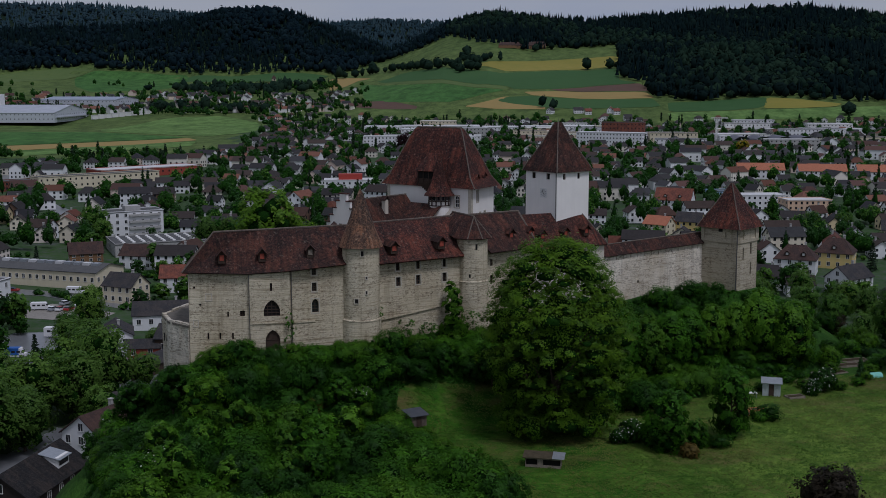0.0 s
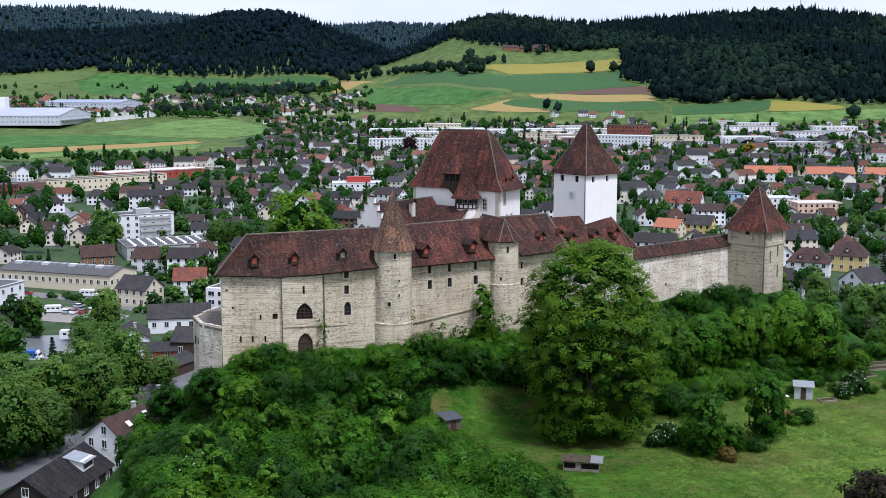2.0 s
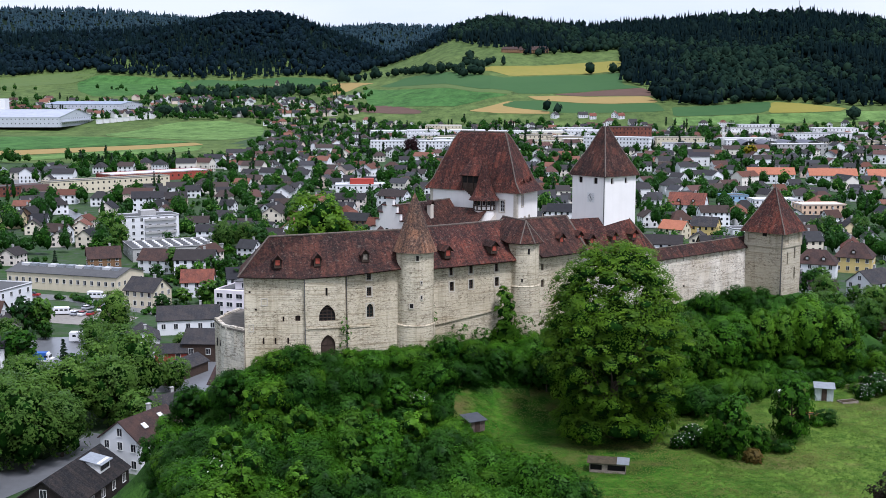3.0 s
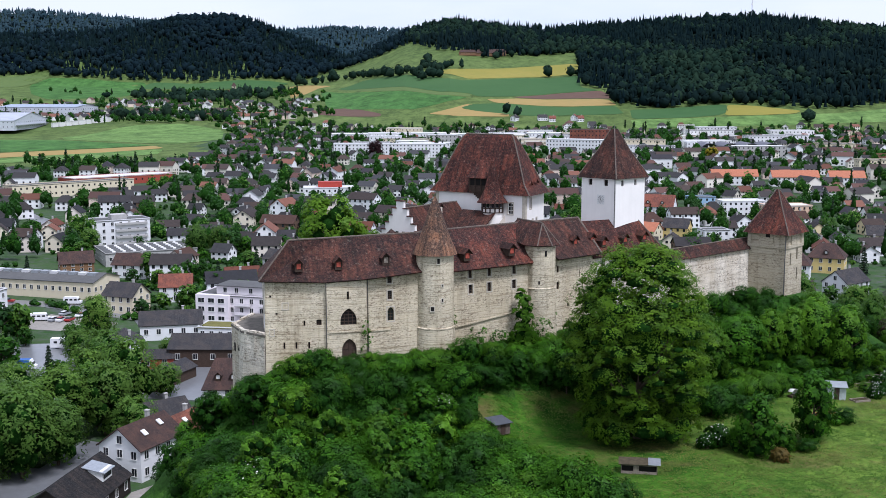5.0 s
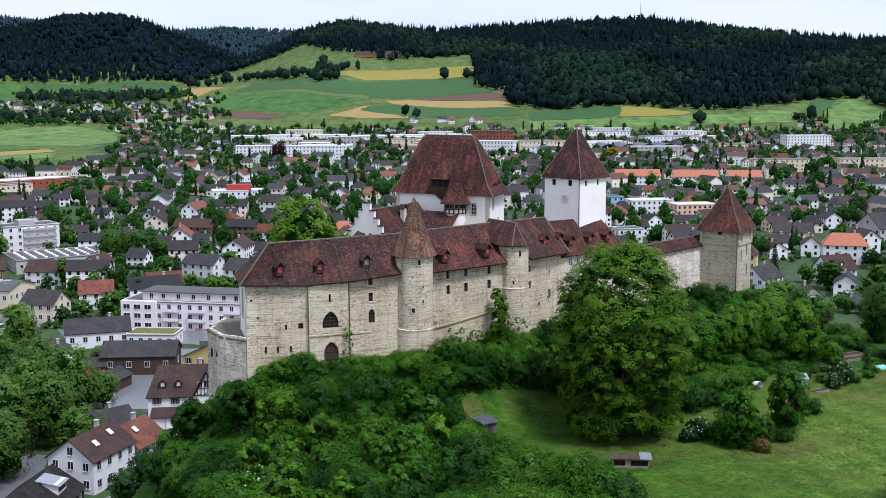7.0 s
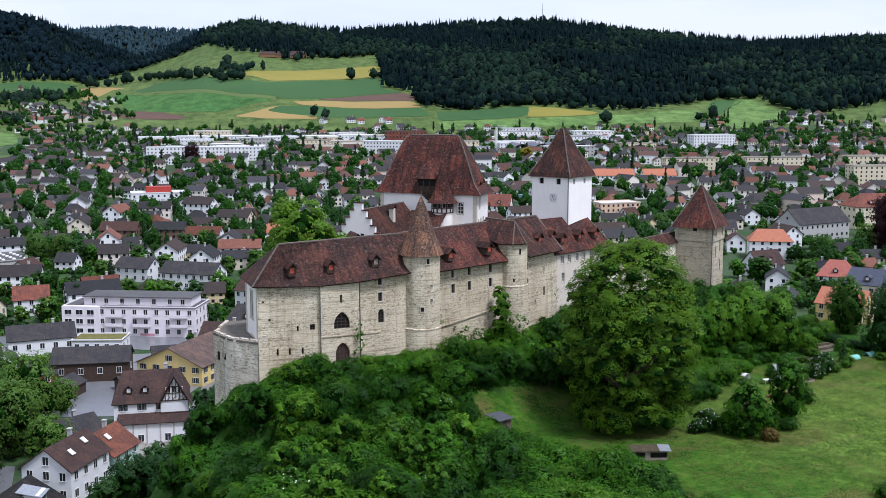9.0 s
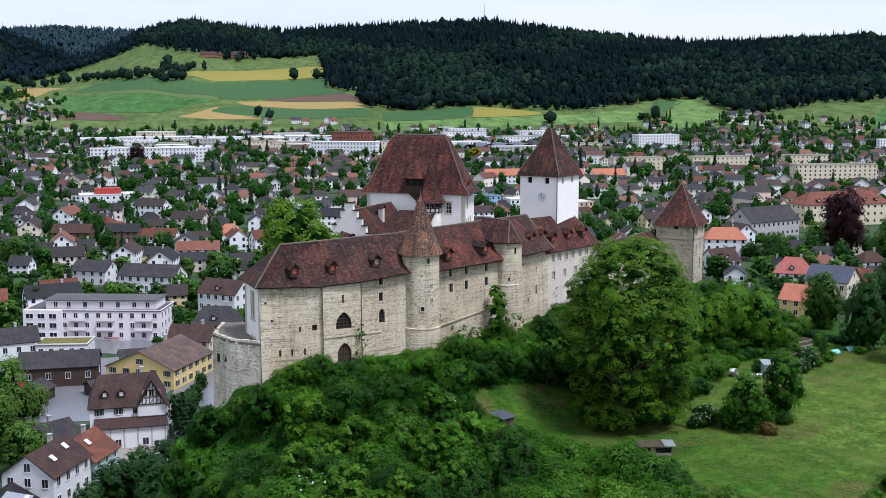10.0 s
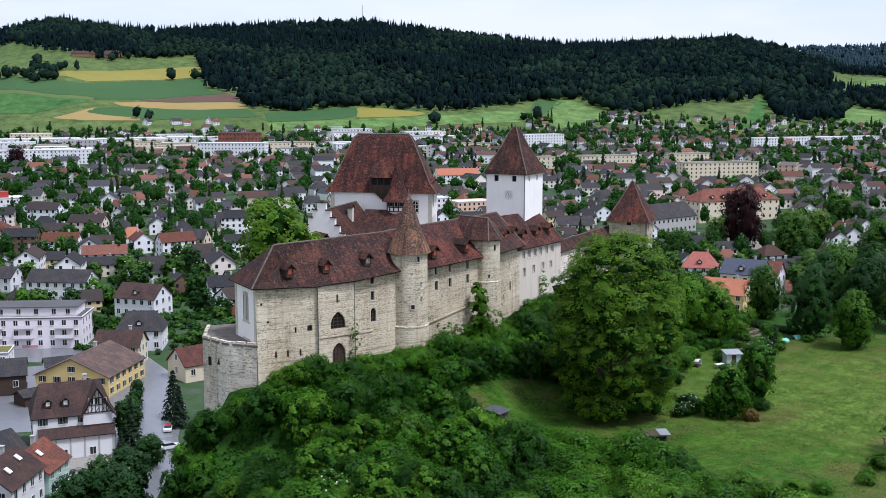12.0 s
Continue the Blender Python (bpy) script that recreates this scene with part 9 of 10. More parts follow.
for k in range(4):
    ob = thing("arched_hall", 222 + 20 * k, 1100, land(222 + 20 * k, 1100), 0, "dark arched hall roof with white front", "hall", "arched halls")
    g = Geo()
    for i in range(8):
        a, b = math.pi * i / 8, math.pi * (i + 1) / 8
        g.poly([(9.6 * math.cos(a), -14, 3 + 8 * math.sin(a)), (9.6 * math.cos(a), 30, 3 + 8 * math.sin(a)), (9.6 * math.cos(b), 30, 3 + 8 * math.sin(b)), (9.6 * math.cos(b), -14, 3 + 8 * math.sin(b))])
    part("roof", g, plain_material("dark_membrane", (0.1, 0.1, 0.12), 0.5, 0.2), ob, solid=0.2)
    g = Geo()
    g.box((-9.6, -15, -1), (9.6, -14, 4.5))
    part("wall", g, FRAME_WHITE, ob)
    TAKEN.append((222 + 20 * k, 1105, 22))


def church(x, y):
    z = land(x, y)
    ob = thing("village_church", x, y, z, 15, "village church with stone tower and dark cap", "church")
    g = Geo()
    g.box((-4, -4, -2), (4, 4, 22))
    part("tower", g, STONE_BUFF, ob)
    r = Geo()
    roof_faces(r, 8, 8, 22, 5, 3.9, 0.6)
    part("tower_roof", r, ROOF_BROWN, ob, solid=0.3)
    g = Geo()
    gabled(g, 22, 11, 7, 6)
    nave = part("nave", g, RENDER, ob)
    r = Geo()
    roof_faces(r, 22, 11, 7, 6)
    part("nave_roof", r, ROOF_BROWN, nave, solid=0.3)


church(-452, 2130)
TAKEN.append((-452, 2130, 30))


def farmstead(x, y):
    for dx, dy, L, W, He, Hr in ((0, 0, 46, 17, 5, 7), (-40, -10, 34, 14, 5, 5), (22, 16, 30, 15, 6, 6)):
        house("farm_barn", "broad farm barn with brown roof on the hill", x + dx, y + dy, 4, L, W, He, Hr, WOOD, ROOF_BROWN, 3, 1, 1, 7, 3, group="hill farm", category="barn", z=land(x + dx, y + dy) + 1)


farmstead(31, 2270)


def crane(x, y):
    z = land(x, y)
    ob = thing("tower_crane", x, y, z, 20, "pale tower crane above the town", "crane")
    g = Geo()
    for u, v in ((-0.8, -0.8), (0.8, -0.8), (0.8, 0.8), (-0.8, 0.8)):
        g.cylinder((u, v, 0), (u, v, 26), 0.22, 0.22, 0, 4)
    for k in range(8):
        g.cylinder((-0.8, -0.8, 3 * k), (0.8, -0.8, 3 * k + 3), 0.12, 0.12, 0, 4)
        g.cylinder((0.8, 0.8, 3 * k), (-0.8, 0.8, 3 * k + 3), 0.12, 0.12, 0, 4)
    part("mast", g, FRAME_WHITE, ob)
    g = Geo()
    for v in (-0.6, 0.6):
        g.cylinder((-7, v, 26), (12, v, 26), 0.2, 0.2, 0, 4)
    g.cylinder((-7, 0, 27.2), (12, 0, 27.2), 0.2, 0.2, 0, 4)
    part("jib", g, FRAME_WHITE, ob)


crane(205, 1130)


def mast(x, y):
    ob = thing("radio_mast", x, y, land(x, y), 0, "thin radio mast above the forest", "mast")
    g = Geo()
    g.cylinder((0, 0, 0), (0, 0, 52), 0.9, 0.5, 0, 6)
    part("pole", g, METAL, ob)
    g = Geo()
    g.lathe(0, 0, [(1.6, 36), (1.6, 40)], 0, 8)
    part("antenna", g, FRAME_WHITE, ob)


mast(C0.x + 2740 * math.sin(radians(14.4)), C0.y + 2740 * math.cos(radians(14.4)))
for a, r, L, turn in ((3.1, 1575, 11, 60), (4.5, 1580, 13, 10), (5.0, 1570, 9, 5), (6.1, 1582, 12, 75), (6.4, 1570, 9, 15)):
    p = polar_ring([(a, r)])[0]
    house("hillside_house", "small house at the foot of the fields", p[0], p[1], turn, L, 8, 4.6, 3.6, RENDER, ROOF_SLATE if a < 5 else ROOF_RUST, detail=1, group="houses below the fields")

# ---- roads, yards, parking ----
drape("yard", [(-102, 262), (-66, 258), (-58, 282), (-50, 300), (-52, 312), (-64, 322), (-84, 322), (-100, 318), (-112, 300)], ASPHALT, 0.05, 10, "wet asphalt yards between the barns and houses", "yard")
drape("parking", [(-152, 262), (-118, 248), (-104, 262), (-113, 282), (-116, 300), (-122, 322), (-146, 318)], ASPHALT, 0.08, 12, "wet grey asphalt parking yard", "parking")
drape("road", [(-160, 372), (-122, 352), (-112, 330), (-106, 334), (-116, 356), (-150, 378), (-215, 392), (-215, 384)], ASPHALT, 0.08, 10, "wet asphalt road past the factory", "road")
drape("yard", [(-160, 340), (-128, 334), (-126, 348), (-152, 360)], GRAVEL, 0.1, 10, "light gravel yard with parked cars", "yard")
drape("road", [(-55, 196), (-47.5, 215), (-44.5, 245), (-40.5, 268), (-40, 300), (-46, 330), (-51, 330), (-46, 300), (-47.5, 268), (-51.5, 245), (-55, 215), (-63, 196)], ASPHALT, 0.1, 6, "wet asphalt street below the castle", "road")
drape("road", [(-63, 196), (-55, 196), (-60, 180), (-72, 172), (-110, 178), (-110, 185), (-78, 181), (-68, 187)], ASPHALT, 0.12, 6, "wet asphalt lane round the hill's foot", "road")
drape("parking", [(-128, 206), (-112, 210), (-99, 210), (-96, 228), (-91, 226), (-89, 212), (-94, 197), (-98, 187), (-112, 186), (-128, 188)], ASPHALT, 0.09, 6, "wet asphalt car park under the plane trees", "parking")
drape("pavement", [(-60, 236), (-51.5, 245), (-47.5, 268), (-46, 300), (-47, 306), (-54, 300), (-57, 283), (-59, 262), (-61, 246)], ASPHALT, 0.06, 5, "wet asphalt forecourts along the street", "pavement")
drape("yard", [(-96, 336), (-64, 322), (-52, 312), (-48, 318), (-52, 334), (-57, 344), (-84, 356), (-100, 356)], ASPHALT, 0.07, 8, "wet asphalt yard behind the inn", "yard")
drape("yard", [(-82, 226), (-55, 218), (-55, 232), (-60, 238), (-78, 236)], GRAVEL, 0.1, 6, "gravel yard before the timber house", "yard")
drape("yard", [(-78, 180), (-72, 186), (-66, 204), (-70, 206), (-77, 197)], GRAVEL, 0.14, 5, "gravel forecourt of the workshop", "yard")
drape("road", [(-430, 880), (-330, 715), (-262, 610), (-225, 560), (-214, 564), (-252, 612), (-318, 712), (-415, 880)], ASPHALT, 0.3, 25, "wide grey road into the town", "road")


# ---- vehicles ----
CAR_PAINT = by_object("car_paint", [(0.7, 0.7, 0.7), (0.03, 0.03, 0.035), (0.3, 0.31, 0.33), (0.75, 0.75, 0.74), (0.05, 0.07, 0.14), (0.3, 0.03, 0.03), (0.15, 0.15, 0.16)], 0.3, 0.03)
TYRE = plain_material("black_tyre", (0.015, 0.015, 0.015), 0.8, 0.1)


def wheels(ob, axles, half, r=0.32):
    for u in axles:
        for s in (-1, 1):
            g = Geo()
            g.cylinder((u, s * half, r), (u, s * (half - 0.2), r), r, r, 0, 12)
            t = part("wheel", g, TYRE, ob)
            g = Geo()
            g.cylinder((u, s * (half + 0.015), r), (u, s * (half - 0.05), r), r * 0.6, r * 0.6, 0, 10)
            part("rim", g, METAL, t)


def car():
    ob = thing("parked_car", 0, 0, 0, 0, "parked car on wet asphalt", "car", "parked cars")
    g = Geo()
    prof = [(-2.15, 0.3), (2.1, 0.3), (2.15, 0.65), (1.9, 0.8), (0.95, 0.92), (-1.9, 0.98), (-2.15, 0.75)]
    for s in (-1, 1):
        pts = [(u, s * 0.88, z) for u, z in prof]
        g.poly(pts if s < 0 else pts[::-1])
    for (ua, za), (ub, zb) in zip(prof, prof[1:] + prof[:1]):
        g.poly([(ub, -0.88, zb), (ua, -0.88, za), (ua, 0.88, za), (ub, 0.88, zb)][::-1])
    part("body", g, CAR_PAINT, ob)
    g = Geo()
    lo, hi = [(-1.85, -0.82), (0.95, -0.82), (0.95, 0.82), (-1.85, 0.82)], [(-1.4, -0.66), (0.25, -0.66), (0.25, 0.66), (-1.4, 0.66)]
    for (a, b), (c, d) in zip(zip(lo, lo[1:] + lo[:1]), zip(hi, hi[1:] + hi[:1])):
        g.poly([(*a, 0.93), (*b, 0.93), (*d, 1.4), (*c, 1.4)])
    part("window_band", g, GLASS, ob)
    g = Geo()
    g.box((-1.42, -0.68, 1.4), (0.28, 0.68, 1.45))
    part("roof", g, CAR_PAINT, ob)
    wheels(ob, (-1.35, 1.35), 0.88)
    return ob


cars = Nursery(car)
for x, y, t in ((-160, 351, 80), (-145, 350, 78), (-142.5, 350.5, 82), (-147.5, 350, 75), (-141, 357, 70), (-147, 359, 68), (-46.2, 250, 82), (-49.4, 239, 30), (-47, 236.5, 15), (-174, 379, 0), (-136, 377, -25), (-168, 347, 60), (-171, 345, 60), (-176, 343, 60), (-112, 377, 10), (-70.5, 360, 5), (-93, 360, 80), (-52.5, 345, 10), (-140, 262, 40), (-137, 259, 40)):
    cars.put(x, y, 1, 1, t, z=land(x, y) + 0.12)


def van(x, y, turn, L, H, W, body_mat, label, name="camper_van", band=None):
    ob = thing(name, x, y, land(x, y) + 0.12, turn, label, "van")
    g = Geo()
    prof = [(-L / 2, 0.4), (L / 2, 0.4), (L / 2, 1.1), (L / 2 - 0.7, 1.3), (L / 2 - 1.2, H - 0.1), (L / 2 - 1.4, H), (-L / 2 + 0.1, H), (-L / 2, H - 0.15)]
    for s in (-1, 1):
        pts = [(u, s * W / 2, z) for u, z in prof]
        g.poly(pts if s < 0 else pts[::-1])
    for (ua, za), (ub, zb) in zip(prof, prof[1:] + prof[:1]):
        g.poly([(ua, -W / 2, za), (ua, W / 2, za), (ub, W / 2, zb), (ub, -W / 2, zb)][::-1])
    part("body", g, body_mat, ob)
    for u in (-L * 0.3, -L * 0.05, L * 0.2):
        for s in (-1, 1):
            g = Geo()
            g.box((u - 0.5, s * W / 2 - 0.02, H * 0.55), (u + 0.5, s * W / 2 + 0.02, H * 0.76))
            part("window", g, GLASS, ob)
    if band:
        g = Geo()
        g.box((-L / 2 + 0.05, -W / 2 - 0.01, 0.8), (L / 2 - 1.6, W / 2 + 0.01, H + 0.04))
        part("tarpaulin", g, band, ob, "blue tarpaulin cover")
    g = Geo()
    g.box((L / 2 - 1.12, -W / 2 + 0.1, 1.35), (L / 2 - 0.66, W / 2 - 0.1, 2.0))
    part("windscreen", g, GLASS, ob)
    wheels(ob, (-L * 0.28, L * 0.3), W / 2, 0.38)


van(-131.0, 313.5, 5, 7.4, 3.0, 2.3, RENDER, "white camper van on the wet parking yard")
van(-132.4, 288.5, 5, 5.6, 2.7, 2.2, RENDER, "small truck with blue tarpaulin on the yard", "tarpaulin_truck", plain_material("blue_tarpaulin", (0.03, 0.12, 0.4), 0.5, 0.15))
van(-152.0, 350.5, 10, 6.0, 2.5, 2.0, RENDER, "white delivery van on the gravel yard", "delivery_van")
van(-150.5, 376.5, 0, 6.0, 2.6, 2.1, RENDER, "white box van beside the factory", "delivery_van")
van(-141, 270, 15, 6.5, 2.8, 2.2, RENDER, "white van under the yard trees", "delivery_van")
van(-55.5, 219.5, 60, 5.2, 2.3, 1.9, plain_material("lime_yellow_paint", (0.5, 0.55, 0.08), 0.4, 0.1), "lime yellow van on the gravel yard", "ambulance_van")


# ---- scattered houses and town trees ----
town = random.Random(23)
NO_TOWN = [[(40, 232), (120, 252), (128, 300), (112, 375), (92, 395), (58, 330)]] + [polar_ring(rows) for _, _, rows in FIELDS] + [[(-215, 330), (-150, 330), (-105, 250), (-112, 200), (-30, 170), (-30, 320), (-60, 330), (-120, 345), (-215, 405)], polar_ring([(-30, 930), (-30, 1700), (-11.5, 1700), (-11.5, 1100), (-14, 950)]), [(-430, 880), (-330, 715), (-225, 560), (-214, 564), (-318, 712), (-415, 880)]]


def free(x, y, pad=0.0):
    r, az = polar(x, y)
    if not (-29 < az < 45) or land(x, y) > valley(r) + (6 if az < 22 else 40) or any(inside(x, y, ring) for ring in NO_TOWN):
        return False
    return all((x - a) ** 2 + (y - b) ** 2 > (c + pad) ** 2 for a, b, c in TAKEN)


KINDS = [(9.2, 7.8, 4.8, 2.8, 0.0), (10.5, 8, 5.2, 3.0, 0.0), (9.6, 9, 5.2, 3.4, 3.2), (12, 8.4, 5.6, 3.0, 0.0), (8.2, 7.4, 4.4, 3.2, 0.0), (15, 9.4, 7.6, 3.2, 0.0), (10.2, 9.4, 5.8, 3.6, 4.0), (17, 9.4, 8.2, 3.2, 0.0)]
LABELS = ["small gabled family house with garden", "gabled family house with tiled roof", "hipped-roof villa among garden trees", "two-storey gabled house in a row", "steep-roofed small family house", "three-storey gabled apartment house", "square villa with hipped roof", "long gabled apartment house"]


def stock(i, detail):
    L, W, He, Hr, hip = KINDS[i]
    return Nursery(lambda: house("town_house", LABELS[i], 0, 0, 0, L, W, He, Hr, WALL_TOWN, ROOF_TOWN, hip, detail, 2 if He < 7 else 3, max(3, int(L / 3)), 3 if W > 9.6 else 2, z=0))


near_stock = [stock(i, 2) for i in range(8)]
mid_stock = [stock(i, 1) for i in range(8)]
far_walls, far_roofs, far_panes = Geo(), Geo(), Geo()
tree_spots, bush_spots = [], []
n_near = n_mid = 0
r = 292.0
while r < 1620:
    gap = 19.5 + 0.003 * r
    step = math.degrees(gap / r)
    az = -28.5 + town.random() * step
    while az < 43:
        rr, aa = r + town.uniform(-0.46, 0.46) * gap, az + town.uniform(-0.4, 0.4) * step
        x, y = C0.x + rr * math.sin(radians(aa)), C0.y + rr * math.cos(radians(aa))
        az += step
        if not free(x, y, 8):
            if free(x, y, 1) and town.random() < 0.5:
                tree_spots.append((x, y))
            continue
        if town.random() < (0.22 if r < 1350 else 0.35):
            tree_spots.append((x, y))
            tree_spots.append((x + town.uniform(-8, 8), y + town.uniform(-8, 8)))
            continue
        i = town.choice((0, 0, 1, 1, 2, 3, 3, 4, 4, 5, 6, 7))
        if r > 1150:
            i = town.choice((0, 1, 2, 4, 6))
        turn = 40 * noise.noise((x * 0.004, y * 0.004, 9)) + town.choice((0, 0, 90)) + town.uniform(-16, 16)
        if rr < 345:
            near_stock[i].put(x, y, 1, town.uniform(0.92, 1.1), turn, group="town houses")
            n_near += 1
        elif n_near + n_mid < 262 and rr < 700:
            mid_stock[i].put(x, y, 1, town.uniform(0.9, 1.12), turn, group="town houses")
            n_mid += 1
        else:
            L, W, He, Hr, hip = KINDS[i]
            m = pose(x, y, land(x, y), 0, 0, turn)
            base = [len(g.v) for g in (far_walls, far_roofs, far_panes)]
            gabled(far_walls, L, W, He, Hr * (0.98 if hip == 0 else 0.02))
            roof_faces(far_roofs, L, W, He, Hr, hip)
            for k in range(3):
                for zc in (1.5, 4.1):
                    u = (k - 1) * L * 0.3
                    far_panes.poly([(u - 0.6, -W / 2 - 0.06, zc - 0.7), (u + 0.6, -W / 2 - 0.06, zc - 0.7), (u + 0.6, -W / 2 - 0.06, zc + 0.7), (u - 0.6, -W / 2 - 0.06, zc + 0.7)])
                    v = (k - 1) * W * 0.3
                    far_panes.poly([(-L / 2 - 0.06, v - 0.5, zc - 0.7), (-L / 2 - 0.06, v - 0.5, zc + 0.7), (-L / 2 - 0.06, v + 0.5, zc + 0.7), (-L / 2 - 0.06, v + 0.5, zc - 0.7)])
                    far_panes.poly([(L / 2 + 0.06, v - 0.5, zc - 0.7), (L / 2 + 0.06, v + 0.5, zc - 0.7), (L / 2 + 0.06, v + 0.5, zc + 0.7), (L / 2 + 0.06, v - 0.5, zc + 0.7)])
            for g, b in zip((far_walls, far_roofs, far_panes), base):
                g.v[b:] = [m @ p for p in g.v[b:]]
        for _ in range(7 if rr < 480 else 4 if rr < 720 else 0):
            a, d = town.uniform(0, 2 * math.pi), town.uniform(0.38, 0.62) * gap
            bush_spots.append((x + math.cos(a) * d, y + math.sin(a) * d))
        for _ in range(town.choice((2, 2, 3))):
            a = town.uniform(0, 2 * math.pi)
            tree_spots.append((x + math.cos(a) * gap * 0.52, y + math.sin(a) * gap * 0.52))
    r += gap
# shops and offices at the town's far side
for k in range(44):
    aa, rr = town.uniform(-4, 19), town.choice((town.uniform(1080, 1260), town.uniform(1250, 1480)))
    x, y = C0.x + rr * math.sin(radians(aa)), C0.y + rr * math.cos(radians(aa))
    L, W, H = town.uniform(22, 52), town.uniform(14, 26), town.uniform(6, 12)
    special("shop_building", "pale flat-roofed shop and office building", x, y, town.uniform(-8, 8), L, W, H, 0, town.choice((RENDER, RENDER, FRAME_WHITE, CREAM, KERB)), town.choice((FLAT_PALE, FLAT_PALE, FLAT)), floors=max(2, int(H / 3)), cols=int(L / 4), ends=3, flat=True, detail=1, category="building", group="shops and offices")
# strewn farms and hamlets on the lower slopes
for k in range(170):
    aa, rr = town.uniform(-24, -7), 1680 + 330 * town.random() ** 1.6
    x, y = C0.x + rr * math.sin(radians(aa)), C0.y + rr * math.cos(radians(aa))
    m = pose(x, y, land(x, y), 0, 0, town.uniform(0, 90))
    base = [len(g.v) for g in (far_walls, far_roofs)]
    gabled(far_walls, 13, 10, 5.5, 4)
    roof_faces(far_roofs, 13, 10, 5.5, 4)
    for g, b in zip((far_walls, far_roofs), base):
        g.v[b:] = [m @ p for p in g.v[b:]]
    for _ in range(4):
        tree_spots.append((x + town.uniform(-30, 30), y + town.uniform(-30, 30)))
for k in range(260):
    aa, rr = town.choice((town.uniform(-16, -6.5), town.uniform(-26, -6))), town.choice((town.uniform(2180, 2300), town.uniform(1660, 2100)))
    tree_spots.append((C0.x + rr * math.sin(radians(aa)), C0.y + rr * math.cos(radians(aa))))
for k in range(70):
    aa = town.uniform(-4.6, 0.5)
    rr = 2040 + 8 * (aa + 4.6) + town.uniform(-5, 5)
    tree_spots.append((C0.x + rr * math.sin(radians(aa)), C0.y + rr * math.cos(radians(aa))))
for k in range(240):
    aa, rr = town.uniform(-14, -8), town.uniform(2130, 2250)
    tree_spots.append((C0.x + rr * math.sin(radians(aa)), C0.y + rr * math.cos(radians(aa))))
for k in range(150):
    aa = town.uniform(-24, -11)
    rr = town.choice((1640, 930 - 8 * (aa + 13)))
    tree_spots.append((C0.x + (rr + town.uniform(-14, 14)) * math.sin(radians(aa)), C0.y + (rr + town.uniform(-14, 14)) * math.cos(radians(aa))))


def island_mesh(geo, name, mat):
    """Joins each far house's faces, so that it has one colour."""
    me = geo.mesh(name, mat)
    bm = bmesh.new()
    bm.from_mesh(me)
    bmesh.ops.remove_doubles(bm, verts=bm.verts, dist=0.01)
    bm.to_mesh(me)
    bm.free()
    return me


far = thing("distant_town", 0, 0, 0, 0, "distant houses of the town in the valley", "town", kind="stuff")
part("walls", island_mesh(far_walls, "walls", WALL_FAR), None, far, kind="stuff")
part("roofs", island_mesh(far_roofs, "roofs", ROOF_FAR), None, far, kind="stuff")
part("panes", far_panes, GLASS, far, kind="stuff")

# gardens at the foot of the castle hill
gardens = random.Random(211)
near_trees = []
for k in range(900):
    x, y = gardens.uniform(-165, -12), gardens.uniform(318, 520)
    if any(inside(x, y, ring) for ring in NO_TOWN) or land(x, y) > valley(polar(x, y)[0]) + 4 or any((x - a) ** 2 + (y - b) ** 2 < (c * 0.8) ** 2 for a, b, c in TAKEN):
        continue
    if len(near_trees) < 48 and all((x - a) ** 2 + (y - b) ** 2 > 60 for a, b in near_trees):
        near_trees.append((x, y))
    else:
        for i in range(gardens.randint(1, 5)):
            bush_spots.append((x + i * gardens.uniform(0.7, 1.5), y + i * gardens.uniform(-0.6, 0.6)))

# town trees
greens = [Nursery(lambda s=s, m=m, h=h, w=w: broadleaf("garden_tree", m, "leafy green tree in a town garden", s, h, w, 700, 0.6, 12, 0.1)) for s, m, h, w in ((91, LEAF_TOWN, 9, 3.6), (92, LEAF, 8, 3.4), (93, LEAF_DARK, 10, 4.0), (94, LEAF_DEEP, 11, 4.2), (98, LEAF_TOWN, 10, 4.4))]
firs = [Nursery(lambda s=s: conifer("garden_fir", NEEDLE, "dark pointed fir in a town garden", s, 12, 2.5, 700, 0.6)) for s in (95, 96)]
for x, y in near_trees:
    gardens.choice(greens).put(x, y, gardens.uniform(0.45, 1.0), gardens.uniform(0.85, 1.15), gardens.uniform(0, 360), group="town trees")
rng = np.random.default_rng(97)
far_c, far_n, far_k = [], [], []
placed = 0
for x, y in tree_spots:
    r, az = polar(x, y)
    if land(x, y) > valley(r) + 40 or any((x - a) ** 2 + (y - b) ** 2 < (c * 0.75) ** 2 for a, b, c in TAKEN):
        continue
    if r < 560 and placed < 300:
        if town.random() < 0.14:
            town.choice(firs).put(x, y, town.uniform(0.6, 1.05), 1, town.uniform(0, 360), group="town trees")
        else:
            town.choice(greens).put(x, y, town.uniform(0.5, 1.1), town.uniform(0.85, 1.15), town.uniform(0, 360), group="town trees")
        placed += 1
        continue
    if town.random() < 0.24:
        continue
    fir = town.random() < 0.16
    h, w = (town.uniform(9, 17), town.uniform(1.9, 3.0)) if fir else (town.uniform(5.5, 14), town.uniform(2.6, 5.5))
    parts_of = [(0.0, 0.0, 0.52, 1.0)] if fir else [(0.0, 0.0, 0.6, 0.8), (0.45, -0.2, 0.45, 0.62), (-0.45, -0.1, 0.5, 0.62)]
    kind = 2 if fir else town.choice((0, 0, 1, 1, 0, 1, 1, 3))
    for dx, dy, dz, s in parts_of:
        far_c.append((x + dx * w, y + dy * w, land(x, y) + h * dz))
        far_n.append((w * s, w * s, h * (0.5 if fir else 0.4 * s + 0.08)))
        far_k.append(kind)
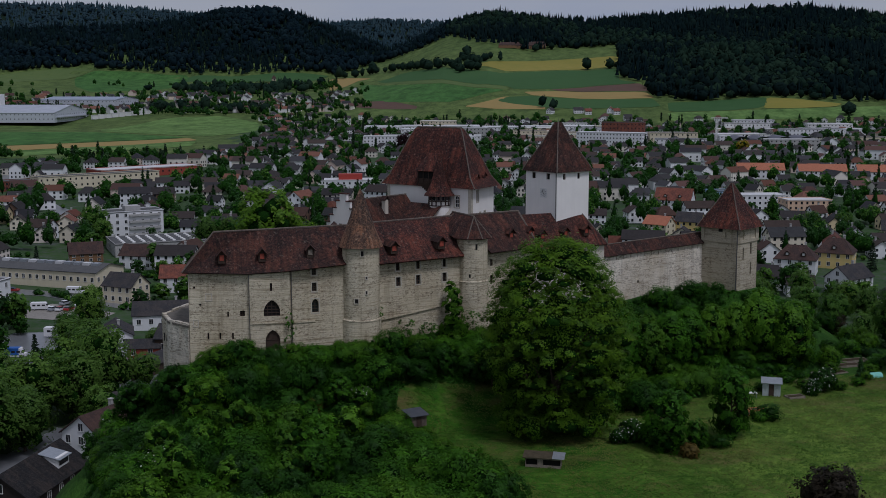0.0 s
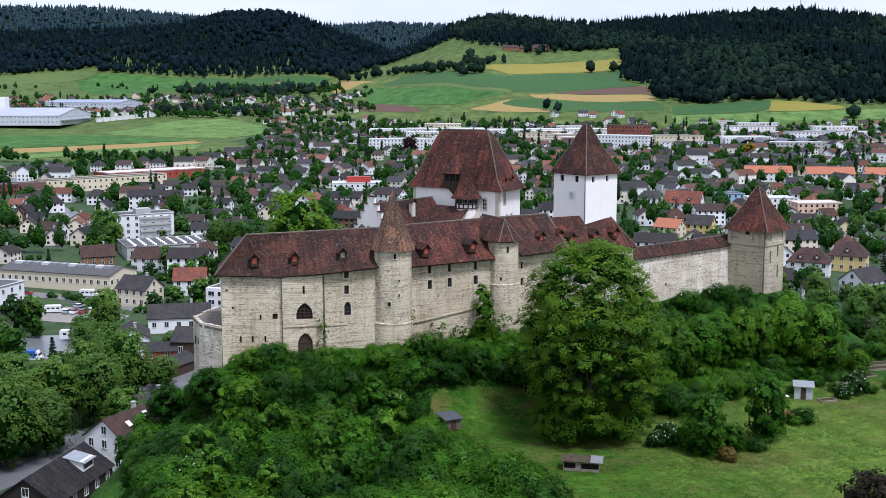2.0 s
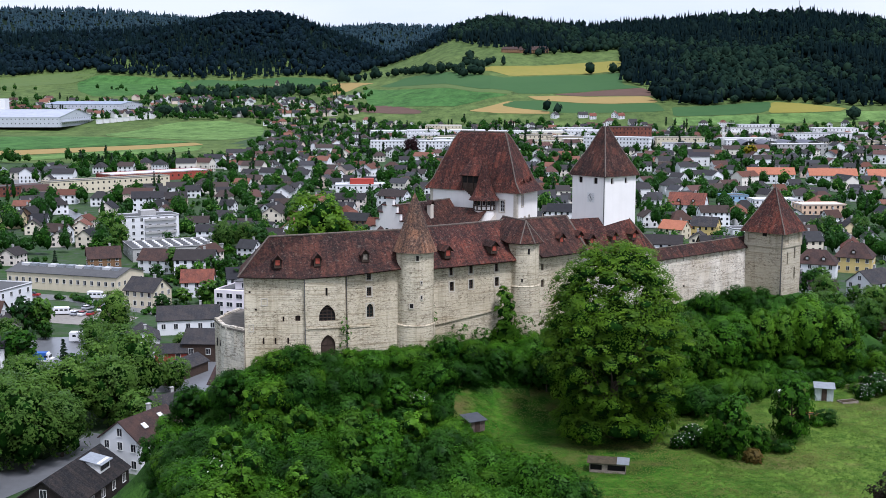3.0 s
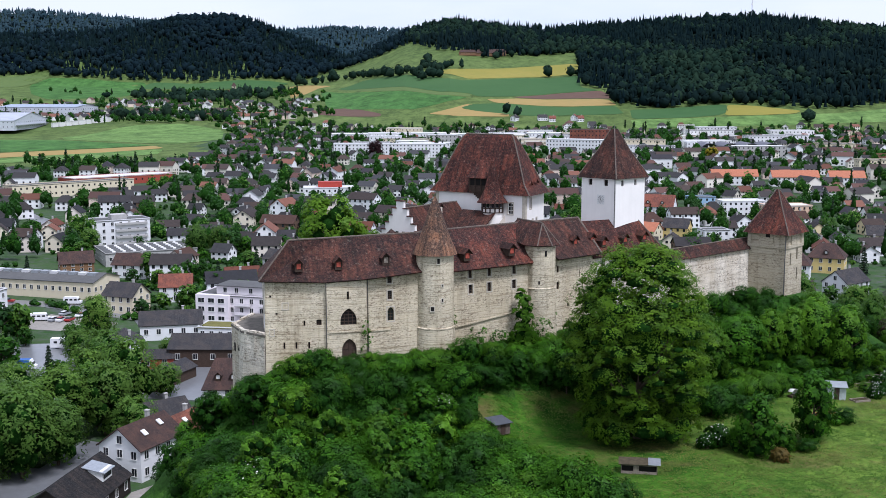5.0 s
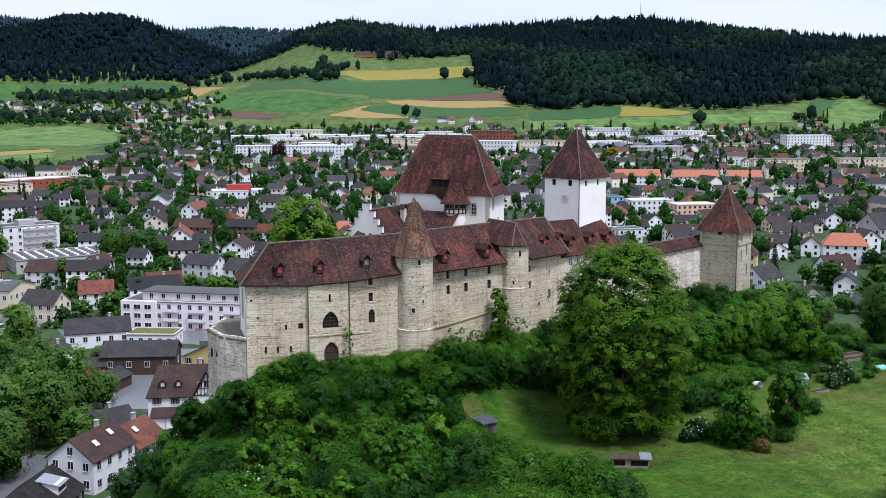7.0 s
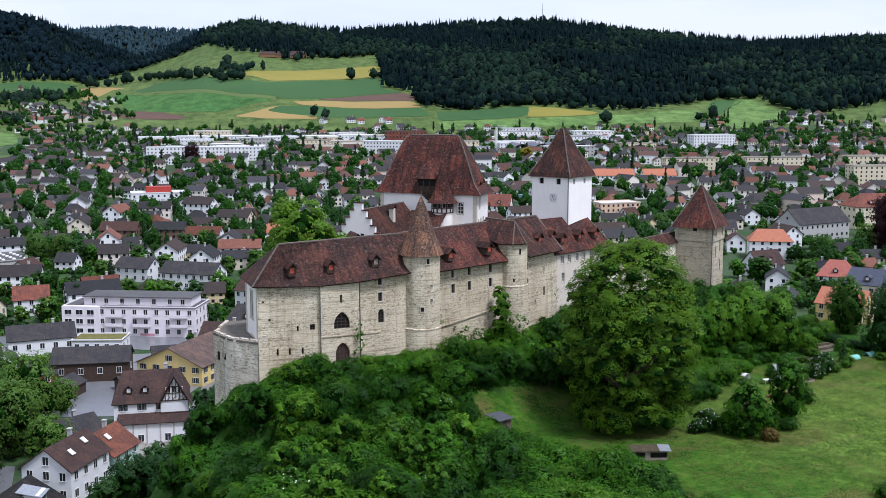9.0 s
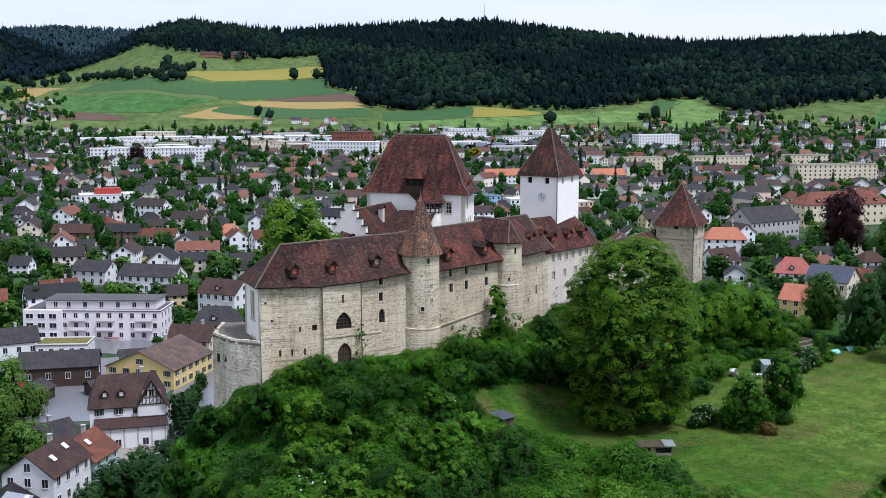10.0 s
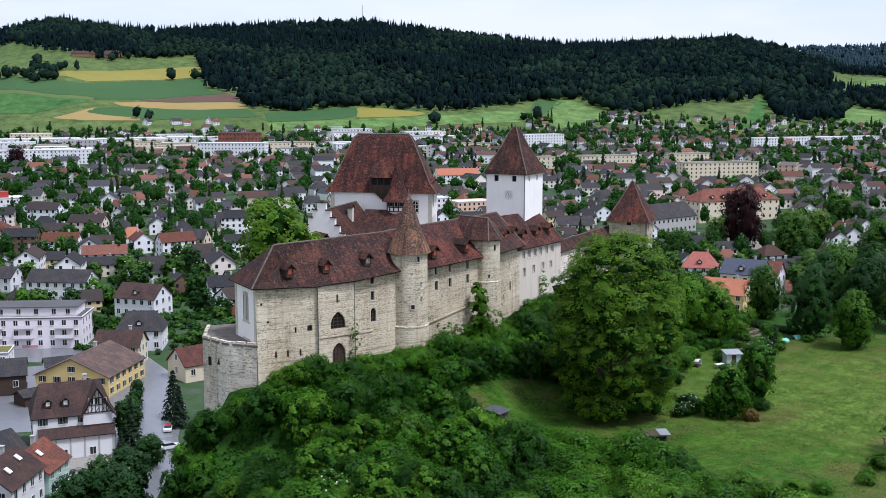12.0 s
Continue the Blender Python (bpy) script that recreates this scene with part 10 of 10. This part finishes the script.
for x, y in bush_spots:
    if town.random() < 0.25 or any((x - a) ** 2 + (y - b) ** 2 < (c * 0.7) ** 2 for a, b, c in TAKEN):
        continue
    w, h = town.uniform(0.8, 1.9), town.uniform(1.2, 2.8)
    far_c.append((x, y, land(x, y) + h * 0.42))
    far_n.append((w, w, h * 0.55))
    far_k.append(town.choice((0, 0, 1, 1, 3)))
fc, fn, fk = np.array(far_c), np.array(far_n), np.array(far_k)
close_by = np.hypot(fc[:, 0] - C0.x, fc[:, 1] - C0.y) < 830
fr = np.hypot(fc[:, 0] - C0.x, fc[:, 1] - C0.y)
core_v, core_f = lumps(fc, fn * 0.8, rng, BALL, 0.12)
q = len(BALL[0])
low, high, mid = np.repeat(fc[:, 2] - fn[:, 2], q), np.repeat(2 * fn[:, 2], q), np.repeat(fc[:, :2], q, 0)
taper = np.where(np.repeat(fk == 2, q), 1.25 * (1 - (core_v[:, 2] - low) / high), 1.0)[:, None]
core_v[:, :2] = mid + (core_v[:, :2] - mid) * taper
who = np.repeat(np.arange(len(fc)), np.where(fk == 2, 40, np.where(fr < 620, np.clip(24 * fn[:, 0] ** 1.3, 26, 70), np.where(close_by, 22, 9))).astype(int))
d = rng.normal(size=(len(who), 3))
d[:, 2] = np.where(d[:, 2] < -0.3, -d[:, 2], d[:, 2])
d /= np.linalg.norm(d, axis=1, keepdims=True)
slim = np.where(fk[who] == 2, 1.2 * (1 - (d[:, 2] + 1) / 2) + 0.05, 1.0)
at = fc[who] + d * fn[who] * np.stack([slim, slim, np.ones(len(who))], 1) * rng.uniform(0.8, 1.12, (len(who), 1))
leaves = sprays(at, d + rng.normal(size=d.shape) * 0.3, rng.uniform(0.55, 1.15, len(who)) * np.where(fr[who] < 620, 0.52, np.where(close_by[who], 0.8, 1.2)), rng, 0.65)
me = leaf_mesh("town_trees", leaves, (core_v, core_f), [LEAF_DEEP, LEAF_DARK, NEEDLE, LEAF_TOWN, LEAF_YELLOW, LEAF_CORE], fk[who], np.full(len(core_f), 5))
tagged(new("town_trees", me), "garden and street trees of the distant town", "trees", kind="stuff")

# large trees of the valley floor, west side
valley_trees = [Nursery(lambda s=s, m=m: broadleaf("plane_tree", m, "large green tree beside the street below the hill", s, 14, 5.2, 4200, 0.31, 22, 0.04)) for s, m in ((101, LEAF_PLANE), (102, LEAF_PLANE), (103, LEAF_TOWN))]
for x, y, s in ((-100, 204, 0.95), (-107, 213, 0.9), (-101, 227, 0.95), (-93, 232, 0.85), (-92, 246, 0.95), (-99, 256, 0.9), (-106, 272, 0.85), (-84, 223, 0.65), (-116, 247, 0.55), (-127, 259, 0.5), (-113, 236, 0.8), (-119, 292, 0.6), (-123, 318, 0.75), (-126, 309, 0.55), (-147, 300, 0.6), (-142, 292, 0.55), (-111, 198, 0.85), (-120, 205, 0.8), (-186, 489, 0.95), (-178, 478, 0.7), (-131, 474, 0.8), (-122, 480, 0.7), (-88, 262, 0.5), (-96, 296, 0.4), (-104, 190, 0.8), (-96, 212, 0.8), (-104, 220, 0.85), (-97, 238, 0.85), (-101, 247, 0.8), (-95, 252, 0.75), (-103, 263, 0.75), (-113, 222, 0.8), (-110, 205, 0.85), (-118, 214, 0.8)):
    town.choice(valley_trees).put(x, y, s * 1.22, town.uniform(0.9, 1.1), town.uniform(0, 360), group="valley trees")
ash = Nursery(lambda: broadleaf("ash_tree", LEAF_DARK, "dark green ash tree below the castle rock", 105, 14, 5.2, 3000, 0.46, 20, 0.04))
for x, y, s in ((-52, 226, 0.5), (-57, 209, 0.7), (-62, 204, 0.62), (-55, 247, 0.55), (-70, 197, 0.5), (-60, 199, 0.75), (-66, 200, 0.7), (-58, 193, 0.7), (-53.5, 256, 0.42), (-52, 268, 0.36), (-50.5, 281, 0.3)):
    ash.put(x, y, s, town.uniform(0.9, 1.1), town.uniform(0, 360), group="valley trees")
pine = Nursery(lambda: conifer("pine_tree", NEEDLE, "dark pine beside the street", 104, 13, 3.4, 1500, 0.5))
for x, y, s in ((-54.5, 240, 0.85), (-44, 259, 0.9), (-43.5, 252, 0.75), (-57, 232, 0.5), (-140, 284, 0.7)):
    pine.put(x, y, s, 1, town.uniform(0, 360))

# courtyard tree and trees east of the castle
court = Nursery(lambda: broadleaf("chestnut_tree", LEAF_CHESTNUT, "fresh green chestnut in the castle courtyard", 111, 15, 5.0, 5200, 0.34, 20, 0.2))
court.put(-36.5, 171.5, 1.0, 1.0, 0, z=43)
court.put(-31.5, 173.0, 0.72, 1.0, 200, z=42)
park = [Nursery(lambda s=s, m=m, l=l, c=c: broadleaf("park_tree", m, l, s, 13, 4.6, 7500, 0.25, 26, 0.02, squash=1.2, cone=c)) for s, m, l, c in ((121, LEAF_DARK, "tall dark conical yew beside the garden hedge", 0.7), (122, LEAF_LIGHT, "light green maple at the meadow's far edge", 0.1), (123, LEAF_TOWN, "green broadleaved tree beyond the garden", 0.15))]
for x, y, s, k in ((67.8, 180.9, 0.8, 0), (69.5, 171, 0.74, 1), (82, 196, 0.9, 0), (92, 205, 1.0, 2), (104, 216, 0.95, 2), (86, 188, 0.95, 0), (98, 200, 1.0, 0), (112, 208, 1.0, 2), (118, 228, 0.9, 0), (70, 199, 0.75, 2), (60, 206, 0.45, 2), (88, 180, 0.9, 2)):
    park[k].put(x, y, s, 1.2 if s == 0.8 else town.uniform(0.95, 1.08), town.uniform(0, 360), group="trees east of the castle")
for x, y, s, k in ((228, 402, 1.35, 0), (195, 439, 0.9, 2), (220, 448, 0.95, 0), (259, 383, 1.45, 2), (357, 561, 1, 0), (323, 492, 1.3, 2), (143, 534, 0.7, 0), (159, 535, 0.8, 2), (100, 329, 0.7, 0), (128, 246, 0.75, 1), (150, 262, 0.85, 2), (176, 300, 0.95, 0), (190, 340, 0.95, 1), (205, 360, 0.9, 0), (60, 218, 0.5, 1), (240, 420, 1, 2), (270, 440, 1.1, 0), (280, 400, 1.1, 1), (230, 350, 1.0, 2), (250, 360, 1.1, 0), (160, 285, 0.75, 1), (70, 240, 0.6, 2), (84, 262, 0.6, 0), (96, 286, 0.6, 1), (78, 300, 0.6, 2), (62, 260, 0.6, 0)):
    valley_trees[k].put(x, y, s, town.uniform(0.9, 1.12), town.uniform(0, 360), group="trees east of the castle")
for x, y, s, k in ((62, 300, 0.7, 2), (72, 318, 0.75, 0), (80, 340, 0.8, 2), (92, 350, 0.75, 1), (86, 320, 0.7, 2), (98, 372, 0.75, 0), (104, 345, 0.7, 2), (70, 285, 0.65, 1), (88, 298, 0.65, 2), (60, 270, 0.6, 2), (76, 268, 0.6, 1), (100, 310, 0.6, 0)):
    valley_trees[k].put(x, y, s, town.uniform(0.9, 1.12), town.uniform(0, 360), group="trees east of the castle")
beech = Nursery(lambda: broadleaf("copper_beech", LEAF_COPPER, "dark purple copper beech", 112, 18, 6.5, 6500, 0.36, 26, 0.05, squash=1.15))
beech.put(222, 431, 1.25, 1.3)
beech.put(-96, 1010, 1.0, 1, 40)
gold = Nursery(lambda: broadleaf("golden_tree", leaf_material("leaf_golden", (0.2, 0.17, 0.012), (0.26, 0.22, 0.02)), "yellow-leaved tree in the town", 113, 13, 5, 1400, 0.7))
gold.put(205, 1000, 1.0)

# thickets in the gardens at the hill's east foot
foot = random.Random(46)
planted = 0
while planted < 78:
    x, y = foot.uniform(100, 205), foot.uniform(285, 470)
    if (y - 285) * 0.55 > x - 95 or x - 100 > (y - 285) * 0.5 + 62 or any(math.hypot(x - a, y - b) < c - 2 for a, b, c in TAKEN if c < 16):
        continue
    big = foot.uniform(0.3, 0.5) if y < 330 else foot.uniform(0.45, 0.95)
    greens[foot.choice((0, 1, 2, 3, 4))].put(x, y, big, foot.uniform(0.8, 1.1), foot.uniform(0, 360), group="garden trees below the hill")
    planted += 1

# hedges round the garden
hedge = Nursery(lambda: shrub("hedge_bush", LEAF_DARK, "dark clipped hedge bush along the garden", 114, 1.6, 1.8, 800, 0.24))
for k in range(13):
    hedge.put(61.5 + 0.45 * k, 199 - 1.25 * k, 0.75, 1, 30 * k, group="garden hedge")
covers[5].put(54.5, 184.8, 0.85, 1.3, 20, group="garden plants")
